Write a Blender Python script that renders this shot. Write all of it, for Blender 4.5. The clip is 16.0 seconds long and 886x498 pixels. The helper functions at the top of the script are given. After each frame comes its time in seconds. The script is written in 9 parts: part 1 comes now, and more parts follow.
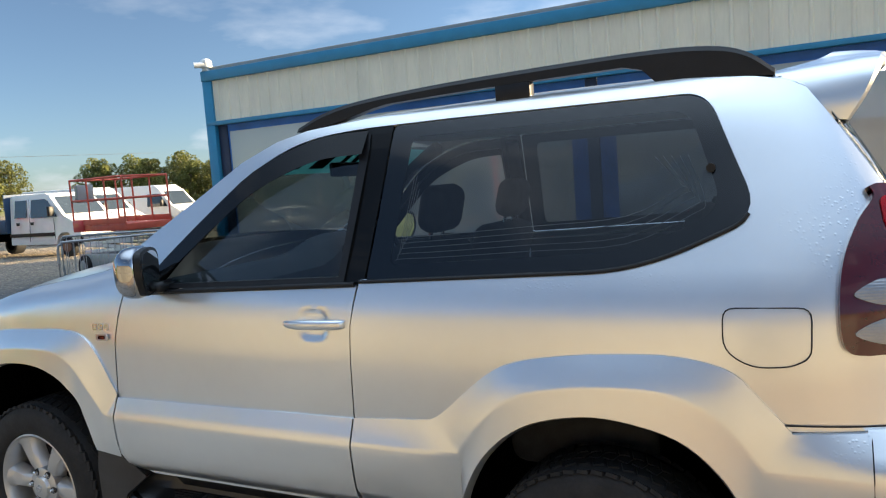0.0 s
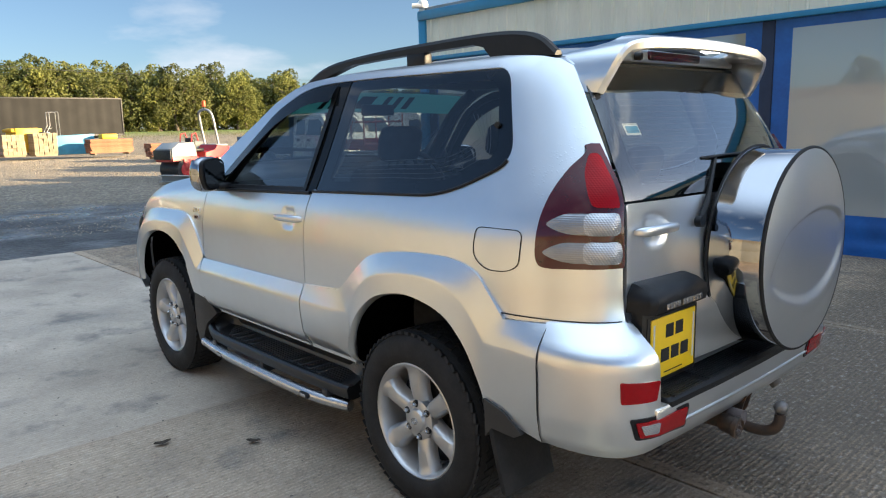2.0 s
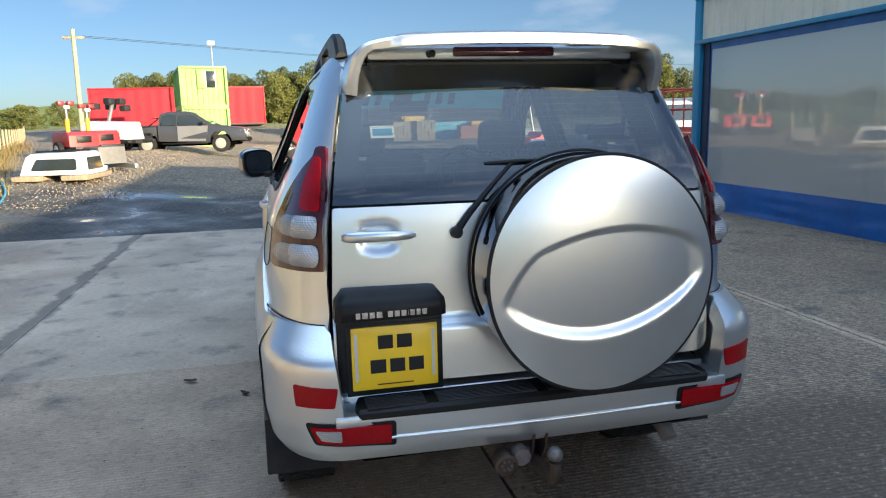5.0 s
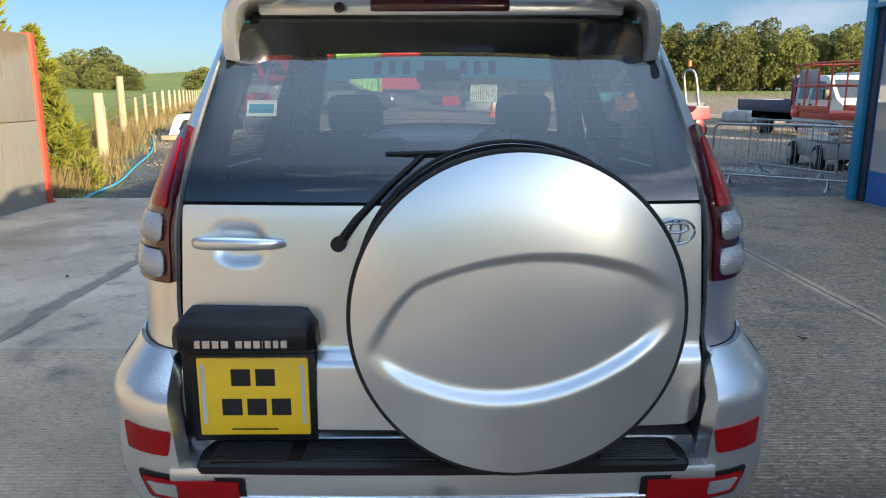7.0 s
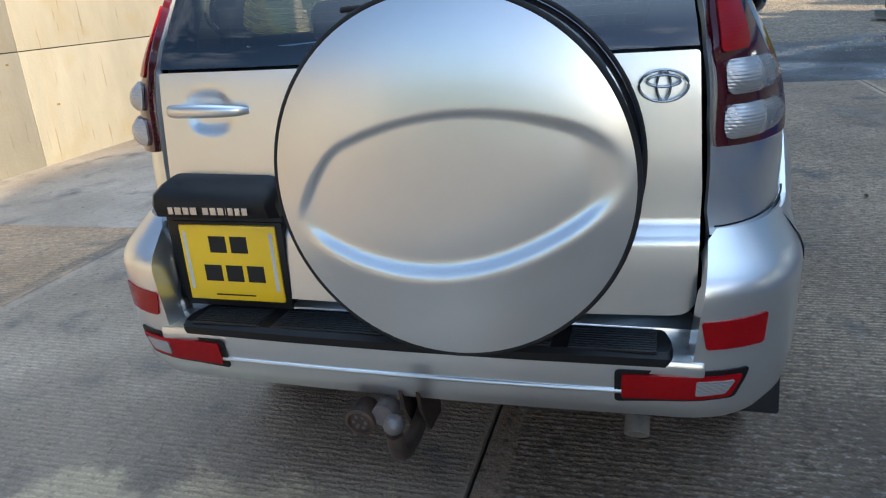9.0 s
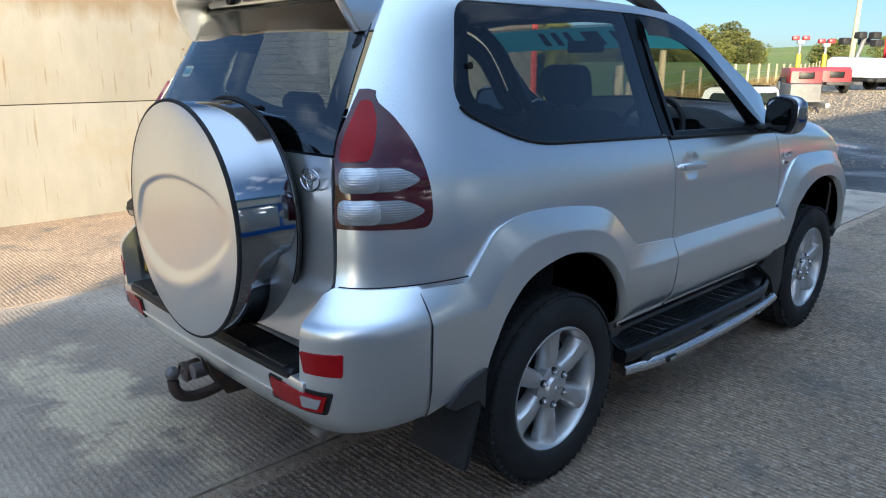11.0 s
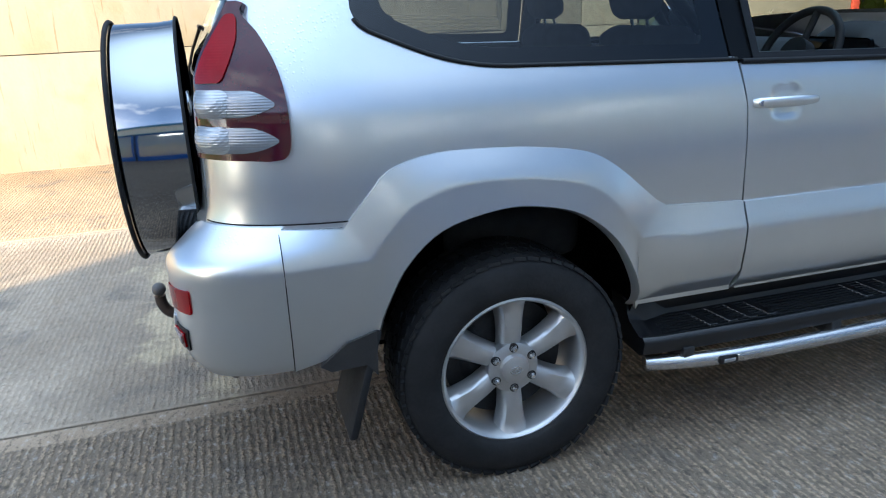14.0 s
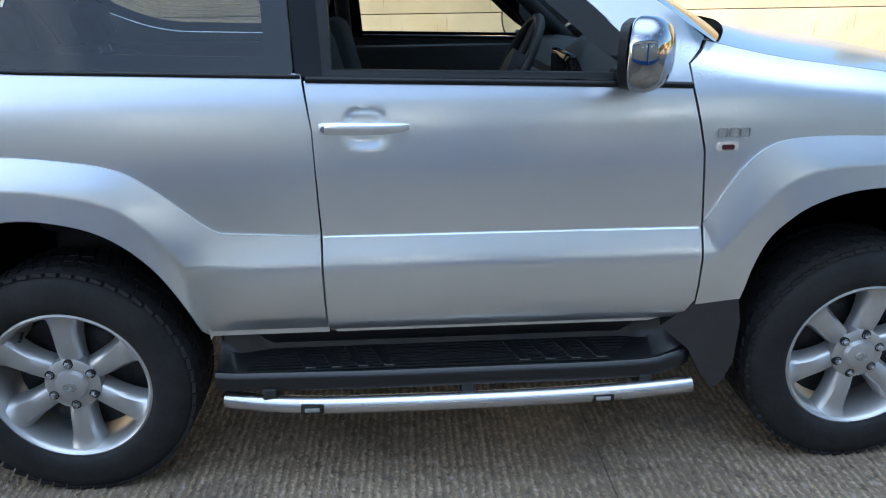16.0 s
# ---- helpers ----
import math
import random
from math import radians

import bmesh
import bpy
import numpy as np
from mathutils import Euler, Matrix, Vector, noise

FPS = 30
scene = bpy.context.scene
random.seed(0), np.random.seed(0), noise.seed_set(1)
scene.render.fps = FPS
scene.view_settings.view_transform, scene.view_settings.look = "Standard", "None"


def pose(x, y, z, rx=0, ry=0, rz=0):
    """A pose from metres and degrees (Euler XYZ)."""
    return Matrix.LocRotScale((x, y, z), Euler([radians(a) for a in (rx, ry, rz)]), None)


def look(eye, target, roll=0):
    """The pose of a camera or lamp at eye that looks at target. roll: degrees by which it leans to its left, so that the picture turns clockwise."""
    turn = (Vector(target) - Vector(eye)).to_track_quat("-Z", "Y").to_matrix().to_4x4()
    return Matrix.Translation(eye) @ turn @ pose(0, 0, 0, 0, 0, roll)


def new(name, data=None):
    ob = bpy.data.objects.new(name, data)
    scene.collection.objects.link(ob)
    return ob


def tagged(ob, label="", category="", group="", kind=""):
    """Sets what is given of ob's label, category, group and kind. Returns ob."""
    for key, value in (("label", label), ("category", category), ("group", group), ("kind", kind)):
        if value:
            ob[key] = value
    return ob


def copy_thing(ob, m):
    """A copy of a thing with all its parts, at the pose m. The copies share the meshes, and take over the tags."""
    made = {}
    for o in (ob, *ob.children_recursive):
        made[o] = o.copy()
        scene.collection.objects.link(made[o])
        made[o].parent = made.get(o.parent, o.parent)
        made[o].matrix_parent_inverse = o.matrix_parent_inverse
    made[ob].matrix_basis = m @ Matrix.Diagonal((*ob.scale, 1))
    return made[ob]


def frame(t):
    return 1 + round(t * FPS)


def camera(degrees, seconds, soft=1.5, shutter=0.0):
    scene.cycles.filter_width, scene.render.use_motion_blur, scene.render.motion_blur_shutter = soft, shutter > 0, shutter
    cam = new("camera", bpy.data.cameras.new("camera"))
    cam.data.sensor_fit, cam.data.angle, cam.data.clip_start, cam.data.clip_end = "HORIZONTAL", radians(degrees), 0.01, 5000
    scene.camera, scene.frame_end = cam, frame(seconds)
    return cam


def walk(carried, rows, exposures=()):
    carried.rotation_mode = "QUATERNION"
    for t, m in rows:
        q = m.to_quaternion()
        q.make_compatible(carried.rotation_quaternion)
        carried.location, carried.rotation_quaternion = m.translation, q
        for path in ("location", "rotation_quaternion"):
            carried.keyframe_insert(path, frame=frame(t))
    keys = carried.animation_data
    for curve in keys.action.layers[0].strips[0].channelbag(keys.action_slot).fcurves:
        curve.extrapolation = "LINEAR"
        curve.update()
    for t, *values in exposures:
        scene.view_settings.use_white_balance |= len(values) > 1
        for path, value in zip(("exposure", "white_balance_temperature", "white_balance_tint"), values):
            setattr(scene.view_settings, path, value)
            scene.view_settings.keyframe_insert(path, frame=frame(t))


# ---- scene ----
cam = camera(63.2, 16.0, 1.15)
PATH = [
    (0, (0.522, -2.797, 1.58), (-0.363, -1.014, 1.388), -4.1),
    (0.5, (0.878, -2.668, 1.541), (-0.281, -1.065, 1.245), -2.9),
    (0.8, (1.166, -2.581, 1.508), (-0.114, -1.082, 1.173), -0.6),
    (0.9, (1.329, -2.637, 1.458), (-0.019, -1.19, 1.156), -0.1),
    (1, (1.344, -2.655, 1.548), (0.041, -1.189, 1.156), -1.9),
    (1.5, (1.757, -2.748, 1.554), (0.435, -1.293, 1.187), -1.3),
    (2, (2.14, -2.68, 1.564), (0.687, -1.349, 1.224), -1.2),
    (2.5, (2.477, -2.687, 1.554), (0.991, -1.382, 1.255), -2.0),
    (3, (2.723, -2.526, 1.565), (1.18, -1.284, 1.291), -4.0),
    (3.5, (2.919, -2.14, 1.572), (1.26, -1.062, 1.28), -2.8),
    (4, (2.946, -1.704, 1.556), (1.204, -0.787, 1.201), -2.0),
    (4.5, (3.086, -1.262, 1.554), (1.227, -0.598, 1.232), -1.8),
    (5, (3.161, -0.835, 1.57), (1.243, -0.395, 1.217), -1.4),
    (5.2, (3.163, -0.696, 1.567), (1.234, -0.304, 1.21), 0.5),
    (7.3, (2.623, -0.004, 1.581), (0.683, -0.05, 1.096), -0.3),
    (7.5, (2.623, -0.011, 1.524), (0.708, -0.058, 0.949), 0.5),
    (8, (2.614, -0.023, 1.452), (0.73, -0.19, 0.802), -1.3),
    (8.5, (2.541, 0.157, 1.435), (0.687, -0.164, 0.756), -4.8),
    (9, (2.462, 0.58, 1.445), (0.663, 0.021, 0.774), -4.2),
    (9.5, (2.282, 0.951, 1.463), (0.588, 0.144, 0.769), -3.4),
    (10, (2.075, 1.424, 1.526), (0.627, 0.217, 0.857), -2.7),
    (10.2, (2.032, 1.647, 1.532), (0.639, 0.36, 0.897), -1.1),
    (12.3, (2.082, 2.962, 1.615), (0.776, 1.498, 1.227), -1.0),
    (12.5, (1.962, 2.919, 1.577), (0.705, 1.425, 1.145), -2.0),
    (13, (1.615, 2.793, 1.52), (0.576, 1.195, 0.917), -2.2),
    (13.5, (1.236, 2.674, 1.47), (0.417, 0.98, 0.79), -1.8),
    (14, (0.765, 2.767, 1.454), (0.235, 0.946, 0.819), -2.4),
    (14.5, (0.296, 2.845, 1.486), (-0.022, 1.006, 0.766), -1.4),
    (15, (-0.17, 2.813, 1.498), (-0.377, 0.957, 0.782), 0.4),
    (15.5, (-0.632, 2.9, 1.491), (-0.729, 1.021, 0.813), 0.9),
    (16, (-1.035, 2.846, 1.504), (-1.128, 0.973, 0.808), -0.8),
]
walk(cam, [(t, look(eye, target, roll)) for t, eye, target, roll in PATH], [(0.0, 1.92, 6450, 9), (2.5, 1.92, 6300, 9), (5.0, 1.58, 5850, 8), (9.5, 1.72, 5850, 8), (10.2, 1.76, 5550, 8), (12.5, 1.76, 5600, 7), (13.0, 2.12, 5700, 7), (13.5, 2.28, 5850, 7), (14.5, 2.42, 6000, 8), (16.0, 2.54, 6050, 8)])

# world and sun: low sun behind the shed, so that the shed's shadow covers the car
SUN = Vector((16.0, 11.3, 3.62)).normalized()
world = bpy.data.worlds.new("sky")
scene.world = world
world.use_nodes = True
wn, wl = world.node_tree.nodes, world.node_tree.links
wn.clear()
sky = wn.new("ShaderNodeTexSky")
sky.sky_type = "NISHITA"
sky.sun_disc = False
sky.sun_elevation = math.asin(SUN.z)
sky.sun_rotation = math.atan2(SUN.x, SUN.y)
sky.air_density, sky.dust_density, sky.ozone_density = 0.7, 0.7, 2.0
tc = wn.new("ShaderNodeTexCoord")
mp = wn.new("ShaderNodeMapping")
mp.inputs["Scale"].default_value = (1.0, 1.0, 3.2)
cn = wn.new("ShaderNodeTexNoise")
cn.inputs["Scale"].default_value, cn.inputs["Detail"].default_value, cn.inputs["Roughness"].default_value = 3.4, 8.0, 0.52
ramp = wn.new("ShaderNodeValToRGB")
ramp.color_ramp.elements[0].position, ramp.color_ramp.elements[1].position = 0.53, 0.68
sep = wn.new("ShaderNodeSeparateXYZ")
low = wn.new("ShaderNodeMapRange")
low.inputs[1].default_value, low.inputs[2].default_value, low.inputs[3].default_value, low.inputs[4].default_value = 0.04, 0.34, 1.0, 0.0
mul = wn.new("ShaderNodeMath")
mul.operation = "MULTIPLY"
cmix = wn.new("ShaderNodeMixRGB")
cmix.inputs[2].default_value = (8.3, 10.4, 13.0, 1)
bg = wn.new("ShaderNodeBackground")
bg.inputs["Strength"].default_value = 0.075
wout = wn.new("ShaderNodeOutputWorld")
wl.new(tc.outputs["Generated"], mp.inputs["Vector"])
wl.new(mp.outputs["Vector"], cn.inputs["Vector"])
wl.new(cn.outputs["Fac"], ramp.inputs["Fac"])
wl.new(tc.outputs["Generated"], sep.inputs["Vector"])
wl.new(sep.outputs["Z"], low.inputs[0])
wl.new(ramp.outputs["Color"], mul.inputs[0])
wl.new(low.outputs[0], mul.inputs[1])
# bright cap added to the unseen zenith, to lift the light from above
high = wn.new("ShaderNodeMapRange")
high.interpolation_type = "SMOOTHSTEP"
high.inputs[1].default_value, high.inputs[2].default_value, high.inputs[4].default_value = 0.55, 0.96, 0.66
wl.new(sep.outputs["Z"], high.inputs[0])
# a higher bank of broken cloud
bank = wn.new("ShaderNodeValToRGB")
bank.color_ramp.interpolation = "EASE"
for at, level in ((0.36, 0.0), (0.50, 1.0), (0.62, 0.8), (0.78, 0.0)):
    stop = bank.color_ramp.elements.new(at)
    stop.color = (level, level, level, 1)
bank.color_ramp.elements.remove(bank.color_ramp.elements[0])
bank.color_ramp.elements.remove(bank.color_ramp.elements[-1])
wl.new(sep.outputs["Z"], bank.inputs["Fac"])
broken_cloud = wn.new("ShaderNodeMath")
broken_cloud.operation = "MULTIPLY"
wl.new(bank.outputs["Color"], broken_cloud.inputs[0])
wl.new(ramp.outputs["Color"], broken_cloud.inputs[1])
clouds = wn.new("ShaderNodeMath")
clouds.operation = "MAXIMUM"
wl.new(mul.outputs[0], clouds.inputs[0])
wl.new(broken_cloud.outputs[0], clouds.inputs[1])
puffs = wn.new("ShaderNodeMixRGB")
puffs.inputs[2].default_value = (5.0, 5.3, 5.75, 1)
veil = wn.new("ShaderNodeMath")
veil.operation = "MAXIMUM"
veil.inputs[1].default_value = 0.03
wl.new(clouds.outputs[0], veil.inputs[0])
wl.new(veil.outputs[0], puffs.inputs[0])
wl.new(sky.outputs["Color"], puffs.inputs[1])
wl.new(high.outputs[0], cmix.inputs[0])
# the sky brightens towards the sun
toward = wn.new("ShaderNodeVectorMath")
toward.operation = "DOT_PRODUCT"
toward.inputs[1].default_value = SUN
wl.new(tc.outputs["Generated"], toward.inputs[0])
glow = wn.new("ShaderNodeMapRange")
glow.interpolation_type = "SMOOTHSTEP"
glow.inputs[1].default_value, glow.inputs[2].default_value, glow.inputs[3].default_value, glow.inputs[4].default_value = -0.35, 0.95, 0.62, 1.12
wl.new(toward.outputs["Value"], glow.inputs[0])
lit = wn.new("ShaderNodeVectorMath")
lit.operation = "SCALE"
wl.new(puffs.outputs["Color"], lit.inputs[0])
wl.new(glow.outputs[0], lit.inputs["Scale"])
wl.new(lit.outputs["Vector"], cmix.inputs[1])
wl.new(cmix.outputs["Color"], bg.inputs["Color"])
wl.new(bg.outputs["Background"], wout.inputs["Surface"])

sun = new("sun", bpy.data.lights.new("sun", "SUN"))
sun.data.energy, sun.data.angle, sun.data.color = 5.0, radians(0.6), (1.0, 0.76, 0.45)
sun.matrix_world = look(SUN * 60, (0, 0, 0))


# ---- materials ----
def mat(name, color, rough=0.5, metal=0.0, vary=0.0, scale=6.0, bump=0.0, bump_scale=60.0, coat=0.0, per_object=0.0, spec=0.5, dark=None, streak=None):
    """A principled material with two scales of noise in the colour, and fine relief."""
    m = bpy.data.materials.new(name)
    m.use_nodes = True
    n, l = m.node_tree.nodes, m.node_tree.links
    b = n["Principled BSDF"]
    b.inputs["Roughness"].default_value, b.inputs["Metallic"].default_value = rough, metal
    b.inputs["Coat Weight"].default_value, b.inputs["Coat Roughness"].default_value = coat, 0.04
    b.inputs["Specular IOR Level"].default_value = spec
    b.inputs["Base Color"].default_value = (*color, 1)
    co = n.new("ShaderNodeTexCoord")
    src = co.outputs["Object"]
    if vary or per_object:
        mapn = n.new("ShaderNodeMapping")
        mapn.inputs["Scale"].default_value = streak or (1, 1, 1)
        l.new(src, mapn.inputs["Vector"])
        a = n.new("ShaderNodeTexNoise")
        a.inputs["Scale"].default_value, a.inputs["Detail"].default_value = scale, 6
        f = n.new("ShaderNodeTexNoise")
        f.inputs["Scale"].default_value, f.inputs["Detail"].default_value = scale * 9, 3
        l.new(mapn.outputs["Vector"], a.inputs["Vector"])
        l.new(mapn.outputs["Vector"], f.inputs["Vector"])
        s = n.new("ShaderNodeMath")
        s.operation = "MULTIPLY_ADD"
        s.inputs[1].default_value = 0.4
        l.new(f.outputs["Fac"], s.inputs[0])
        l.new(a.outputs["Fac"], s.inputs[2])
        r = n.new("ShaderNodeMapRange")
        r.inputs[1].default_value, r.inputs[2].default_value = 0.5, 0.95
        l.new(s.outputs[0], r.inputs[0])
        mx = n.new("ShaderNodeMixRGB")
        lo = dark or tuple(c * (1 - vary) for c in color)
        mx.inputs[1].default_value, mx.inputs[2].default_value = (*lo, 1), (*color, 1)
        l.new(r.outputs[0], mx.inputs[0])
        last = mx.outputs["Color"]
        if per_object:
            oi = n.new("ShaderNodeObjectInfo")
            hs = n.new("ShaderNodeHueSaturation")
            mr = n.new("ShaderNodeMapRange")
            mr.inputs[3].default_value, mr.inputs[4].default_value = 1 - per_object, 1 + per_object
            l.new(oi.outputs["Random"], mr.inputs[0])
            l.new(mr.outputs[0], hs.inputs["Value"])
            l.new(last, hs.inputs["Color"])
            last = hs.outputs["Color"]
        l.new(last, b.inputs["Base Color"])
        rr = n.new("ShaderNodeMapRange")
        rr.inputs[3].default_value, rr.inputs[4].default_value = min(1, rough * 1.12), rough * 0.88
        l.new(a.outputs["Fac"], rr.inputs[0])
        l.new(rr.outputs[0], b.inputs["Roughness"])
    if bump:
        t = n.new("ShaderNodeTexNoise")
        t.inputs["Scale"].default_value, t.inputs["Detail"].default_value = bump_scale, 4
        l.new(src, t.inputs["Vector"])
        bn = n.new("ShaderNodeBump")
        bn.inputs["Strength"].default_value, bn.inputs["Distance"].default_value = bump, 0.01
        l.new(t.outputs["Fac"], bn.inputs["Height"])
        l.new(bn.outputs["Normal"], b.inputs["Normal"])
    return m


def glass(name, tint, gloss=1.0, rough=0.0, haze=0.0):
    """A thin pane: tinted straight-through light and mirror gloss by Fresnel."""
    m = bpy.data.materials.new(name)
    m.use_nodes = True
    n, l = m.node_tree.nodes, m.node_tree.links
    n.remove(n["Principled BSDF"])
    t, g, x = n.new("ShaderNodeBsdfTransparent"), n.new("ShaderNodeBsdfGlossy"), n.new("ShaderNodeMixShader")
    lw = n.new("ShaderNodeLayerWeight")
    pw = n.new("ShaderNodeMath")
    pw.operation = "POWER"
    pw.inputs[1].default_value = 3.0
    l.new(lw.outputs["Facing"], pw.inputs[0])
    f = n.new("ShaderNodeMapRange")
    f.inputs[3].default_value, f.inputs[4].default_value = 0.05 * gloss, 0.95
    l.new(pw.outputs[0], f.inputs[0])
    t.inputs["Color"].default_value = (*tint, 1)
    g.inputs["Roughness"].default_value = rough
    l.new(f.outputs[0], x.inputs[0])
    l.new(t.outputs[0], x.inputs[1])
    l.new(g.outputs[0], x.inputs[2])
    last = x.outputs[0]
    if haze:
        d = n.new("ShaderNodeBsdfDiffuse")
        d.inputs["Color"].default_value = (0.68, 0.68, 0.65, 1)
        y = n.new("ShaderNodeMixShader")
        y.inputs[0].default_value = haze
        l.new(last, y.inputs[1])
        l.new(d.outputs[0], y.inputs[2])
        last = y.outputs[0]
    l.new(last, n["Material Output"].inputs["Surface"])
    return m


def car_paint():
    """Silver metallic under clear coat, with dried water streaks and scattered fine drops."""
    m = mat("silver_paint", (0.72, 0.745, 0.76), 0.25, 0.88, vary=0.05, scale=2.0, coat=0.6)
    n, l = m.node_tree.nodes, m.node_tree.links
    b = n["Principled BSDF"]
    co = n["Texture Coordinate"].outputs["Object"]
    k = n.new("ShaderNodeMapping")
    k.inputs["Scale"].default_value = (16.0, 16.0, 1.6)
    l.new(co, k.inputs["Vector"])
    t = n.new("ShaderNodeTexNoise")
    t.inputs["Scale"].default_value, t.inputs["Detail"].default_value = 1.6, 5
    l.new(k.outputs["Vector"], t.inputs["Vector"])
    r = n.new("ShaderNodeMapRange")
    r.inputs[1].default_value, r.inputs[2].default_value, r.inputs[3].default_value, r.inputs[4].default_value = 0.42, 0.62, 0.276, 0.292
    l.new(t.outputs["Fac"], r.inputs[0])
    cr = n.new("ShaderNodeMapRange")
    cr.inputs[1].default_value, cr.inputs[2].default_value, cr.inputs[3].default_value, cr.inputs[4].default_value = 0.45, 0.70, 0.03, 0.06
    l.new(t.outputs["Fac"], cr.inputs[0])
    l.new(cr.outputs[0], b.inputs["Coat Roughness"])
    v = n.new("ShaderNodeTexVoronoi")
    v.inputs["Scale"].default_value = 85
    l.new(co, v.inputs["Vector"])
    d = n.new("ShaderNodeMapRange")
    d.inputs[1].default_value, d.inputs[2].default_value, d.inputs[3].default_value, d.inputs[4].default_value = 0.12, 0.34, 1.0, 0.0
    l.new(v.outputs["Distance"], d.inputs[0])
    g = n.new("ShaderNodeTexNoise")
    g.inputs["Scale"].default_value, g.inputs["Detail"].default_value = 3.2, 4
    l.new(co, g.inputs["Vector"])
    geo = n.new("ShaderNodeNewGeometry")
    sp = n.new("ShaderNodeSeparateXYZ")
    l.new(geo.outputs["Normal"], sp.inputs[0])
    up = n.new("ShaderNodeMapRange")
    up.inputs[1].default_value, up.inputs[2].default_value = 0.22, 0.50
    l.new(sp.outputs["Z"], up.inputs[0])
    wet = n.new("ShaderNodeMapRange")
    wet.inputs[1].default_value, wet.inputs[2].default_value = 0.12, 0.40
    l.new(sp.outputs["Z"], wet.inputs[0])
    ro = n.new("ShaderNodeMix")
    ro.inputs[2].default_value = 0.28
    l.new(wet.outputs[0], ro.inputs[0])
    l.new(r.outputs[0], ro.inputs[3])
    l.new(ro.outputs[0], b.inputs["Roughness"])
    mk = n.new("ShaderNodeMapRange")
    mk.inputs[1].default_value, mk.inputs[2].default_value = 0.52, 0.66
    l.new(g.outputs["Fac"], mk.inputs[0])
    last = d.outputs[0]
    for s in (up.outputs[0], mk.outputs[0]):
        x = n.new("ShaderNodeMath")
        x.operation = "MULTIPLY"
        l.new(last, x.inputs[0])
        l.new(s, x.inputs[1])
        last = x.outputs[0]
    bn = n.new("ShaderNodeBump")
    bn.inputs["Strength"].default_value, bn.inputs["Distance"].default_value = 0.22, 0.002
    l.new(last, bn.inputs["Height"])
    l.new(bn.outputs["Normal"], b.inputs["Normal"])
    l.new(bn.outputs["Normal"], b.inputs["Coat Normal"])
    return m


PAINT = car_paint()
DARKPLASTIC = mat("black_plastic", (0.008, 0.0085, 0.010), 0.45, spec=0.3, vary=0.3, scale=14, bump=0.08, bump_scale=220)
CLADGREY = mat("grey_plastic", (0.034, 0.033, 0.033), 0.5, spec=0.4, vary=0.25, scale=12, bump=0.1, bump_scale=200)
RUBBER = mat("tyre_rubber", (0.024, 0.024, 0.025), 0.72, spec=0.25, vary=0.45, scale=9, bump=0.15, bump_scale=90)
ALLOY = mat("alloy", (0.53, 0.53, 0.53), 0.36, 0.75, vary=0.08, scale=10)
CHROME = mat("chrome", (0.38, 0.39, 0.41), 0.06, 1.0, vary=0.03, scale=8)
STEEL = mat("brushed_steel", (0.62, 0.62, 0.63), 0.25, 0.95, vary=0.15, scale=16)
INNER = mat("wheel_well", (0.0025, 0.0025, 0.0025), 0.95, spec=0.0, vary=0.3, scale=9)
GAP = mat("seam_black", (0.006, 0.006, 0.007), 0.7)


def lens(name, color, pitch, both=True, rough=0.14, metal=0.0, depth=0.0012):
    """Moulded lamp plastic: fine ribs, crossed where both is set, under a clear skin."""
    m = mat(name, color, rough, metal, vary=0.18, scale=14, coat=0.3, spec=0.15)
    n, l = m.node_tree.nodes, m.node_tree.links
    b = n["Principled BSDF"]
    co = n["Texture Coordinate"].outputs["Object"]
    last = None
    for axis in ("Z", "DIAGONAL") if both else ("Z",):
        w = n.new("ShaderNodeTexWave")
        w.bands_direction = axis
        w.inputs["Scale"].default_value = 0.314 / pitch
        l.new(co, w.inputs["Vector"])
        if last is None:
            last = w.outputs["Fac"]
        else:
            x = n.new("ShaderNodeMath")
            x.operation = "ADD"
            l.new(last, x.inputs[0])
            l.new(w.outputs["Fac"], x.inputs[1])
            last = x.outputs[0]
    bn = n.new("ShaderNodeBump")
    bn.inputs["Strength"].default_value, bn.inputs["Distance"].default_value = 0.6, depth
    l.new(last, bn.inputs["Height"])
    l.new(bn.outputs["Normal"], b.inputs["Normal"])
    return m


DARKRED = mat("dark_red_lens", (0.062, 0.004, 0.008), 0.08, vary=0.15, scale=30, coat=0.5)
BRIGHTRED = lens("bright_red_lens", (0.30, 0.0015, 0.005), 0.007, True, 0.12, 0.0, 0.0003)
CLEARLENS = lens("clear_lens", (0.50, 0.51, 0.52), 0.007, True, 0.10, 0.55, 0.0010)
LOBE = lens("grey_ribbed_lens", (0.33, 0.34, 0.36), 0.007, False, 0.16, 0.6, 0.0007)
YELLOW = mat("yellow_plate", (0.85, 0.56, 0.012), 0.4, vary=0.05, scale=12, coat=0.3)
CARGLASS = glass("car_glass", (0.47, 0.52, 0.52), 1.35)
TINTGLASS = glass("tinted_glass", (0.35, 0.39, 0.41), 1.35)
REARGLASS = glass("rear_glass", (0.48, 0.53, 0.53), 3.2)
BLACKGLASS = mat("black_glass", (0.008, 0.009, 0.010), 0.03, vary=0.1, scale=4, spec=0.16)
SEATCLOTH = mat("seat_cloth", (0.045, 0.046, 0.05), 0.9, vary=0.3, scale=20, bump=0.2, bump_scale=300)
DASH = mat("dash_plastic", (0.022, 0.022, 0.025), 0.6, vary=0.2, scale=12, bump=0.1, bump_scale=250)
MIRRORGLASS = mat("mirror_glass", (0.50, 0.52, 0.54), 0.03, 1.0)
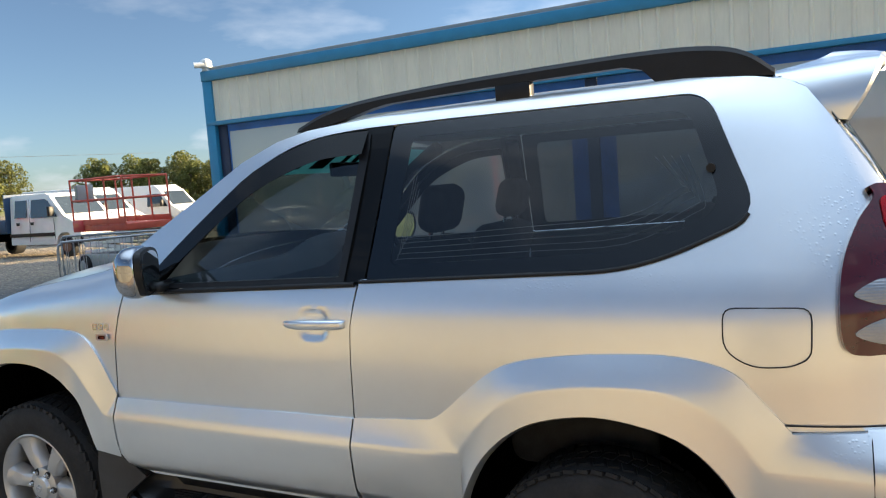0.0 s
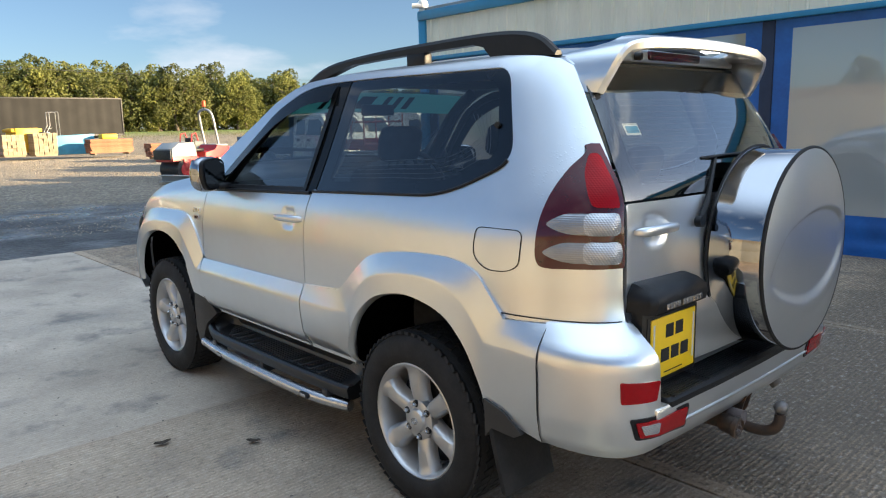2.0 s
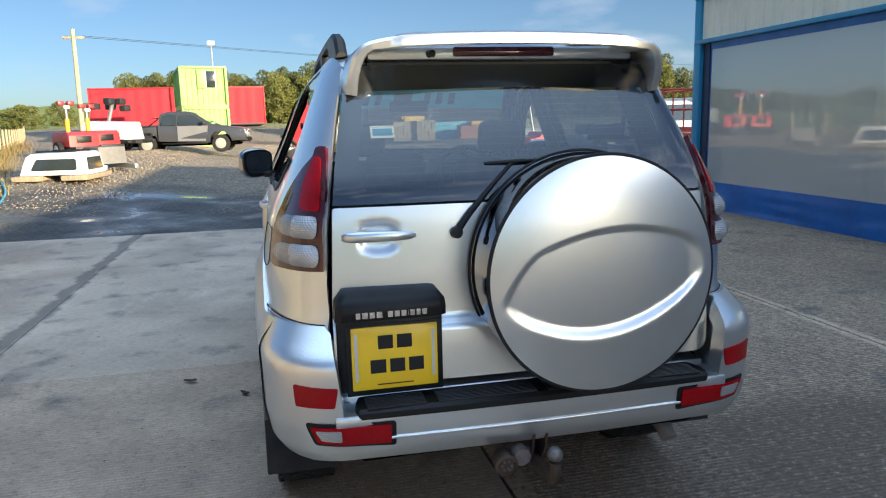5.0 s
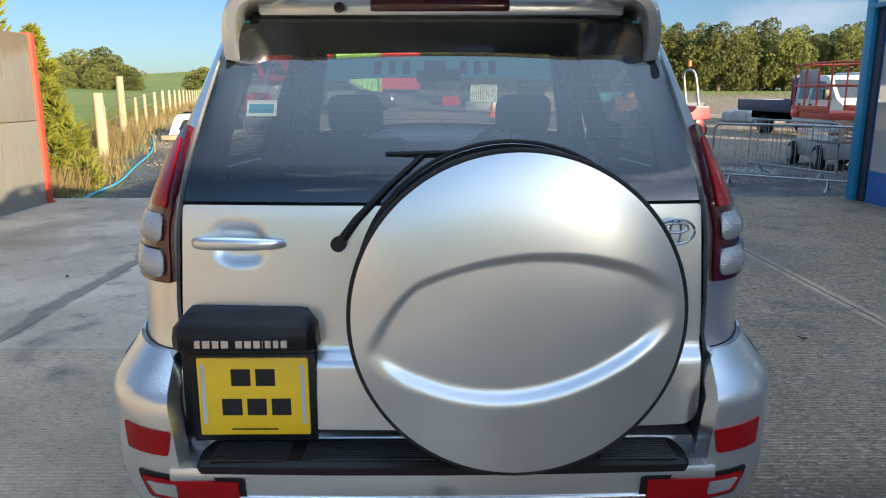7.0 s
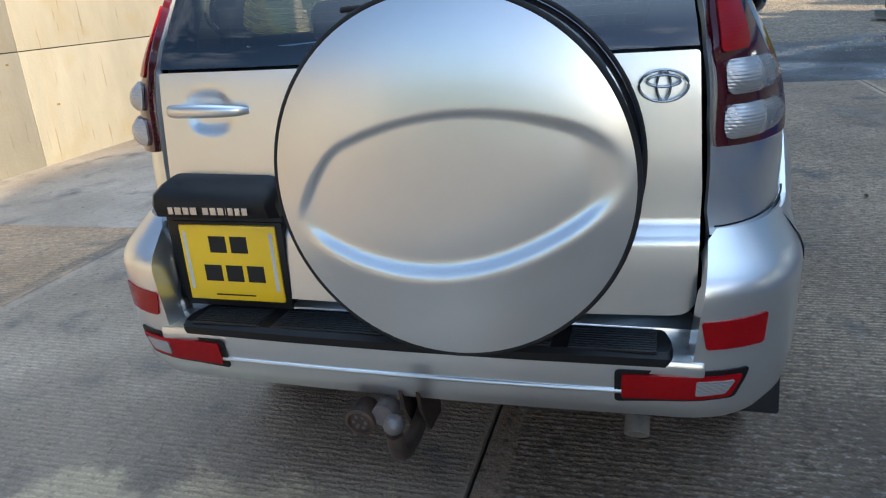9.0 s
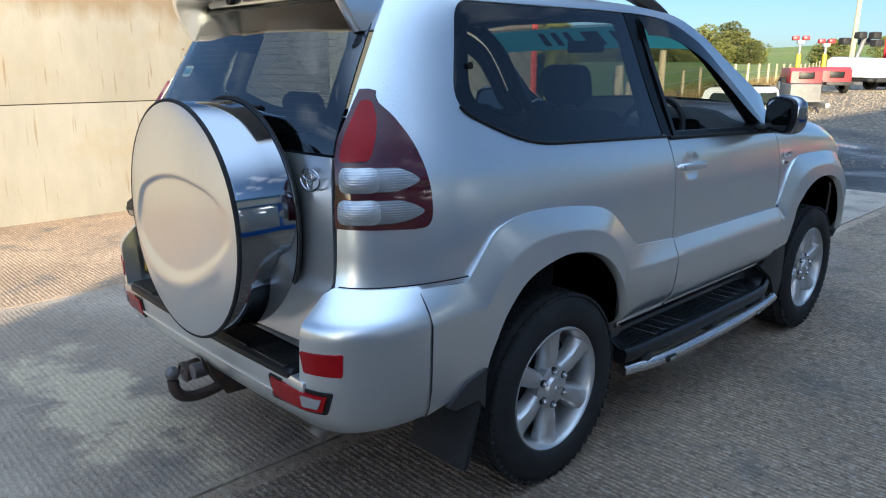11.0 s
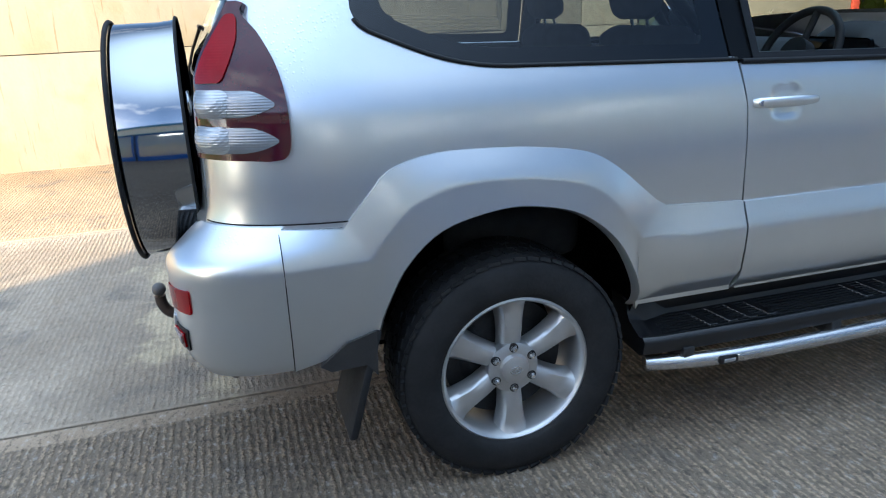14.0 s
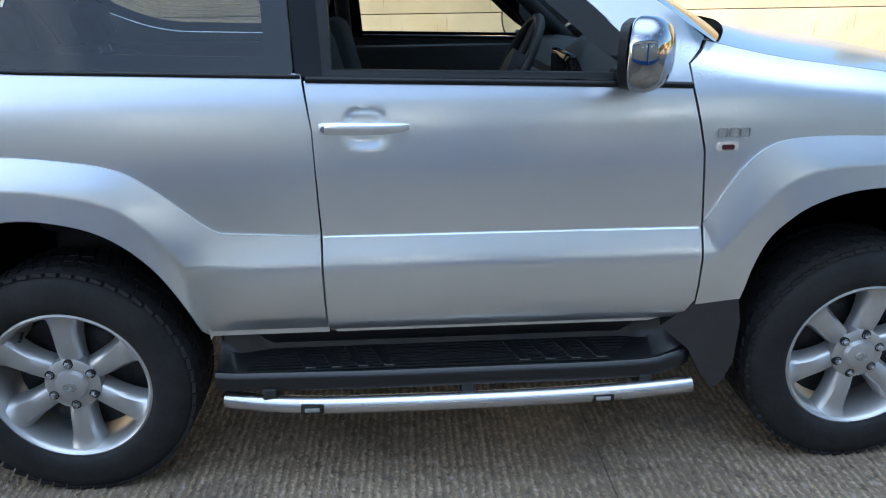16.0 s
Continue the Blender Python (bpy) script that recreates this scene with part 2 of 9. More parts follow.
WHITEPAINT = mat("white_paint", (0.74, 0.74, 0.72), 0.35, vary=0.12, scale=3, coat=0.3)
REDPAINT = mat("red_paint", (0.55, 0.025, 0.03), 0.42, vary=0.2, scale=4, coat=0.2)
ORANGE = mat("orange_paint", (0.62, 0.10, 0.055), 0.5, vary=0.2, scale=5)
GALV = mat("galvanised_steel", (0.42, 0.43, 0.44), 0.45, 0.7, vary=0.3, scale=12)
DARKSTEEL = mat("dark_steel", (0.05, 0.05, 0.052), 0.55, 0.5, vary=0.4, scale=15, bump=0.2)
WOOD = mat("weathered_wood", (0.36, 0.29, 0.20), 0.85, vary=0.4, scale=3, streak=(6, 6, 0.6), bump=0.4, bump_scale=40, per_object=0.2)


# ---- mesh helpers ----
def link(name, bm, material, parent=None, label="", smooth=None):
    """One mesh object from a bmesh. smooth: angle in degrees under which edges shade smooth."""
    me = bpy.data.meshes.new(name)
    bmesh.ops.recalc_face_normals(bm, faces=bm.faces)
    if smooth is not None:
        for f in bm.faces:
            f.smooth = True
        for e in bm.edges:
            if len(e.link_faces) == 2 and e.calc_face_angle(0) > radians(smooth):
                e.smooth = False
    bm.to_mesh(me)
    bm.free()
    me.materials.append(material)
    ob = new(name, me)
    if parent is not None:
        ob.parent = parent
    if label:
        ob["label"] = label
    return ob


def part(name, bm, material, parent, label="", smooth=40):
    return link(name, bm, material, parent, label, smooth)


def thing(name, label, category, group="", at=(0, 0, 0), rz=0.0):
    e = new(name)
    e.empty_display_size = 0.1
    e.matrix_world = pose(*at, 0, 0, rz)
    return tagged(e, label, category, group)


def box(bm, lo, hi, bevel=0.0, m=None, seg=2):
    """Adds a box between two corners, its edges rounded."""
    c, d = (Vector(lo) + Vector(hi)) / 2, Vector(hi) - Vector(lo)
    made = bmesh.ops.create_cube(bm, size=1.0, matrix=Matrix.Translation(c) @ Matrix.Diagonal((*d, 1)))
    vs = made["verts"]
    if bevel:
        es = list({e for v in vs for e in v.link_edges})
        r = bmesh.ops.bevel(bm, geom=es, offset=bevel, segments=seg, affect="EDGES", profile=0.5)
        vs = list({v for f in r["faces"] for v in f.verts} | {v for v in vs if v.is_valid})
    if m is not None:
        seen, todo = set(vs), list(vs)
        while todo:
            v = todo.pop()
            for e in v.link_edges:
                o = e.other_vert(v)
                if o not in seen:
                    seen.add(o)
                    todo.append(o)
        bmesh.ops.transform(bm, matrix=m, verts=list(seen))
    return bm


def boxes(*parts):
    bm = bmesh.new()
    for p in parts:
        box(bm, *p)
    return bm


def cyl(bm, a, b, r, r2=None, seg=16, caps=True):
    """Adds a round bar from a to b."""
    a, b = Vector(a), Vector(b)
    m = Matrix.Translation((a + b) / 2) @ (b - a).to_track_quat("Z", "Y").to_matrix().to_4x4()
    bmesh.ops.create_cone(bm, cap_ends=caps, segments=seg, radius1=r, radius2=r if r2 is None else r2, depth=(b - a).length, matrix=m)
    return bm


def tube(bm, pts, r, seg=10, closed=False, flat=None):
    """Sweeps a round (or flattened) section along points."""
    pts = [Vector(p) for p in pts]
    n = len(pts)
    rings = []
    for i, p in enumerate(pts):
        a = pts[i - 1] if (i or closed) else p
        b = pts[(i + 1) % n] if (i < n - 1 or closed) else p
        q = (b - a).to_track_quat("Z", "Y").to_matrix()
        rr = r[i] if isinstance(r, (list, tuple)) else r
        sx, sy = (rr, rr) if flat is None else (rr * flat[0], rr * flat[1])
        rings.append([bm.verts.new(p + q @ Vector((sx * math.cos(2 * math.pi * k / seg), sy * math.sin(2 * math.pi * k / seg), 0))) for k in range(seg)])
    for i in range(n if closed else n - 1):
        A, B = rings[i], rings[(i + 1) % n]
        for k in range(seg):
            bm.faces.new((A[k], A[(k + 1) % seg], B[(k + 1) % seg], B[k]))
    if not closed:
        bm.faces.new(rings[0][::-1])
        bm.faces.new(rings[-1])
    return bm


def lathe(bm, profile, seg=48, m=None):
    """Turns (radius, height) points round z; a radius of 0 closes it."""
    rings = []
    for r, h in profile:
        if r < 1e-6:
            rings.append([bm.verts.new((0, 0, h))])
        else:
            rings.append([bm.verts.new((r * math.cos(2 * math.pi * k / seg), r * math.sin(2 * math.pi * k / seg), h)) for k in range(seg)])
    for A, B in zip(rings, rings[1:]):
        for k in range(seg):
            q = (k + 1) % seg
            if len(A) == 1 and len(B) == 1:
                continue
            if len(A) == 1:
                bm.faces.new((A[0], B[q], B[k]))
            elif len(B) == 1:
                bm.faces.new((A[k], A[q], B[0]))
            else:
                bm.faces.new((A[k], A[q], B[q], B[k]))
    if m is not None:
        bmesh.ops.transform(bm, matrix=m, verts=[v for ring in rings for v in ring])
    return bm


def smooth_open(pts, n=5):
    pts = [Vector(p) for p in pts]
    q = [2 * pts[0] - pts[1]] + pts + [2 * pts[-1] - pts[-2]]
    out = []
    for i in range(1, len(q) - 2):
        p0, p1, p2, p3 = q[i - 1 : i + 3]
        for j in range(n):
            t = j / n
            out.append(0.5 * (2 * p1 + (p2 - p0) * t + (2 * p0 - 5 * p1 + 4 * p2 - p3) * t * t + (3 * p1 - p0 - 3 * p2 + p3) * t ** 3))
    return out + [pts[-1]]


def rounded(pts, r, n=4):
    """Rounds the corners of a polygon; r is one radius or one for each corner."""
    out, k = [], len(pts)
    for i in range(k):
        a, p, b = (Vector(pts[(i + j - 1) % k]) for j in range(3))
        rr = r[i] if isinstance(r, (list, tuple)) else r
        u, v = (a - p), (b - p)
        d = min(rr, u.length * 0.45, v.length * 0.45)
        if d < 1e-4:
            out.append(tuple(p))
            continue
        s, e = p + u.normalized() * d, p + v.normalized() * d
        for j in range(n + 1):
            t = j / n
            out.append(tuple((1 - t) ** 2 * s + 2 * t * (1 - t) * p + t * t * e))
    return out


def clip(poly, axis, value, above):
    out = []
    for i, p in enumerate(poly):
        q = poly[(i + 1) % len(poly)]
        a, b = (p[axis] - value, q[axis] - value) if above else (value - p[axis], value - q[axis])
        if a >= 0:
            out.append(p)
        if (a > 0 and b < 0) or (a < 0 and b > 0):
            t = a / (a - b)
            out.append((p[0] + t * (q[0] - p[0]), p[1] + t * (q[1] - p[1])))
    return out


def sheet(outline, place, du=0.06, dv=0.06, rim=0.012, bm=None, inward=None, back=False):
    """A curved panel: a flat outline (u, v), cut into a grid and laid on the surface place(u, v), its edge turned in by rim."""
    bm = bm or bmesh.new()
    us, vs = [p[0] for p in outline], [p[1] for p in outline]
    cells, made = {}, []
    i0, i1 = math.floor(min(us) / du), math.ceil(max(us) / du)
    j0, j1 = math.floor(min(vs) / dv), math.ceil(max(vs) / dv)
    for i in range(i0, i1):
        strip = clip(clip(outline, 0, i * du, True), 0, (i + 1) * du, False)
        if len(strip) < 3:
            continue
        for j in range(j0, j1):
            cell = clip(clip(strip, 1, j * dv, True), 1, (j + 1) * dv, False)
            ring = []
            for u, v in cell:
                key = (round(u, 5), round(v, 5))
                if key not in cells:
                    cells[key] = bm.verts.new(place(u, v))
                if not ring or cells[key] is not ring[-1]:
                    ring.append(cells[key])
            if len(ring) > 1 and ring[0] is ring[-1]:
                ring.pop()
            if len(set(ring)) < 3 or len(set(ring)) != len(ring):
                continue
            try:
                made.append(bm.faces.new(ring))
            except ValueError:
                pass
    if rim:
        bm.normal_update()
        es = [e for e in {e for f in made for e in f.edges} if len(e.link_faces) == 1]
        c = Vector(inward) if inward is not None else None
        ext = bmesh.ops.extrude_edge_only(bm, edges=es)
        old = {}
        for e in es:
            for v in e.verts:
                old[v.co.to_tuple(6)] = v
        for v in [g for g in ext["geom"] if isinstance(g, bmesh.types.BMVert)]:
            o = old.get(v.co.to_tuple(6))
            d = c - v.co if c is not None else -o.normal
            d = d.normalized() if c is None else Vector((d.x * 0.3, d.y, d.z * 0.3)).normalized()
            v.co += d * rim
    return bm


def prism(profile, w, bevel=0.02, bm=None):
    """A body from its side profile (x, z); w(z) is half the width at a height."""
    bm = bm or bmesh.new()
    wf = w if callable(w) else (lambda z: w)
    A = [bm.verts.new((x, -wf(z), z)) for x, z in profile]
    B = [bm.verts.new((x, wf(z), z)) for x, z in profile]
    n = len(A)
    bm.faces.new(A)
    bm.faces.new(B[::-1])
    for i in range(n):
        j = (i + 1) % n
        bm.faces.new((A[i], B[i], B[j], A[j]))
    if bevel:
        es = [e for e in bm.edges if (e.verts[0] in A) == (e.verts[1] in A)]
        bmesh.ops.bevel(bm, geom=es, offset=bevel, segments=2, affect="EDGES", profile=0.6)
    return bm


def interp(x, xs, ys):
    return float(np.interp(x, xs, ys))


def pchip(xs, ys):
    """A smooth curve through points that does not overshoot."""
    xs, ys = np.array(xs, float), np.array(ys, float)
    h, d = np.diff(xs), np.diff(ys) / np.diff(xs)
    m = np.zeros(len(xs))
    m[0], m[-1] = d[0], d[-1]
    for i in range(1, len(xs) - 1):
        m[i] = 0 if d[i - 1] * d[i] <= 0 else 2 * d[i - 1] * d[i] / (d[i - 1] + d[i])

    def at(x):
        x = min(max(x, xs[0]), xs[-1])
        i = min(int(np.searchsorted(xs, x, "right")) - 1, len(h) - 1)
        t = (x - xs[i]) / h[i]
        return float((1 + 2 * t) * (1 - t) ** 2 * ys[i] + t * (1 - t) ** 2 * h[i] * m[i] + t * t * (3 - 2 * t) * ys[i + 1] + t * t * (t - 1) * h[i] * m[i + 1])

    return at


# ---- setting: ground, apron, wall, shed ----
def smoothstep(a, b, x):
    t = min(max((x - a) / (b - a), 0), 1)
    return t * t * (3 - 2 * t)


def land(x, y):
    """Height of the land: level round the car, rising gently ahead and to the field."""
    h = 0.24 * smoothstep(-12, -30, x) * smoothstep(5, -4, y)
    h += 0.45 * smoothstep(-9, -17, x) * smoothstep(-2.5, -6, y)
    d = math.hypot(x + 20, y + 10)
    h += 1.3 * smoothstep(18, 75, d) * smoothstep(-11, -45, y) + 1.6 * smoothstep(60, 82, -x) * smoothstep(-34, -12, y)
    h += (8.0 + 12.0 * smoothstep(-150, 0, y)) * smoothstep(110, 420, d) * smoothstep(90, -20, y)
    return h


def ground_material():
    m = mat("gravel_and_tarmac", (0.40, 0.35, 0.28), 0.9)
    n, l = m.node_tree.nodes, m.node_tree.links
    b = n["Principled BSDF"]
    co = n.new("ShaderNodeTexCoord")
    sp = n.new("ShaderNodeSeparateXYZ")
    l.new(co.outputs["Object"], sp.inputs[0])

    def noise_node(scale, detail=5):
        t = n.new("ShaderNodeTexNoise")
        t.inputs["Scale"].default_value, t.inputs["Detail"].default_value = scale, detail
        l.new(co.outputs["Object"], t.inputs["Vector"])
        return t.outputs["Fac"]

    def mixc(fac, a, c):
        x = n.new("ShaderNodeMixRGB")
        for i, v in ((1, a), (2, c)):
            if isinstance(v, tuple):
                x.inputs[i].default_value = (*v, 1)
            else:
                l.new(v, x.inputs[i])
        l.new(fac, x.inputs[0])
        return x.outputs["Color"]

    def ranged(v, a, c):
        x = n.new("ShaderNodeMapRange")
        x.inputs[1].default_value, x.inputs[2].default_value = a, c
        l.new(v, x.inputs[0])
        return x.outputs[0]

    def add(a, k, v):
        x = n.new("ShaderNodeMath")
        x.operation = "MULTIPLY_ADD"
        x.inputs[1].default_value = k
        l.new(a, x.inputs[0])
        l.new(v, x.inputs[2])
        return x.outputs[0]

    stones = n.new("ShaderNodeTexVoronoi")
    stones.inputs["Scale"].default_value = 11
    l.new(co.outputs["Object"], stones.inputs["Vector"])
    gravel = mixc(ranged(noise_node(0.5), 0.35, 0.7), (0.50, 0.42, 0.30), (0.37, 0.31, 0.22))
    gravel = mixc(ranged(noise_node(3.5, 8), 0.48, 0.66), gravel, (0.24, 0.20, 0.15))
    gravel = mixc(ranged(stones.outputs["Distance"], 0.15, 0.65), gravel, (0.17, 0.14, 0.105))
    tarmac = mixc(ranged(noise_node(1.2), 0.3, 0.7), (0.045, 0.047, 0.05), (0.10, 0.10, 0.10))
    edge = ranged(add(noise_node(0.35), 9.0, sp.outputs["X"]), -12.5, -10.0)
    bare = mixc(edge, gravel, tarmac)
    grass = mixc(ranged(noise_node(0.15), 0.3, 0.7), (0.115, 0.185, 0.03), (0.18, 0.235, 0.045))
    grass = mixc(ranged(noise_node(0.03, 4), 0.42, 0.62), grass, (0.21, 0.225, 0.065))
    grass = mixc(ranged(noise_node(2.5, 6), 0.5, 0.75), grass, (0.10, 0.145, 0.028))
    # the field begins past the fence line and behind the yard
    line = add(sp.outputs["X"], -0.29, sp.outputs["Y"])
    field = ranged(add(noise_node(0.8), 1.6, line), -1.7, -2.6)
    far = ranged(sp.outputs["X"], -74.0, -80.0)
    mx = n.new("ShaderNodeMath")
    mx.operation = "MAXIMUM"
    l.new(field, mx.inputs[0])
    l.new(far, mx.inputs[1])
    l.new(mixc(mx.outputs[0], bare, grass), b.inputs["Base Color"])
    wet = ranged(noise_node(0.33), 0.48, 0.60)
    rr = n.new("ShaderNodeMath")
    rr.operation = "MULTIPLY"
    l.new(wet, rr.inputs[0])
    paved = n.new("ShaderNodeMath")
    paved.operation = "SUBTRACT"
    paved.use_clamp = True
    l.new(edge, paved.inputs[0])
    l.new(mx.outputs[0], paved.inputs[1])
    l.new(paved.outputs[0], rr.inputs[1])
    rf = n.new("ShaderNodeMapRange")
    rf.inputs[3].default_value, rf.inputs[4].default_value = 0.92, 0.17
    l.new(rr.outputs[0], rf.inputs[0])
    l.new(rf.outputs[0], b.inputs["Roughness"])
    bn = n.new("ShaderNodeBump")
    bn.inputs["Distance"].default_value = 0.10
    dry = n.new("ShaderNodeMath")
    dry.operation = "SUBTRACT"
    dry.inputs[0].default_value = 1.0
    l.new(rr.outputs[0], dry.inputs[1])
    l.new(dry.outputs[0], bn.inputs["Strength"])
    l.new(stones.outputs["Distance"], bn.inputs["Height"])
    l.new(bn.outputs["Normal"], b.inputs["Normal"])
    return m


def build_ground():
    xs = [-2500, -1200, -700, -450, -330, -250, -200, -165, -140, -120, -105, -92, -80, -70, -62, -55, -49, -44] + [-40 + 2 * i for i in range(17)] + [-7, 0, 10, 20, 35, 60, 120, 300, 800, 2500]
    ys = [-2500, -1200, -600, -350, -240, -170, -130, -100, -80, -64, -52, -42, -34, -28] + [-24 + 2 * i for i in range(19)] + [16, 22, 30, 42, 60, 90, 150, 300, 700, 2500]
    bm = bmesh.new()
    g = [[bm.verts.new((x, y, land(x, y) - 0.10)) for y in ys] for x in xs]
    for i in range(len(xs) - 1):
        for j in range(len(ys) - 1):
            bm.faces.new((g[i][j], g[i + 1][j], g[i + 1][j + 1], g[i][j + 1]))
    ob = link("ground", bm, ground_material(), smooth=60)
    tagged(ob, "pale gravel yard with dark wet tarmac and green field", "ground", kind="structure")


# where the painted glint of sun lies on the slab: centre, turn, reach
SUN_GLINT = ((1.05, -0.95, 0.0), (0.0, 0.0, 0.12), (0.34, 1.05, 1.0))


def concrete(name, ridges, tone=1.0, warm=1.0, wet=0.5, grime=0.75, soak=0.0):
    """Yard concrete: stained, damp in places, with tamped ridges that run across the bay."""
    m = mat(name, (0.30 * tone, 0.285 * tone, 0.26 * tone), 0.75)
    ruddy, tan = warm ** 1.05, warm ** 1.3
    n, l = m.node_tree.nodes, m.node_tree.links
    b = n["Principled BSDF"]
    geo = n.new("ShaderNodeNewGeometry")
    pos = geo.outputs["Position"]

    def noise_node(scale, detail=6, stretch=None, rough=0.55):
        t = n.new("ShaderNodeTexNoise")
        t.inputs["Scale"].default_value, t.inputs["Detail"].default_value, t.inputs["Roughness"].default_value = scale, detail, rough
        v = pos
        if stretch:
            k = n.new("ShaderNodeMapping")
            k.inputs["Scale"].default_value = stretch
            l.new(pos, k.inputs["Vector"])
            v = k.outputs["Vector"]
        l.new(v, t.inputs["Vector"])
        return t.outputs["Fac"]

    def ranged(v, a, c, lo=0.0, hi=1.0):
        x = n.new("ShaderNodeMapRange")
        x.inputs[1].default_value, x.inputs[2].default_value, x.inputs[3].default_value, x.inputs[4].default_value = a, c, lo, hi
        l.new(v, x.inputs[0])
        return x.outputs[0]

    def mixc(fac, a, c):
        x = n.new("ShaderNodeMixRGB")
        for i, v in ((1, a), (2, c)):
            if isinstance(v, tuple):
                x.inputs[i].default_value = (*v, 1)
            else:
                l.new(v, x.inputs[i])
        l.new(fac, x.inputs[0])
        return x.outputs["Color"]

    b.inputs["Specular IOR Level"].default_value = 0.3
    base = mixc(ranged(noise_node(0.9), 0.35, 0.68), (0.235 * tone * ruddy, 0.215 * tone, 0.190 * tone / tan), (0.36 * tone * ruddy, 0.335 * tone, 0.30 * tone / tan))
    base = mixc(ranged(noise_node(2.6, 8), 0.55, 0.72), base, (0.13 * tone, 0.12 * tone, 0.108 * tone))
    # pale scuffs, then small light grit and dark specks
    base = mixc(ranged(noise_node(0.7, 9, (1.0, 2.2, 1.0), 0.62), 0.60, 0.70, 0.0, 0.45), base, (0.46 * tone * ruddy, 0.43 * tone, 0.39 * tone / tan))
    base = mixc(ranged(noise_node(46, 3), 0.66, 0.74, 0.0, 0.7), base, (0.46, 0.43, 0.38))
    base = mixc(ranged(noise_node(19, 2), 0.70, 0.74, 0.0, 0.7), base, (0.03, 0.028, 0.025))
    damp = ranged(noise_node(0.55, 7), wet, wet + 0.10)
    base = mixc(ranged(noise_node(0.55, 7), wet - 0.03, wet + 0.12, 0.0, 0.6), base, (0.085 * tone * ruddy, 0.08 * tone, 0.074 * tone / tan))
    # a long pale glint of reflected sun painted into the colour, with a darkened halo
    around = n.new("ShaderNodeMapping")
    around.vector_type = "TEXTURE"
    around.inputs["Location"].default_value, around.inputs["Rotation"].default_value, around.inputs["Scale"].default_value = SUN_GLINT
    l.new(pos, around.inputs["Vector"])
    ring = n.new("ShaderNodeVectorMath")
    ring.operation = "LENGTH"
    l.new(around.outputs["Vector"], ring.inputs[0])
    ragged = n.new("ShaderNodeMath")
    ragged.operation = "MULTIPLY_ADD"
    ragged.inputs[1].default_value = 3.2
    l.new(noise_node(2.6, 9, None, 0.66), ragged.inputs[0])
    l.new(ring.outputs["Value"], ragged.inputs[2])
    base = mixc(ranged(ragged.outputs[0], 3.0, 4.2, 0.5, 0.0), base, (0.15 * tone * ruddy, 0.135 * tone, 0.118 * tone / tan))
    base = mixc(ranged(ragged.outputs[0], 2.15, 2.45, 0.9, 0.0), base, (0.62, 0.50, 0.33))
    # a dark damp trail that water has left along one joint
    place_ = n.new("ShaderNodeSeparateXYZ")
    l.new(pos, place_.inputs[0])
    off = n.new("ShaderNodeMath")
    off.operation = "MULTIPLY_ADD"
    off.inputs[1].default_value = 0.30
    l.new(noise_node(3.0, 6, (1.0, 0.4, 1.0)), off.inputs[0])
    l.new(place_.outputs["Y"], off.inputs[2])
    side_ = n.new("ShaderNodeMath")
    side_.operation = "ADD"
    side_.inputs[1].default_value = 2.73
    l.new(off.outputs[0], side_.inputs[0])
    dist_ = n.new("ShaderNodeMath")
    dist_.operation = "ABSOLUTE"
    l.new(side_.outputs[0], dist_.inputs[0])
    trail = n.new("ShaderNodeMath")
    trail.operation = "MULTIPLY"
    l.new(ranged(dist_.outputs[0], 0.05, 0.10, 0.75, 0.0), trail.inputs[0])
    l.new(ranged(place_.outputs["X"], -1.4, 0.4, 1.0, 0.0), trail.inputs[1])
    # one corner of the slab stays damp, behind a ragged line
    soaked = n.new("ShaderNodeMath")
    soaked.operation = "MULTIPLY_ADD"
    soaked.inputs[1].default_value = 1.6
    l.new(noise_node(0.9, 7), soaked.inputs[0])
    l.new(place_.outputs["X"], soaked.inputs[2])
    wetted = n.new("ShaderNodeMath")
    wetted.operation = "MULTIPLY"
    l.new(ranged(soaked.outputs[0], 0.5, 0.95, 0.0, soak), wetted.inputs[0])
    l.new(ranged(off.outputs[0], 0.8, 1.4, 0.1, 1.0), wetted.inputs[1])
    base = mixc(wetted.outputs[0], base, (0.10 * tone * ruddy, 0.092 * tone, 0.082 * tone / tan))
    base = mixc(trail.outputs[0], base, (0.085 * tone, 0.08 * tone, 0.074 * tone))
    wave = n.new("ShaderNodeTexWave")
    wave.wave_type, wave.bands_direction, wave.wave_profile = "BANDS", "X", "SIN"
    for key, val in (("Scale", 11.5), ("Distortion", 4.2), ("Detail", 6.0), ("Detail Scale", 2.2), ("Detail Roughness", 0.72)):
        wave.inputs[key].default_value = val
    l.new(pos, wave.inputs["Vector"])
    broken = n.new("ShaderNodeMath")
    broken.operation = "MULTIPLY"
    l.new(wave.outputs["Fac"], broken.inputs[0])
    l.new(ranged(noise_node(20, 6, (1.0, 0.45, 1.0), 0.72), 0.36, 0.60, 0.15, 1.0), broken.inputs[1])
    pebble = n.new("ShaderNodeTexVoronoi")
    pebble.inputs["Scale"].default_value = 75
    l.new(pos, pebble.inputs["Vector"])
    rough_top = n.new("ShaderNodeMath")
    rough_top.operation = "MULTIPLY"
    l.new(broken.outputs[0], rough_top.inputs[0])
    l.new(ranged(pebble.outputs["Distance"], 0.1, 0.7, 1.0, 0.35), rough_top.inputs[1])
    # the tamping stops short of the joints, where the edge was trowelled smooth
    split = n.new("ShaderNodeSeparateXYZ")
    l.new(pos, split.inputs[0])
    margins = None
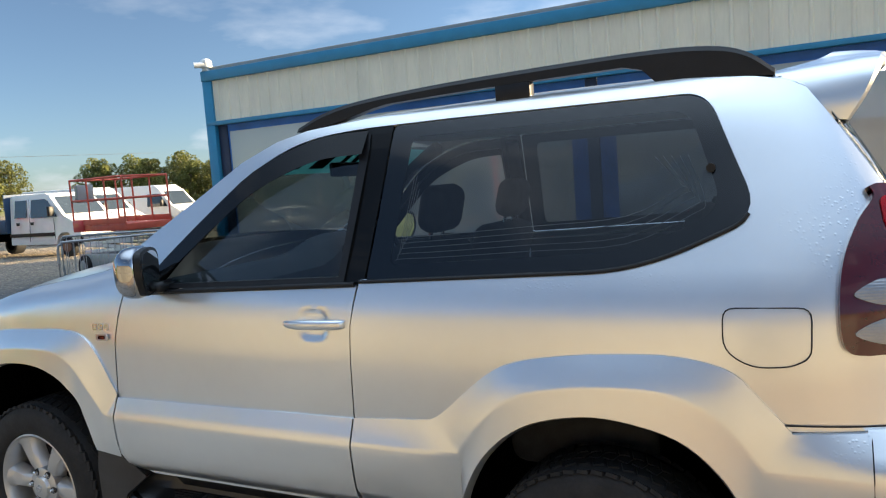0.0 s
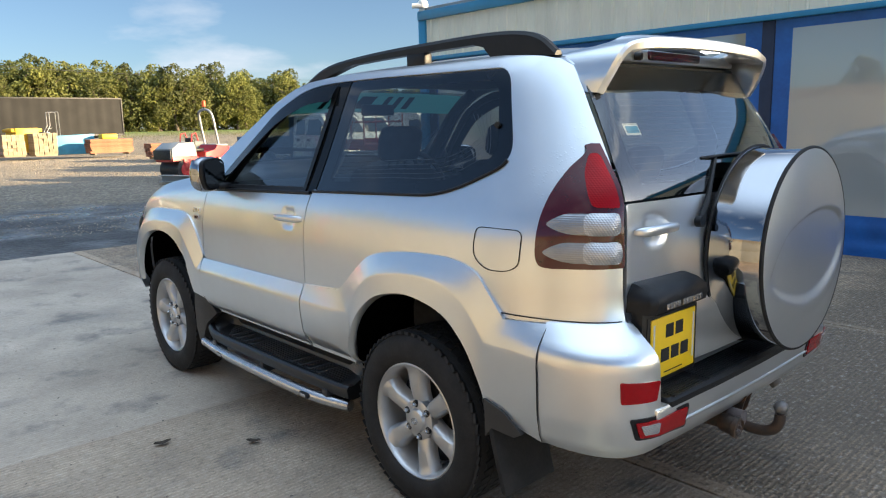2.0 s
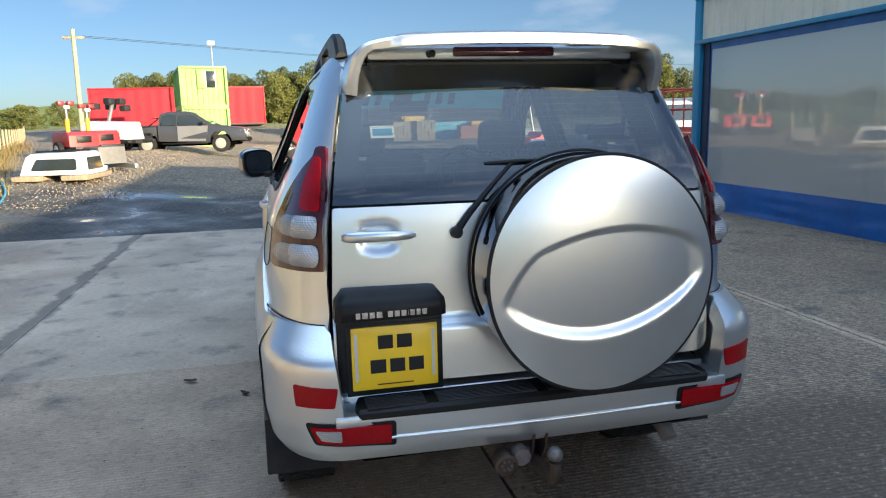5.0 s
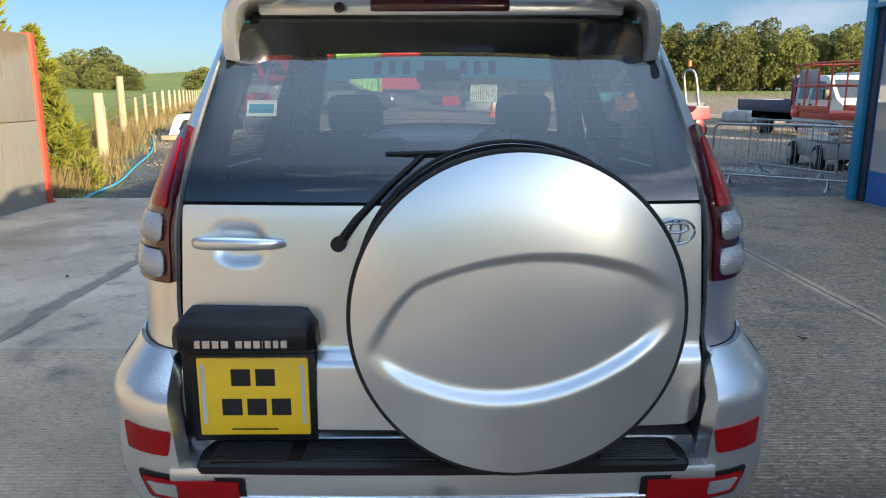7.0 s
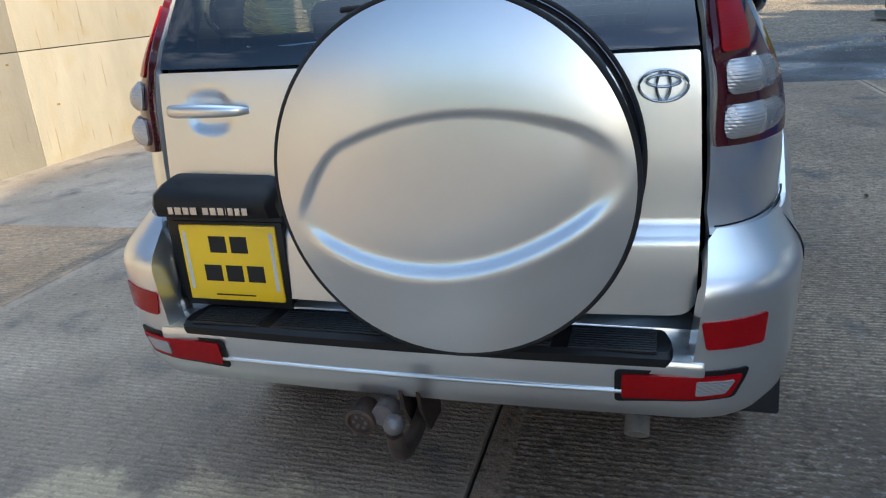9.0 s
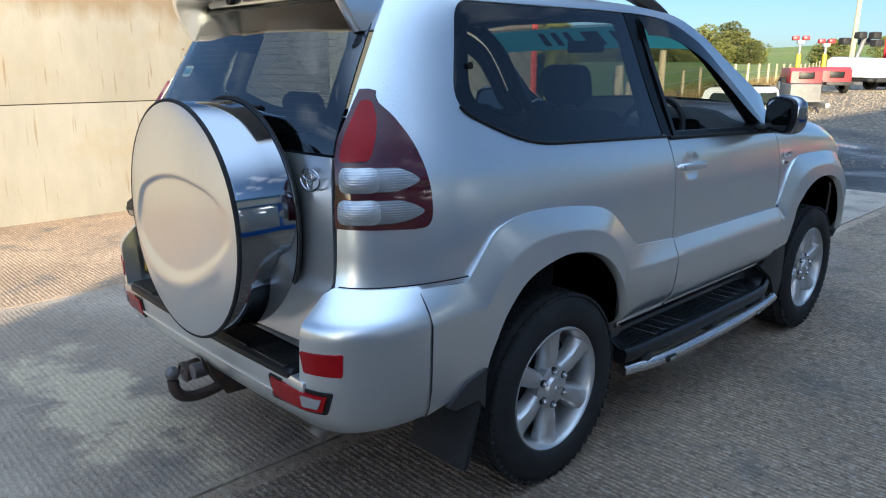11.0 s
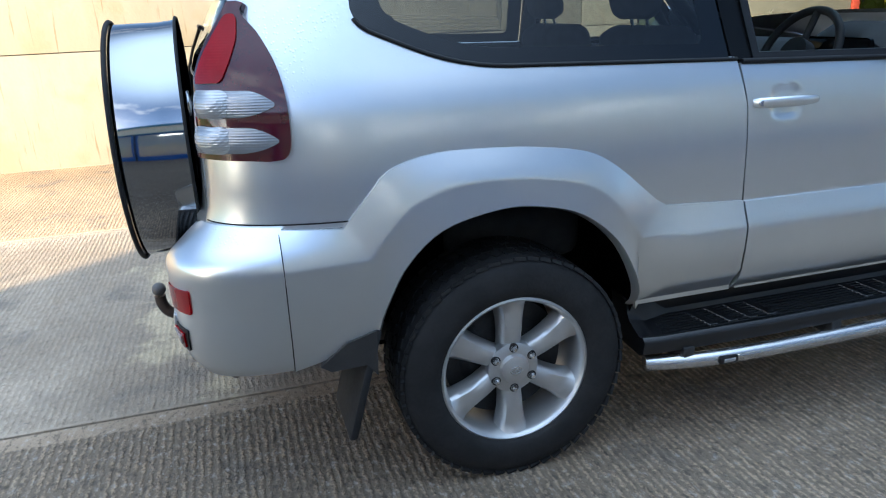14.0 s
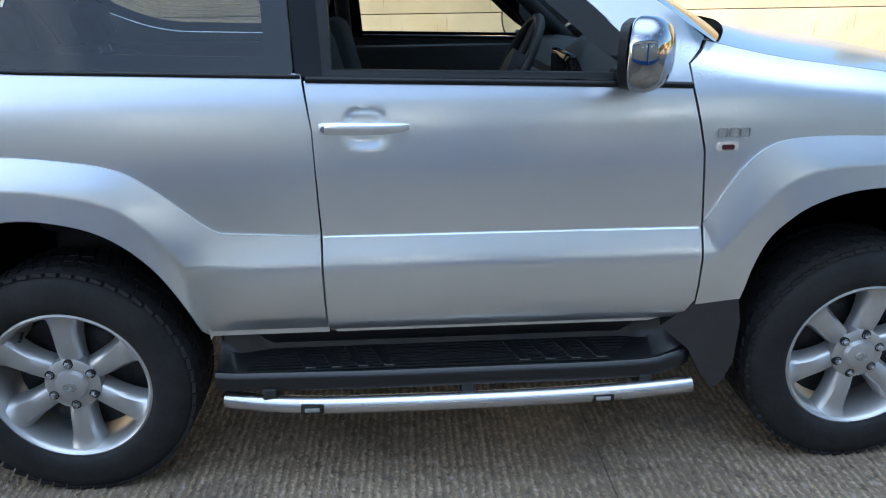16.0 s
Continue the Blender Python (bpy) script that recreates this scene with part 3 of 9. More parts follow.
    for line_y in (0.10, -2.80, 3.10):
        gap = n.new("ShaderNodeMath")
        gap.operation = "SUBTRACT"
        gap.inputs[1].default_value = line_y
        l.new(split.outputs["Y"], gap.inputs[0])
        away = n.new("ShaderNodeMath")
        away.operation = "ABSOLUTE"
        l.new(gap.outputs[0], away.inputs[0])
        clear = ranged(away.outputs[0], 0.055, 0.075)
        if margins is None:
            margins = clear
        else:
            both = n.new("ShaderNodeMath")
            both.operation = "MULTIPLY"
            l.new(margins, both.inputs[0])
            l.new(clear, both.inputs[1])
            margins = both.outputs[0]
    kept = n.new("ShaderNodeMix")
    kept.inputs[2].default_value = 0.33
    l.new(margins, kept.inputs[0])
    l.new(rough_top.outputs[0], kept.inputs[3])
    ridge = kept.outputs[0]
    base = mixc(ranged(ridge, 0.10, 0.55, grime, 0.0), base, (0.055 * tone, 0.045 * tone, 0.035 * tone))
    # pits where the skin has broken away between crests that traffic has polished pale
    pits = noise_node(36, 5, (1.0, 0.62, 1.0), 0.7)
    base = mixc(ranged(pits, 0.38, 0.47, grime, 0.0), base, (0.045 * tone, 0.038 * tone, 0.030 * tone))
    base = mixc(ranged(pits, 0.56, 0.66, 0.0, 0.55 * grime), base, (0.40 * tone, 0.38 * tone, 0.35 * tone))
    l.new(base, b.inputs["Base Color"])
    l.new(ranged(damp, 0, 1, 0.78, 0.34), b.inputs["Roughness"])
    fine = noise_node(70, 4)
    hb = n.new("ShaderNodeMath")
    hb.operation = "MULTIPLY_ADD"
    hb.inputs[1].default_value = 0.5 * ridges
    l.new(ridge, hb.inputs[0])
    l.new(ranged(fine, 0, 1, 0, 0.55), hb.inputs[2])
    bn = n.new("ShaderNodeBump")
    bn.inputs["Strength"].default_value, bn.inputs["Distance"].default_value = 1.0, 0.012
    l.new(hb.outputs[0], bn.inputs["Height"])
    l.new(bn.outputs["Normal"], b.inputs["Normal"])
    return m


RIDGED = concrete("tamped_concrete", 2.8, 1.56, 1.22, 0.56, 0.72, 0.9)
WORN = concrete("worn_concrete", 0.5, 1.50, 1.09, 0.55, 0.2)
TRODDEN = concrete("trodden_concrete", 1.4, 1.44, 1.14, 0.55, 0.32)
# paler, warmer copy of the concrete: sunlight painted onto the slabs by the wall
SUNLIT = concrete("sunlit_concrete", 1.9, 1.66, 1.32, 0.62, 0.45)
JOINT = mat("joint_filler", (0.035, 0.033, 0.03), 0.8, vary=0.4, scale=8)


def build_apron():
    apron = thing("pavement", "grey concrete yard slabs with damp stains and open joints", "pavement")
    apron["kind"] = "structure"
    part("bedding", boxes(((-8.2, -5.9, -0.14), (15.2, 6.6, -0.022))), JOINT, apron, "dark joint filler", None)
    xs, ys = [-8.15, -1.655, 4.6, 10.2, 15.1], [-5.85, -2.82, 0.06, 3.1, 6.5]
    for i in range(4):
        for j in range(4):
            bm = boxes(((xs[i] + 0.002, ys[j] + (0.003 if j == 1 else 0.008), -0.12), (xs[i + 1] - 0.002, ys[j + 1] - (0.003 if j == 0 else 0.008), 0.0), 0.002, None, 1))
            part("slab", bm, SUNLIT if j == 0 and i else TRODDEN if i == 1 and j == 1 else WORN if j < 2 and i < 2 else RIDGED, apron, smooth=None)
    LITTER = mat("dead_leaf", (0.05, 0.035, 0.022), 0.8, vary=0.4, scale=40)
    r = random.Random(8)
    for lx, ly in ((-1.35, -1.43), (-1.04, -1.09), (0.35, -2.2), (-2.6, 1.9), (-1.75, 2.35), (1.9, 1.35), (2.6, -0.9), (-3.4, -3.2), (2.2, 2.6), (3.1, 0.9)):
        leaf = thing("fallen_leaf", "small dark curled leaf on the concrete", "leaf", group="fallen leaves", at=(lx, ly, 0.001), rz=r.uniform(0, 360))
        k = r.uniform(0.022, 0.042)
        bm = bmesh.new()
        rows = [[bm.verts.new((k * u, k * 0.5 * v * math.sqrt(max(0.02, 1 - u * u)), 0.004 + 0.010 * abs(v) + 0.008 * abs(u))) for v in (-1, -0.4, 0.4, 1)] for u in (-1, -0.6, 0, 0.6, 1)]
        for A, B in zip(rows, rows[1:]):
            for q in range(3):
                bm.faces.new((A[q], A[q + 1], B[q + 1], B[q]))
        part("blade", bm, LITTER, leaf, "", 60)
    bm = boxes(((1.0, -5.15, 0.001), (1.55, -4.93, 0.012), 0.003))
    drain = thing("drain_grate", "rusty cast iron drain grate set in concrete", "drain", at=(-0.25, 0.0, 0))
    part("frame", bm, DARKSTEEL, drain)
    for k in range(7):
        part("slot", boxes(((1.06 + 0.065 * k, -5.11, 0.0125), (1.09 + 0.065 * k, -4.97, 0.0135))), GAP, drain, smooth=None)


def wall_material():
    m = mat("wall_concrete", (0.255, 0.245, 0.215), 0.85, vary=0.22, scale=0.9, bump=0.25, bump_scale=30, streak=(1, 1, 0.35))
    n, l = m.node_tree.nodes, m.node_tree.links
    b = n["Principled BSDF"]
    src = b.inputs["Base Color"].links[0].from_socket
    co = n["Texture Coordinate"]
    k = n.new("ShaderNodeMapping")
    k.inputs["Scale"].default_value = (2.2, 2.2, 0.3)
    l.new(co.outputs["Object"], k.inputs["Vector"])
    t = n.new("ShaderNodeTexNoise")
    t.inputs["Scale"].default_value, t.inputs["Detail"].default_value = 1.8, 8
    l.new(k.outputs["Vector"], t.inputs["Vector"])
    r = n.new("ShaderNodeMapRange")
    r.inputs[1].default_value, r.inputs[2].default_value, r.inputs[4].default_value = 0.55, 0.78, 0.6
    l.new(t.outputs["Fac"], r.inputs[0])
    x = n.new("ShaderNodeMixRGB")
    x.inputs[2].default_value = (0.215, 0.19, 0.15, 1)
    l.new(r.outputs[0], x.inputs[0])
    l.new(src, x.inputs[1])
    # brown weather stain along the top, dirt at the foot, and dark blotches
    sp = n.new("ShaderNodeSeparateXYZ")
    l.new(co.outputs["Object"], sp.inputs[0])

    def noisy(scale, stretch, detail=8):
        k2 = n.new("ShaderNodeMapping")
        k2.inputs["Scale"].default_value = stretch
        l.new(co.outputs["Object"], k2.inputs["Vector"])
        t2 = n.new("ShaderNodeTexNoise")
        t2.inputs["Scale"].default_value, t2.inputs["Detail"].default_value = scale, detail
        l.new(k2.outputs["Vector"], t2.inputs["Vector"])
        return t2.outputs["Fac"]

    def blend(fac, prev, colour):
        y = n.new("ShaderNodeMixRGB")
        y.inputs[2].default_value = (*colour, 1)
        l.new(fac, y.inputs[0])
        l.new(prev, y.inputs[1])
        return y.outputs["Color"]

    def ramp_of(v, a, c, hi):
        y = n.new("ShaderNodeMapRange")
        y.inputs[1].default_value, y.inputs[2].default_value, y.inputs[4].default_value = a, c, hi
        l.new(v, y.inputs[0])
        return y.outputs[0]

    edge = n.new("ShaderNodeMath")
    edge.operation = "MULTIPLY_ADD"
    edge.inputs[1].default_value = 0.55
    l.new(noisy(3.0, (1.6, 1.6, 0.25)), edge.inputs[0])
    l.new(sp.outputs["Z"], edge.inputs[2])
    col = blend(ramp_of(edge.outputs[0], 2.26, 2.44, 0.8), x.outputs["Color"], (0.15, 0.11, 0.065))
    col = blend(ramp_of(noisy(2.2, (1, 1, 1)), 0.56, 0.66, 0.6), col, (0.215, 0.19, 0.14))
    col = blend(ramp_of(noisy(5.0, (5.0, 5.0, 0.35), 4), 0.62, 0.70, 0.75), col, (0.14, 0.105, 0.065))
    l.new(col, b.inputs["Base Color"])
    return m


def build_wall():
    w = thing("wall_south", "cream precast concrete yard wall with rust streaks", "wall")
    w["kind"] = "structure"
    M = wall_material()
    x = -7.66
    for length in (4.1, 4.1, 4.1, 4.1, 4.1):
        for z0, z1 in ((-0.1, 1.168), (1.176, 2.34)):
            part("panel", boxes(((x, -5.86, z0), (x + length - 0.006, -5.60, z1), 0.008)), M, w)
        x += length
    part("joint_core", boxes(((-7.6, -5.83, -0.1), (x, -5.62, 2.30))), GAP, w, "dark joint", None)
    part("end_post", boxes(((-7.78, -5.88, -0.1), (-7.672, -5.57, 2.36), 0.008), ((-7.80, -5.90, -0.02), (-7.665, -5.55, 0.02), 0.004)), mat("red_steel", (0.50, 0.07, 0.04), 0.6, vary=0.3, scale=6, bump=0.1), w, "red painted steel end post")
    RUST = mat("rust_mark", (0.20, 0.12, 0.06), 0.9, vary=0.4, scale=20)
    rnd = random.Random(4)
    for k in range(14):
        px, pz = rnd.uniform(-7, 6), rnd.choice((0.55, 1.0, 1.72, 2.05)) + rnd.uniform(-0.08, 0.08)
        part("lifting_eye", boxes(((px, -5.606, pz), (px + rnd.uniform(0.02, 0.07), -5.594, pz + 0.02), 0.003)), RUST, w, "rusty lifting socket")


CREAM = mat("cream_cladding", (0.88, 0.81, 0.65), 0.55, vary=0.14, scale=1.5, streak=(3, 3, 0.5))
TRIM = mat("light_blue_trim", (0.03, 0.24, 0.42), 0.4, vary=0.15, scale=4)
BLUEPVC = mat("blue_pvc", (0.012, 0.125, 0.43), 0.36, vary=0.3, scale=3, bump=0.5, bump_scale=9)
PVC = glass("clear_pvc", (0.60, 0.61, 0.59), 4.6, 0.03, 0.42)
ROOFGREY = mat("roof_sheet", (0.30, 0.31, 0.32), 0.6, vary=0.2, scale=2)


def ribbed(lo, hi, y, z0, z1, pitch=0.2, depth=0.022, axis=0, sign=-1):
    """Profiled cladding along an axis: flat pans with narrow raised ribs, 12 mm thick."""
    bm = bmesh.new()
    pts, x = [], lo
    while x < hi:
        for dx, d in ((0.0, 0), (pitch * 0.72, 0), (pitch * 0.8, depth), (pitch * 0.92, depth)):
            if x + dx <= hi:
                pts.append((x + dx, d))
        x += pitch
    pts.append((hi, 0))
    rows = []
    for a, d in pts:
        o = y + sign * d
        p = [(a, o), (o, a)][axis]
        back = [(a, y - sign * 0.012), (y - sign * 0.012, a)][axis]
        rows.append([bm.verts.new((*p, z0)), bm.verts.new((*p, z1)), bm.verts.new((*back, z1)), bm.verts.new((*back, z0))])
    for A, B in zip(rows, rows[1:]):
        for k in range(4):
            bm.faces.new((A[k], A[(k + 1) % 4], B[(k + 1) % 4], B[k]))
    bm.faces.new(rows[0])
    bm.faces.new(rows[-1][::-1])
    return bm


def folded(x0, x1, y, z0, z1, deep, along):
    """Heavy sheeting that hangs in shallow creases, 5 mm thick."""
    nx, nz = max(3, int((x1 - x0) / 0.045)), max(5, int((z1 - z0) / 0.045))
    bm = bmesh.new()
    grids = []
    for back in (0.0, 0.005):
        g = []
        for i in range(nx + 1):
            x = x0 + (x1 - x0) * i / nx
            col = []
            for j in range(nz + 1):
                z = z0 + (z1 - z0) * j / nz
                u, v = (x * 0.7, z * 7.0) if along else (x * 9.0, z * 1.1)
                edge = min(1.0, 4.0 * min(i, nx - i) / nx, 4.0 * min(j, nz - j) / nz)
                d = deep * (noise.noise((u, v, 2.0)) + 0.5 * noise.noise((2.3 * u, 2.3 * v, 7.0))) * edge
                col.append(bm.verts.new((x, y + back + d, z)))
            g.append(col)
        for i in range(nx):
            for j in range(nz):
                bm.faces.new((g[i][j], g[i + 1][j], g[i + 1][j + 1], g[i][j + 1]))
        grids.append(g)
    return bm


def build_shed():
    s = thing("industrial_shed", "low cream metal-clad shed with blue trim and clear PVC curtain doors", "building")
    X0, X1, Y0, Y1 = -7.95, 13.3, 6.15, 21.0
    part("fascia", ribbed(X0 + 0.08, X1, Y0, 2.76, 3.42), CREAM, s, "cream profiled fascia cladding", None)
    part("gable_cladding", ribbed(Y0 + 0.1, Y1, X0, 0.0, 3.42, axis=1), CREAM, s, "cream profiled gable cladding", None)
    part("gable_cladding", ribbed(Y0 + 0.1, Y1, X1, 0.0, 3.42, axis=1, sign=1), CREAM, s, smooth=None)
    part("back_cladding", ribbed(X0, X1, Y1, 0.0, 3.42, pitch=0.4, sign=1), CREAM, s, smooth=None)
    part("eaves_trim", boxes(((X0 - 0.04, Y0 - 0.06, 3.40), (X1 + 0.04, Y0 + 0.10, 3.56), 0.012)), TRIM, s, "light blue eaves flashing")
    part("eaves_trim", boxes(((X0 - 0.05, Y0 + 0.102, 3.40), (X0 + 0.10, Y1, 3.56), 0.012)), TRIM, s)
    part("eaves_trim", boxes(((X1 - 0.10, Y0 + 0.102, 3.40), (X1 + 0.05, Y1, 3.56), 0.012)), TRIM, s)
    part("eaves_trim", boxes(((X0 - 0.05, Y1 - 0.10, 3.39), (X1 + 0.05, Y1 + 0.05, 3.561), 0.012)), TRIM, s)
    part("opening_trim", boxes(((X0 - 0.02, Y0 - 0.045, 2.695), (X1, Y0 + 0.05, 2.76), 0.006)), TRIM, s, "light blue flashing over the openings")
    part("corner_flashing", boxes(((X0 - 0.04, Y0 - 0.04, 0.0), (X0 + 0.14, Y0 + 0.20, 3.398), 0.008)), TRIM, s, "light blue corner flashing")
    part("roof", boxes(((X0 - 0.02, Y0 + 0.0, 3.562), (X1 + 0.02, Y1, 3.62), 0.01)), ROOFGREY, s)
    part("floor_slab", boxes(((X0 + 0.15, Y0 + 0.35, -0.05), (X1 - 0.1, Y1 - 0.1, 0.012))), mat("shed_floor", (0.17, 0.165, 0.16), 0.5, vary=0.4, scale=1.2), s, "", None)
    part("inner_wall", boxes(((X0 + 0.2, Y1 - 0.25, 0.0), (X1 - 0.2, Y1 - 0.15, 3.3)), ((X0 + 0.12, Y0 + 0.4, 0.0), (X0 + 0.2, Y1 - 0.3, 3.3))), mat("shed_lining", (0.62, 0.56, 0.50), 0.7, vary=0.2, scale=1.0), s, "", None)
    LAMP = bpy.data.materials.new("tube_light")
    LAMP.use_nodes = True
    pb = LAMP.node_tree.nodes["Principled BSDF"]
    pb.inputs["Emission Color"].default_value, pb.inputs["Emission Strength"].default_value = (1, 0.95, 0.84, 1), 7.0
    for lx in (-5.0, -1.2, 2.4):
        for ly in (8.6, 12.2):
            part("strip_light", boxes(((lx - 0.75, ly - 0.11, 2.94), (lx + 0.75, ly + 0.11, 3.0), 0.01)), LAMP, s, "lit fluorescent strip light")
    SEAM = mat("pvc_seam", (0.35, 0.36, 0.36), 0.35)
    posts = [(-7.80, -7.62), (-1.81, -1.66), (4.2, 4.36), (10.2, 10.36)]
    STEELPOST = mat("dark_blue_steel", (0.02, 0.028, 0.06), 0.5, vary=0.3, scale=6)
    for a, b in posts:
        part("door_post", boxes(((a, Y0 + 0.02, 0.0), (b, Y0 + 0.2, 2.695), 0.01)), STEELPOST, s, "dark steel door post")
    part("end_panel", boxes(((10.36, Y0, 0.0), (X1, Y0 + 0.12, 2.695), 0.01)), CREAM, s, "", None)
    for (_, a), (b, _) in zip(posts[:3], posts[1:]):
        xa, xb = a + 0.004, b - 0.004
        y = Y0 + 0.035
        lo, hi = 0.455, 2.585
        wl_, wr = xa + (0.03 if a < -7 else 0.20), xb - 0.20
        part("curtain_border", folded(xa, xb, y + 0.006, 0.0, lo, 0.022, True), BLUEPVC, s, "creased blue PVC curtain hem", 70)
        part("curtain_border", folded(xa, xb, y + 0.004, hi, 2.702, 0.004, True), BLUEPVC, s, "blue PVC curtain head", 70)
        part("curtain_border", folded(xa, wl_, y + 0.006, lo, hi, 0.014, False), BLUEPVC, s, "creased blue PVC curtain edge", 70)
        part("curtain_border", folded(wr, xb, y + 0.006, lo, hi, 0.014, False), BLUEPVC, s, "creased blue PVC curtain edge", 70)
        bm = bmesh.new()
        n = 60
        row = []
        for i in range(n + 1):
            x = wl_ + (wr - wl_) * i / n
            row.append([bm.verts.new((x, y + 0.006 + 0.006 * noise.noise((x * 0.7, z * 0.5, 3)), z)) for z in (lo, 0.8, 1.2, 1.6, 2.0, 2.3, hi)])
        for A, B in zip(row, row[1:]):
            for k in range(6):
                bm.faces.new((A[k], B[k], B[k + 1], A[k + 1]))
        part("clear_window", bm, PVC, s, "clear PVC curtain window", 80)
        for k in range(1, 5):
            xk = wl_ + (wr - wl_) * k / 5
            part("welded_seam", boxes(((xk - 0.012, y + 0.0135, lo), (xk + 0.012, y + 0.0155, hi))), SEAM, s, "", None)
    part("door_label", boxes(((-2.44, Y0 + 0.026, 0.215), (-2.2, Y0 + 0.033, 0.30), 0.002)), WHITEPAINT, s, "white maker's label")
    part("label_bar", boxes(((-2.41, Y0 + 0.0235, 0.245), (-2.24, Y0 + 0.0255, 0.27))), GAP, s, "", None)
    cctv = thing("security_camera", "white dome security camera on the shed's eaves corner", "camera", at=(X0 + 0.05, Y0 - 0.0, 3.56))
    part("bracket", boxes(((-0.06, -0.05, 0.002), (0.06, 0.05, 0.03), 0.006)), WHITEPAINT, cctv)
    bm = bmesh.new()
    lathe(bm, [(0, 0.20), (0.05, 0.195), (0.085, 0.165), (0.095, 0.12), (0.09, 0.06), (0.05, 0.031), (0, 0.031)], 24)
    part("dome", bm, WHITEPAINT, cctv)
    bm = bmesh.new()
    cyl(bm, (0.04, -0.03, 0.10), (-0.10, -0.16, 0.09), 0.045, seg=16)
    part("lens_barrel", bm, WHITEPAINT, cctv)


build_ground()
build_apron()
build_wall()
build_shed()


# ---- the silver three-door off-road car; its nose points to -x, its rear axle stands at x = 0 ----
CAR = thing("off_road_car", "silver three-door off-road car with a covered spare wheel on its tailgate", "car")
half = pchip([0.40, 0.52, 0.70, 0.83, 1.0, 1.12, 1.19, 1.25, 1.30, 1.40, 1.525, 1.765, 1.80, 1.84], [0.862, 0.872, 0.888, 0.897, 0.898, 0.890, 0.877, 0.857, 0.834, 0.790, 0.738, 0.640, 0.618, 0.565])
tail = pchip([0.45, 0.70, 0.885, 0.925, 1.10, 1.30, 1.45, 1.67, 1.82], [0.90, 0.885, 0.874, 0.850, 0.842, 0.828, 0.765, 0.645, 0.57])
turn_y = pchip([0.5, 1.1, 1.3, 1.67, 1.85], [0.235, 0.235, 0.195, 0.13, 0.115])
turn_x = pchip([0.5, 1.1, 1.3, 1.67, 1.85], [0.49, 0.49, 0.46, 0.36, 0.31])
gutter = pchip([-2.0, -1.90, -1.743, -1.50, -1.35, -1.20, -1.07, -0.80, -0.2, 0.24, 0.45, 0.62], [1.272, 1.34, 1.447, 1.598, 1.695, 1.76, 1.79, 1.812, 1.822, 1.818, 1.802, 1.775])
BEND = 0.58
wing_top = pchip([-3.08, -2.95, -2.70, -2.43, -2.15, -1.98, -1.90, -1.82], [0.995, 1.09, 1.185, 1.244, 1.283, 1.317, 1.338, 1.36])


def width(x, z):
    w = half(z)
    if x < -2.45:
        w -= 0.26 * (-2.45 - x) ** 2
    if x < -1.8 and z > 1.0:
        w -= 0.055 * max(0, min(1, (z - wing_top(x)) / 0.08 + 1)) ** 2 * min(1, (-1.8 - x) / 0.1)
    return w


def ledge(z):
    """How far the bumper and the flare ends draw in at a height: a sloping ledge above a crease."""
    return interp(z, [0.44, 0.48, 0.52, 0.60, 0.795, 0.815, 0.835, 0.90, 0.92], [0.075, 0.045, 0.02, 0.006, 0.0, 0.002, 0.010, 0.054, 0.072])


def lean(z):
    return interp(z, [0.795, 0.815, 0.835, 0.90, 0.918], [0.0, 0.03, 0.14, 0.80, 1.0])


def flank(side, extra=0.0):
    """The car's skin along one side and round its rear corner, by the length s along it and the height z."""
    def at(s, z):
        a, b, r = turn_x(z), turn_y(z), tail(z)
        x1 = r - a
        w = width(min(s, x1), z) + extra
        if s <= x1:
            return (s, side * w, z)
        yc = w - b
        th = (s - x1) / BEND * math.pi / 2
        if th <= math.pi / 2:
            return (x1 + (a + extra) * math.sin(th), side * (yc + b * math.cos(th)), z)
        y = yc - (s - x1 - BEND)
        return (r + extra + 0.03 * (1 - (y / yc) ** 2), side * y, z)
    return at


def dented(place, cu, cv, ru, rv, axis, sign, depth=0.016):
    """The same surface with a shallow bowl pressed into it."""
    def at(u, v):
        p = list(place(u, v))
        k = (abs(u - cu) / ru) ** 3.2 + (abs(v - cv) / rv) ** 3.2
        if k < 1.0:
            p[axis] -= sign * depth * smoothstep(0.0, 0.75, 1 - k)
        return p
    return at


def by_x(x, z):
    a = turn_x(z)
    x1 = tail(z) - a
    return (x if x <= x1 else x1 + BEND * math.asin(min(1, (x - x1) / a)) / (math.pi / 2), z)


def by_y(y, z):
    a, b = turn_x(z), turn_y(z)
    return (tail(z) - a + BEND * math.acos(min(1, max(0, (y - width(0, z) + b) / b))) / (math.pi / 2), z)


def rear_skin(extra=0.0):
    def at(y, z):
        a, b, r, w = turn_x(z), turn_y(z), tail(z), width(0, z)
        yc = w - b
        if abs(y) <= yc:
            return (r + extra + 0.03 * (1 - (y / yc) ** 2), y, z)
        k = min(1, (abs(y) - yc) / b)
        return (r - a + (a + extra) * math.sqrt(max(0, 1 - k * k)), y, z)
    return at


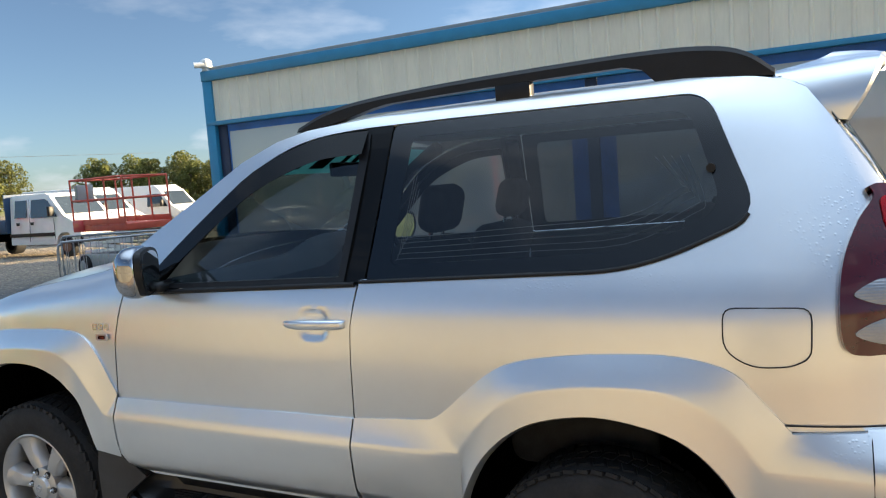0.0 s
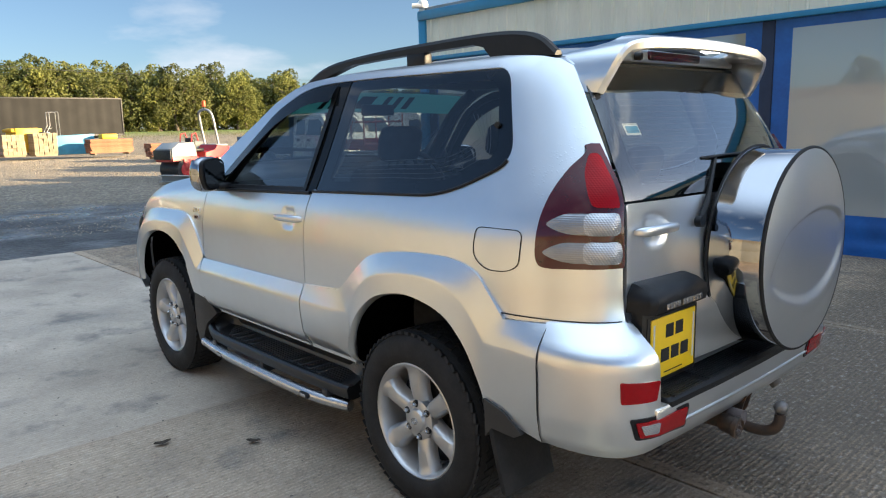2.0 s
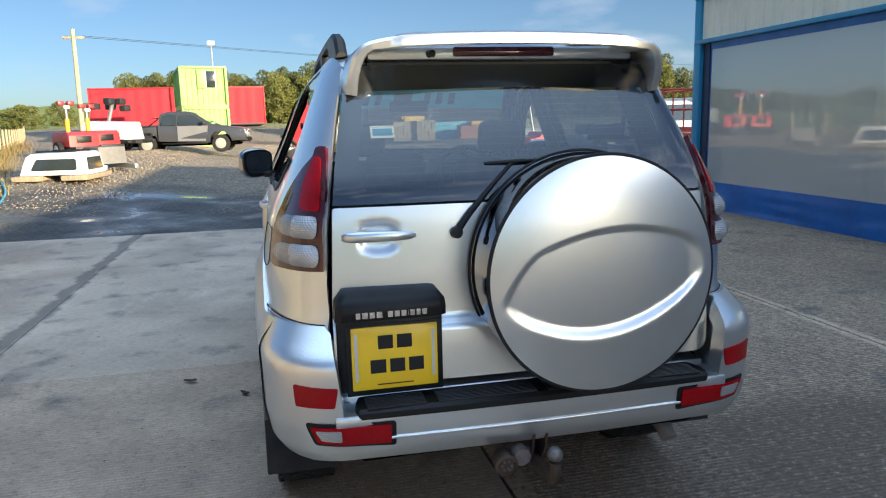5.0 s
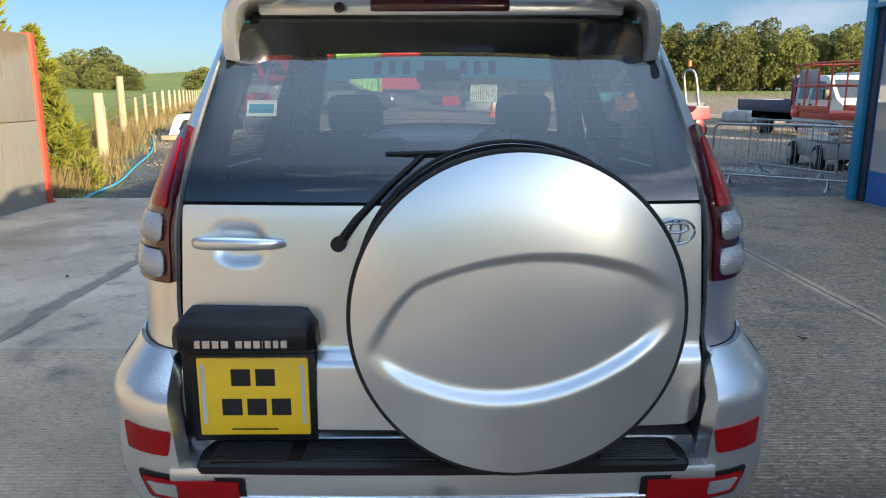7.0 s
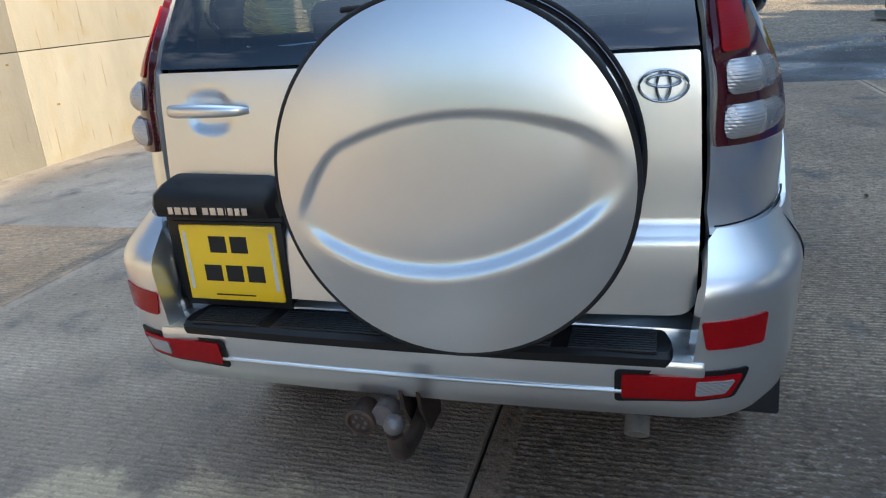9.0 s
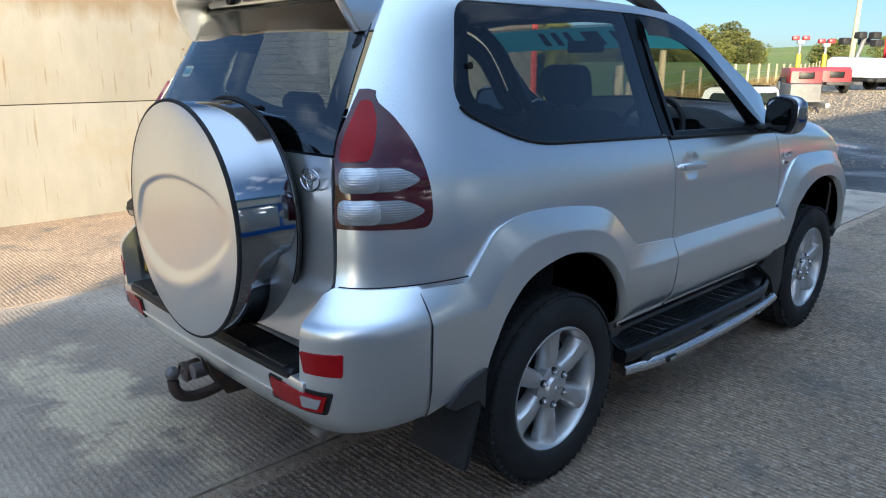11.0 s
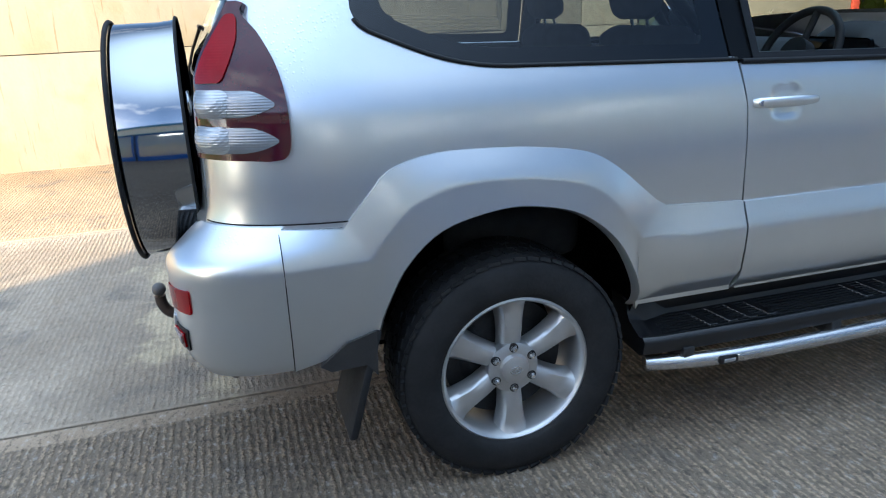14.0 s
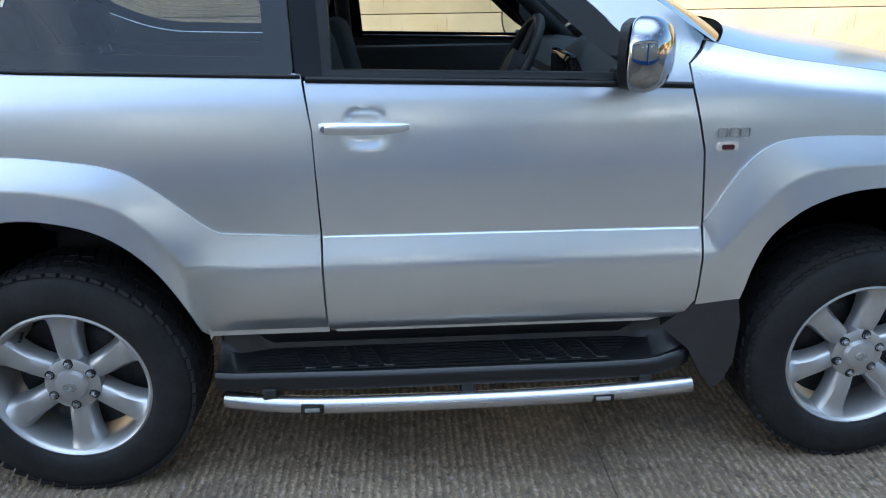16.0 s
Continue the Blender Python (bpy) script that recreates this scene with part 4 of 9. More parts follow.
def sheets(outlines, place, du=0.06, dv=0.05, rim=0.012):
    """Several outlines that meet on grid lines, as one panel."""
    bm = bmesh.new()
    for o in outlines:
        sheet(o, place, du, dv, 0, bm)
    bmesh.ops.remove_doubles(bm, verts=bm.verts, dist=0.0004)
    if rim:
        bm.normal_update()
        es = [e for e in bm.edges if len(e.link_faces) == 1]
        old = {v.co.to_tuple(5): v.normal.copy() for e in es for v in e.verts}
        ext = bmesh.ops.extrude_edge_only(bm, edges=es)
        for v in [g for g in ext["geom"] if isinstance(g, bmesh.types.BMVert)]:
            nrm = old[v.co.to_tuple(5)]
            out = Vector((v.co.x + 0.8, v.co.y, v.co.z - 1.0))
            if nrm.dot(out) < 0:
                nrm = -nrm
            v.co -= nrm * rim
    return bm


def arch(cx, top, n=14, w=0.43, z0=0.50):
    pts = []
    for i in range(n + 1):
        a = math.pi * i / n
        c, s = math.cos(a), math.sin(a)
        pts.append((cx + w * math.copysign(abs(c) ** (2 / 2.6), c), z0 + (top - z0) * s ** (2 / 2.6)))
    return pts


QGLASS = rounded([(-0.735, 1.275), (0.13, 1.303), (0.425, 1.43), (0.31, 1.772), (-0.70, 1.774)], [0.012, 0.16, 0.085, 0.075, 0.02], 6)
QINNER = rounded([(-0.66, 1.318), (0.11, 1.346), (0.348, 1.45), (0.255, 1.726), (-0.63, 1.727)], [0.03, 0.13, 0.075, 0.06, 0.03], 6)


def crossing(pts, axis, value):
    """The pieces of an outline before and after it passes a line."""
    for i in range(len(pts) - 1):
        u, v = pts[i][axis] - value, pts[i + 1][axis] - value
        if u < 0 <= v or u >= 0 > v:
            t = u / (u - v)
            p = [pts[i][k] + t * (pts[i + 1][k] - pts[i][k]) for k in (0, 1)]
            p[axis] = value
            return pts[: i + 1] + [tuple(p)], [tuple(p)] + pts[i + 1 :]


SILL_EDGE, rest = crossing(QGLASS[3:], 0, 0.24)
CORNER_EDGE, rest = crossing(rest, 1, 1.50)
PILLAR_EDGE, rest = crossing(rest, 0, 0.24)
glass_top = pchip([-1.62, -1.45, -1.28, -1.08, -0.95, -0.79], [1.37, 1.52, 1.645, 1.730, 1.752, 1.755])
DGLASS = [(-1.70, 1.245), (-0.815, 1.268), (-0.785, 1.70)] + [(x, glass_top(x)) for x in (-0.79, -0.87, -0.95, -1.02, -1.08, -1.15, -1.22, -1.28, -1.36, -1.45, -1.54, -1.62)]
STEPBLACK = mat("step_plastic", (0.010, 0.0105, 0.012), 0.32, spec=0.5, vary=0.2, scale=14, bump=0.06, bump_scale=160)
rear_arch, front_arch = arch(0.0, 0.915), arch(-2.455, 0.94)

def pull_bar(line_, high, out):
    """A flat-faced pull handle: a rounded section, taller than deep, along a bowed line."""
    bm = bmesh.new()
    pts = smooth_open(line_, 4)
    rings = []
    for i, p in enumerate(pts):
        h = interp(i / (len(pts) - 1) * (len(high) - 1), list(range(len(high))), high)
        ring = []
        for k in range(12):
            c, s_ = math.cos(2 * math.pi * k / 12), math.sin(2 * math.pi * k / 12)
            ring.append(bm.verts.new(p + out * (0.55 * h * math.copysign(abs(c) ** 0.9, c)) + Vector((0, 0, 0.9 * h * math.copysign(abs(s_) ** 0.9, s_)))))
        rings.append(ring)
    for A, B in zip(rings, rings[1:]):
        for k in range(12):
            bm.faces.new((A[k], A[(k + 1) % 12], B[(k + 1) % 12], B[k]))
    bm.faces.new(rings[0][::-1])
    bm.faces.new(rings[-1])
    return bm


for side, name in ((-1, "near"), (1, "off")):
    skin = flank(side)
    fender = [(-1.835, 1.225), (-1.827, 1.283), (-1.895, 1.337)] + [(x, wing_top(x)) for x in (-1.94, -1.98, -2.06, -2.15, -2.29, -2.43, -2.57, -2.70, -2.83, -2.95)] + [(-3.08, 0.99), (-3.10, 0.80), (-2.95, 0.66), (-2.885, 0.52)] + front_arch[::-1] + [(-2.02, 0.52), (-1.885, 0.52), (-1.893, 0.60), (-1.893, 0.82), (-1.875, 1.05)]
    part("front_wing", sheets([fender], skin, 0.06, 0.02), PAINT, CAR, "silver front wing panel", 35)
    door = [(-1.829, 1.222), (-0.764, 1.258), (-0.781, 1.13), (-0.789, 0.835), (-0.791, 0.545), (-0.81, 0.515), (-1.76, 0.515), (-1.85, 0.535), (-1.887, 0.60), (-1.887, 0.82), (-1.869, 1.05)]
    dr = part("door", sheets([door], dented(skin, -0.925, 1.132, 0.062, 0.054, 1, side, 0.009), 0.0115, 0.0115), PAINT, CAR, "silver door", 35)
    low = [(-0.758, 1.25), (-0.778, 1.13), (-0.784, 0.835), (-0.786, 0.515), (-0.44, 0.515)] + rear_arch[::-1] + [(0.44, 0.56), (0.44, 0.90), by_y(0.70, 0.90), by_y(0.692, 1.10), by_y(0.683, 1.25)]
    win_low = [(-0.758, 1.25), (0.24, 1.25)] + SILL_EDGE[::-1] + [(-0.756, 1.275)]
    pil_low = [(0.24, 1.25), by_y(0.683, 1.25), by_y(0.675, 1.30), by_y(0.645, 1.50)] + CORNER_EDGE[::-1]
    pil_high = [PILLAR_EDGE[0], by_y(0.645, 1.50), by_y(0.607, 1.67), by_y(0.585, 1.76), (0.56, 1.786), (0.45, 1.802), (0.24, 1.818)] + PILLAR_EDGE[:0:-1]
    part("rear_quarter", sheets([low, win_low, pil_low, pil_high], skin, rim=0.014), PAINT, CAR, "silver rear quarter panel", 35)
    rail_curve = pchip([-1.80, -1.62, -1.45, -1.28, -1.08, -0.95, -0.78, -0.5], [1.235, 1.385, 1.535, 1.662, 1.747, 1.768, 1.776, 1.778])
    rail_low = [(-1.831, 1.228), (-1.80, 1.235)] + [(x, rail_curve(x)) for x in (-1.71, -1.62, -1.535, -1.45, -1.39, -1.33, -1.28, -1.23, -1.18, -1.13, -1.08, -1.02, -0.95, -0.86, -0.78, -0.5)] + [PILLAR_EDGE[-1]]
    rail_up = [(x, gutter(x)) for x in (0.24, -0.2, -0.5, -0.8, -1.07, -1.20, -1.35, -1.50, -1.62, -1.743, -1.82, -1.888)] + [(-1.821, 1.284)]
    part("roof_side_rail", sheets([rail_low + rail_up], skin, dv=0.02), PAINT, CAR, "silver roof side and windscreen pillar", 35)
    # glass and its dark frames
    inner = flank(side, -0.006)
    part("quarter_glass", sheets([QGLASS], inner, rim=0.004), TINTGLASS, CAR, "smoked fixed rear side glass", 60)
    frame_in = flank(side, -0.010)
    bm = bmesh.new()
    loop_o, loop_i = QGLASS, QINNER
    vo = [bm.verts.new(frame_in(*p)) for p in loop_o]
    vi = [bm.verts.new(frame_in(*p)) for p in loop_i]
    vb = [bm.verts.new(flank(side, -0.018)(*p)) for p in loop_i]
    for i in range(len(vo)):
        j = (i + 1) % len(vo)
        bm.faces.new((vo[i], vo[j], vi[j], vi[i]))
        bm.faces.new((vi[i], vi[j], vb[j], vb[i]))
    part("quarter_glass_border", bm, BLACKGLASS, CAR, "black glass border", None)
    LINES = bpy.data.materials.get("printed_line") or mat("printed_line", (0.30, 0.30, 0.29), 0.5)
    for k in range(5 if side < 0 else 0):
        d = 0.022 * k
        pts = [(-0.60 + d * 0.3, 1.62 - d), (-0.625 + d * 0.3, 1.36 + d * 0.55), (-0.60 + d * 0.3, 1.338 + d * 0.75), (-0.2, 1.352 + d * 0.8), (0.09, 1.366 + d * 0.85), (0.27 - 0.4 * d, 1.44 + d * 0.8), (0.30 - 0.7 * d, 1.475 + d * 0.5), (0.255 - d, 1.60)]
        bm = bmesh.new()
        tube(bm, [Vector(flank(side, -0.0085)(*p)) for p in smooth_open([(u, v, 0) for u, v in pts], 4) for p in [(p.x, p.y)]], 0.0011, 4)
        part("aerial_line", bm, LINES, CAR, "fine printed aerial line", None)
    bm = bmesh.new()
    cyl(bm, flank(side, -0.004)(0.315, 1.56), flank(side, 0.006)(0.315, 1.56), 0.012, seg=14)
    part("glass_fixing", bm, DARKPLASTIC, CAR, "black glass fixing", 40)
    pillar = [(-0.84, 1.262), (-0.742, 1.27), (-0.706, 1.776), (-0.81, 1.772)]
    part("door_pillar", sheets([pillar], flank(side, -0.004)), BLACKGLASS, CAR, "gloss black door pillar", None)
    bm = bmesh.new()
    ring = [Vector(flank(side, 0.002)(*p)) for p in DGLASS]
    ins_top = pchip([-1.585, -1.43, -1.27, -1.08, -0.96, -0.826], [1.35, 1.485, 1.609, 1.694, 1.714, 1.716])
    ins = [(-1.66, 1.262), (-0.84, 1.285), (-0.822, 1.66)] + [(x, ins_top(x)) for x in (-0.826, -0.89, -0.96, -1.02, -1.08, -1.145, -1.21, -1.27, -1.35, -1.43, -1.51, -1.585)]
    ring2 = [Vector(flank(side, 0.002)(*p)) for p in ins]
    ring3 = [Vector(flank(side, -0.03)(*p)) for p in ins]
    A, B, C = ([bm.verts.new(p) for p in rr] for rr in (ring, ring2, ring3))
    for i in range(len(A)):
        j = (i + 1) % len(A)
        bm.faces.new((A[i], A[j], B[j], B[i]))
        bm.faces.new((B[i], B[j], C[j], C[i]))
    part("window_frame", bm, DARKPLASTIC, dr, "black window frame", None)
    fore = [(-1.86, 1.222), (-1.70, 1.235), (-1.60, 1.36), (-1.60, 1.40), (-1.83, 1.235)]
    part("mirror_base_panel", sheets([fore], flank(side, 0.0)), PAINT, dr, "silver mirror sail panel", None)
    if side < 0:
        part("door_glass", sheets([ins], flank(side, -0.015), rim=0.004), CARGLASS, dr, "closed clear door glass", 60)
    # wind deflector over the window
    bm = bmesh.new()
    up = [(-0.80, 1.765), (-0.95, 1.762), (-1.08, 1.738), (-1.28, 1.660), (-1.45, 1.53), (-1.62, 1.38), (-1.70, 1.30)]
    dn = [(-0.80, 1.685), (-0.95, 1.680), (-1.07, 1.655), (-1.255, 1.578), (-1.42, 1.455), (-1.585, 1.315), (-1.68, 1.262)]
    up, dn = ([(p.x, p.y) for p in smooth_open([(u, v, 0) for u, v in line_], 3)] for line_ in (up, dn))
    A = [bm.verts.new(flank(side, 0.006)(*p)) for p in up]
    B = [bm.verts.new(flank(side, 0.028)(*p)) for p in dn]
    C = [bm.verts.new(flank(side, 0.024)(*p)) for p in dn]
    for i in range(len(A) - 1):
        bm.faces.new((A[i], A[i + 1], B[i + 1], B[i]))
        bm.faces.new((B[i], B[i + 1], C[i + 1], C[i]))
    part("wind_deflector", bm, BLACKGLASS, dr, "dark smoked wind deflector", 60)
    bm = bmesh.new()
    tube(bm, [Vector(flank(side, 0.004)(x, z)) for x, z in ((-1.83, 1.228), (-1.3, 1.246), (-0.77, 1.262))], 0.009, 8)
    part("waist_seal", bm, DARKPLASTIC, dr, "black waist seal", 60)
    bm = bmesh.new()
    tube(bm, [Vector(flank(side, 0.003)(x, z)) for x, z in [(-0.755, 1.270)] + [(u, v - 0.005) for u, v in SILL_EDGE[3:] + CORNER_EDGE[1:6]]], 0.006, 8)
    part("waist_seal", bm, DARKPLASTIC, CAR, "black waist seal", 60)

    # cladding and flares: a shallow ledge, a crease, then a flat face
    lower = lambda z: interp(z, [0.49, 0.515, 0.535, 0.56, 0.60, 0.65, 0.735, 0.747, 0.758, 0.826, 0.85], [0.838, 0.862, 0.886, 0.906, 0.920, 0.928, 0.935, 0.935, 0.932, 0.904, 0.903])
    clad = lambda s, z, side=side: (s, side * lower(z), z)
    part("door_cladding", sheets([[(-1.883, 0.822), (-0.790, 0.828), (-0.790, 0.515), (-1.76, 0.515), (-1.85, 0.535), (-1.883, 0.60)]], clad, dv=0.02, rim=0.02), PAINT, dr, "silver lower door cladding", 50)
    def tail_face(x, z):
        """The face of the flare behind the rear wheel, up to the bumper."""
        return (0.931 + 0.006 * min(1, max(0, (0.60 - x) / 0.15)) - ledge(min(z, 0.795))) * (1 - lean(z)) + lean(z) * flank(1, 0.006)(*by_x(x, z))[1]

    def flare(cx, O, C, I, nm):
        n = 40
        res = []
        for curve in (O, C, I):
            pts = smooth_open([(x, z, 0) for x, z in curve], 12)
            d = [0.0]
            for p, q in zip(pts, pts[1:]):
                d.append(d[-1] + (q - p).length)
            res.append([(interp(k / n * d[-1], d, [p.x for p in pts]), interp(k / n * d[-1], d, [p.y for p in pts])) for k in range(n + 1)])
        bm = bmesh.new()
        rows = []
        for k in range(n + 1):
            (xo, zo), (xc, zc), (xi, zi) = (r[k] for r in res)
            end = min(1.0, min(k, n - k) / 4)
            yo, yc, yi = width(xo, zo) + 0.001, 0.935 + 0.005 * end, 0.938 + 0.009 * end
            # where a flare runs into the lower cladding it takes over the cladding's face
            meet = max(0.0, 1 - k / 9) if cx > -1 else max(0.0, 1 - (n - k) / 9)
            yi += (lower(zi) + 0.001 - yi) * meet
            if cx > -1 and k > n - 9:
                meet = 1 - (n - k) / 9
                yc += (tail_face(xc, min(zc, 0.80)) - yc) * meet
                yi += (tail_face(xi, zi) - yi) * meet
            if xo < -2.7:
                yo, yc, yi = yo, yc - 0.5 * (-2.7 - xc) ** 2 if xc < -2.7 else yc, yi - 0.5 * (-2.7 - xi) ** 2 if xi < -2.7 else yi
            row = [(xo, yo - 0.012, zo), (xo, yo + 0.001, zo)]
            yo += 0.006
            for f, g in ((0.0, 0.0), (0.45, 0.48), (0.92, 0.95), (1.0, 1.0)):
                y = yo + (yc - yo) * g
                row.append((xo + f * (xc - xo), y, zo + f * (zc - zo)))
            for f in (0.06, 0.3, 0.65, 1.0):
                row.append((xc + f * (xi - xc), yc + f * (yi - yc), zc + f * (zi - zc)))
            inx = 0.97
            row += [(cx + (xi - cx) * 0.985, yi - 0.012, zi - 0.006), (cx + (xi - cx) * inx, yi - 0.03, zi - 0.008)]
            rows.append(row)

        def run_on(row, x1, zo, zc, zi, face, steps=4):
            """More sections from a flare's end to a panel seam, laid on the face of the panel there."""
            made, goal = [], [zo, zo, zo, zo + 0.45 * (zc - zo), zo + 0.92 * (zc - zo), zc, zc + 0.06 * (zi - zc), zc + 0.3 * (zi - zc), zc + 0.65 * (zi - zc), zi, zi - 0.006, zi - 0.008]
            for q in range(1, steps + 1):
                f = q / steps
                more = []
                for p, z1 in zip(row, goal):
                    more.append([p[0] + f * (x1 - p[0]), 0.0, p[2] + f * (z1 - p[2])])
                for i, p in enumerate(more):
                    p[1] = face(p[0], more[9][2] if i > 9 else p[2]) - (0.012 if i in (0, 10) else 0.03 if i == 11 else 0.0)
                made.append([tuple(p) for p in more])
            return made

        clad_face = lambda x, z: lower(z)
        if cx > -1:
            rows = run_on(rows[0], -0.784, 0.831, 0.760, 0.515, clad_face)[::-1] + rows + run_on(rows[-1], 0.668, 0.905, 0.80, 0.497, tail_face)
        else:
            rows += run_on(rows[-1], -1.889, 0.832, 0.760, 0.583, clad_face)
        rows = [[bm.verts.new((x, side * y, z)) for x, y, z in row] for row in rows]
        for A, B in zip(rows, rows[1:]):
            for k in range(len(A) - 1):
                bm.faces.new((A[k], A[k + 1], B[k + 1], B[k]))
        part("wheel_arch_flare", bm, PAINT, CAR, "silver flared wheel arch", 32)

    flare(0.0, [(-0.505, 0.848), (-0.46, 0.875), (-0.33, 0.985), (-0.23, 1.04), (-0.07, 1.068), (0.10, 1.08), (0.24, 1.078), (0.36, 1.048), (0.42, 0.99), (0.50, 0.898)],
          [(-0.40, 0.76), (-0.375, 0.80), (-0.29, 0.90), (-0.20, 0.955), (-0.06, 0.985), (0.08, 0.995), (0.20, 0.988), (0.295, 0.955), (0.36, 0.90), (0.435, 0.805)],
          [(-0.425, 0.515), (-0.395, 0.63), (-0.315, 0.77), (-0.19, 0.87), (-0.03, 0.912), (0.1, 0.908), (0.24, 0.868), (0.34, 0.78), (0.405, 0.66), (0.435, 0.57)], "rear")
    flare(-2.455, [(-3.05, 0.80), (-2.98, 0.87), (-2.88, 0.97), (-2.74, 1.04), (-2.55, 1.072), (-2.35, 1.08), (-2.19, 1.082), (-2.07, 1.065), (-1.985, 0.995), (-1.888, 0.835)],
          [(-3.02, 0.72), (-2.93, 0.79), (-2.82, 0.88), (-2.70, 0.955), (-2.53, 0.995), (-2.37, 1.005), (-2.24, 1.0), (-2.14, 0.975), (-2.06, 0.91), (-1.945, 0.76)],
          [(-2.885, 0.56), (-2.86, 0.66), (-2.78, 0.79), (-2.66, 0.89), (-2.52, 0.935), (-2.37, 0.942), (-2.24, 0.918), (-2.13, 0.86), (-2.05, 0.75), (-2.02, 0.60)], "front")
    bm = bmesh.new()
    tube(bm, [Vector((0.6695, side * (tail_face(0.6695, z) - 0.0015), z)) for z in (0.90, 0.87, 0.84, 0.81, 0.76, 0.68, 0.60, 0.53, 0.50)], 0.0016, 6)
    part("bumper_end_seam", bm, GAP, CAR, "dark seam before the rear bumper", 60)

    bm = bmesh.new()
    s0, s1 = by_x(0.47, 0.915)[0], by_y(0.705, 0.915)[0]
    tube(bm, [Vector(flank(side, 0.004)(s0 + (s1 - s0) * k / 16, 0.916)) for k in range(17)], 0.0022, 6)
    part("bumper_seam", bm, GAP, CAR, "dark seam over the rear bumper", 60)

    # door handle, fuel flap, repeater, badge
    bm = pull_bar([Vector((-0.800, side * 0.890, 1.137)), Vector((-0.812, side * 0.902, 1.137)), Vector((-0.845, side * 0.914, 1.138)), Vector((-0.91, side * 0.922, 1.138)), Vector((-0.97, side * 0.921, 1.137)), Vector((-1.02, side * 0.908, 1.136)), Vector((-1.044, side * 0.892, 1.135))], [0.012, 0.017, 0.0185, 0.0185, 0.017, 0.013, 0.008], Vector((0, 1, 0)))
    part("handle", bm, PAINT, dr, "silver pull handle", 60)
    bm = bmesh.new()
    cyl(bm, (-0.815, side * 0.902, 1.137), (-0.815, side * 0.914, 1.137), 0.009, seg=12)
    if side > 0:
        part("lock_barrel", bm, STEEL, dr, "steel lock barrel", 40)
    else:
        bm.free()
        flap = rounded([(0.345, 1.205), (0.548, 1.205), (0.545, 1.085), (0.50, 1.062), (0.41, 1.058), (0.345, 1.10)], [0.03, 0.03, 0.03, 0.03, 0.04, 0.04])
        bm = bmesh.new()
        loop = [Vector(flank(side, 0.0012)(*by_x(*p))) for p in flap]
        tube(bm, loop, 0.0018, 6, closed=True)
        fl = part("fuel_flap_gap", bm, GAP, CAR, "dark fuel flap seam", 60)
    part("side_repeater", sheet(rounded([(-1.905, 1.072), (-1.905, 1.048), (-1.965, 1.048), (-1.965, 1.072)], 0.008), flank(side, 0.006), 0.05, 0.05, 0.008), mat("repeater_lens", (0.66, 0.58, 0.52), 0.12, coat=1.0, vary=0.1, scale=40) if side < 0 else bpy.data.materials["repeater_lens"], CAR, "pale side repeater surround", None)
    part("indicator_lens", sheet(rounded([(-1.917, 1.067), (-1.917, 1.053), (-1.953, 1.053), (-1.953, 1.067)], 0.006), flank(side, 0.010), 0.05, 0.05, 0.004), DARKRED, CAR, "red-brown indicator lens", None)
    bg_ = bmesh.new()
    for k in range(3):
        sheet(rounded([(-1.905 - 0.032 * k, 1.112), (-1.93 - 0.032 * k, 1.112), (-1.93 - 0.032 * k, 1.086), (-1.905 - 0.032 * k, 1.086)], 0.006), flank(side, 0.004), 0.05, 0.05, 0.005, bg_)
    part("wing_badge", bg_, STEEL, CAR, "chrome wing badge", None)

    # tail lamp
    fore = smooth_open([(*by_x(x, z), 0) for x, z in ((0.66, 1.090), (0.622, 1.097), (0.605, 1.13), (0.601, 1.20), (0.606, 1.28), (0.622, 1.35), (0.650, 1.415), (0.682, 1.465))] + [(*by_y(0.685, 1.488), 0)], 4)
    cluster = [by_y(0.69, 1.095), by_x(0.70, 1.092)] + [(p.x, p.y) for p in fore] + [by_y(0.672, 1.494), by_y(0.655, 1.493), by_y(0.666, 1.36), by_y(0.675, 1.29)]
    lamp = part("tail_lamp", sheets([cluster], flank(side, 0.014), 0.03, 0.03, 0.03), DARKRED, CAR, "smoked dark red tail lamp cluster", 50)
    brake = [by_y(0.688, 1.288), by_y(0.680, 1.36), by_y(0.670, 1.462), by_y(0.690, 1.462), by_y(0.722, 1.40), by_y(0.742, 1.34), by_y(0.750, 1.292)]
    part("brake_lens", sheets([rounded(brake, 0.02)], flank(side, 0.0175), 0.02, 0.02, 0.004), BRIGHTRED, lamp, "bright red brake lens", 50)

    def bulged(s0, s1, zc, lo, hi):
        """The flank's skin, swelling out over an oval."""
        def at(s_, z):
            k = min(1.0, (abs(2 * s_ - s0 - s1) / abs(s1 - s0)) ** 2.4 + (abs(z - zc) / 0.037) ** 2.4)
            return flank(side, lo + (hi - lo) * (1 - k))(s_, z)
        return at

    for zc in (1.238, 1.146):
        L0, L1 = by_y(0.697, zc)[0], by_x(0.622, zc)[0]
        M = L0 + 0.56 * (L1 - L0)
        d = 1 if L1 > L0 else -1
        front_lobe = [(M - d * 0.05, zc + 0.034), (M - d * 0.05, zc - 0.034), (M + d * 0.04, zc - 0.034), (L1 - d * 0.04, zc - 0.024), (L1, zc - 0.004), (L1 - d * 0.03, zc + 0.018), (M + d * 0.06, zc + 0.033)]
        part("grey_lens", sheets([rounded(front_lobe, 0.03)], bulged(2 * M - L1, L1, zc, 0.0165, 0.021), 0.02, 0.02, 0.006), LOBE, lamp, "grey ribbed side lens", 50)
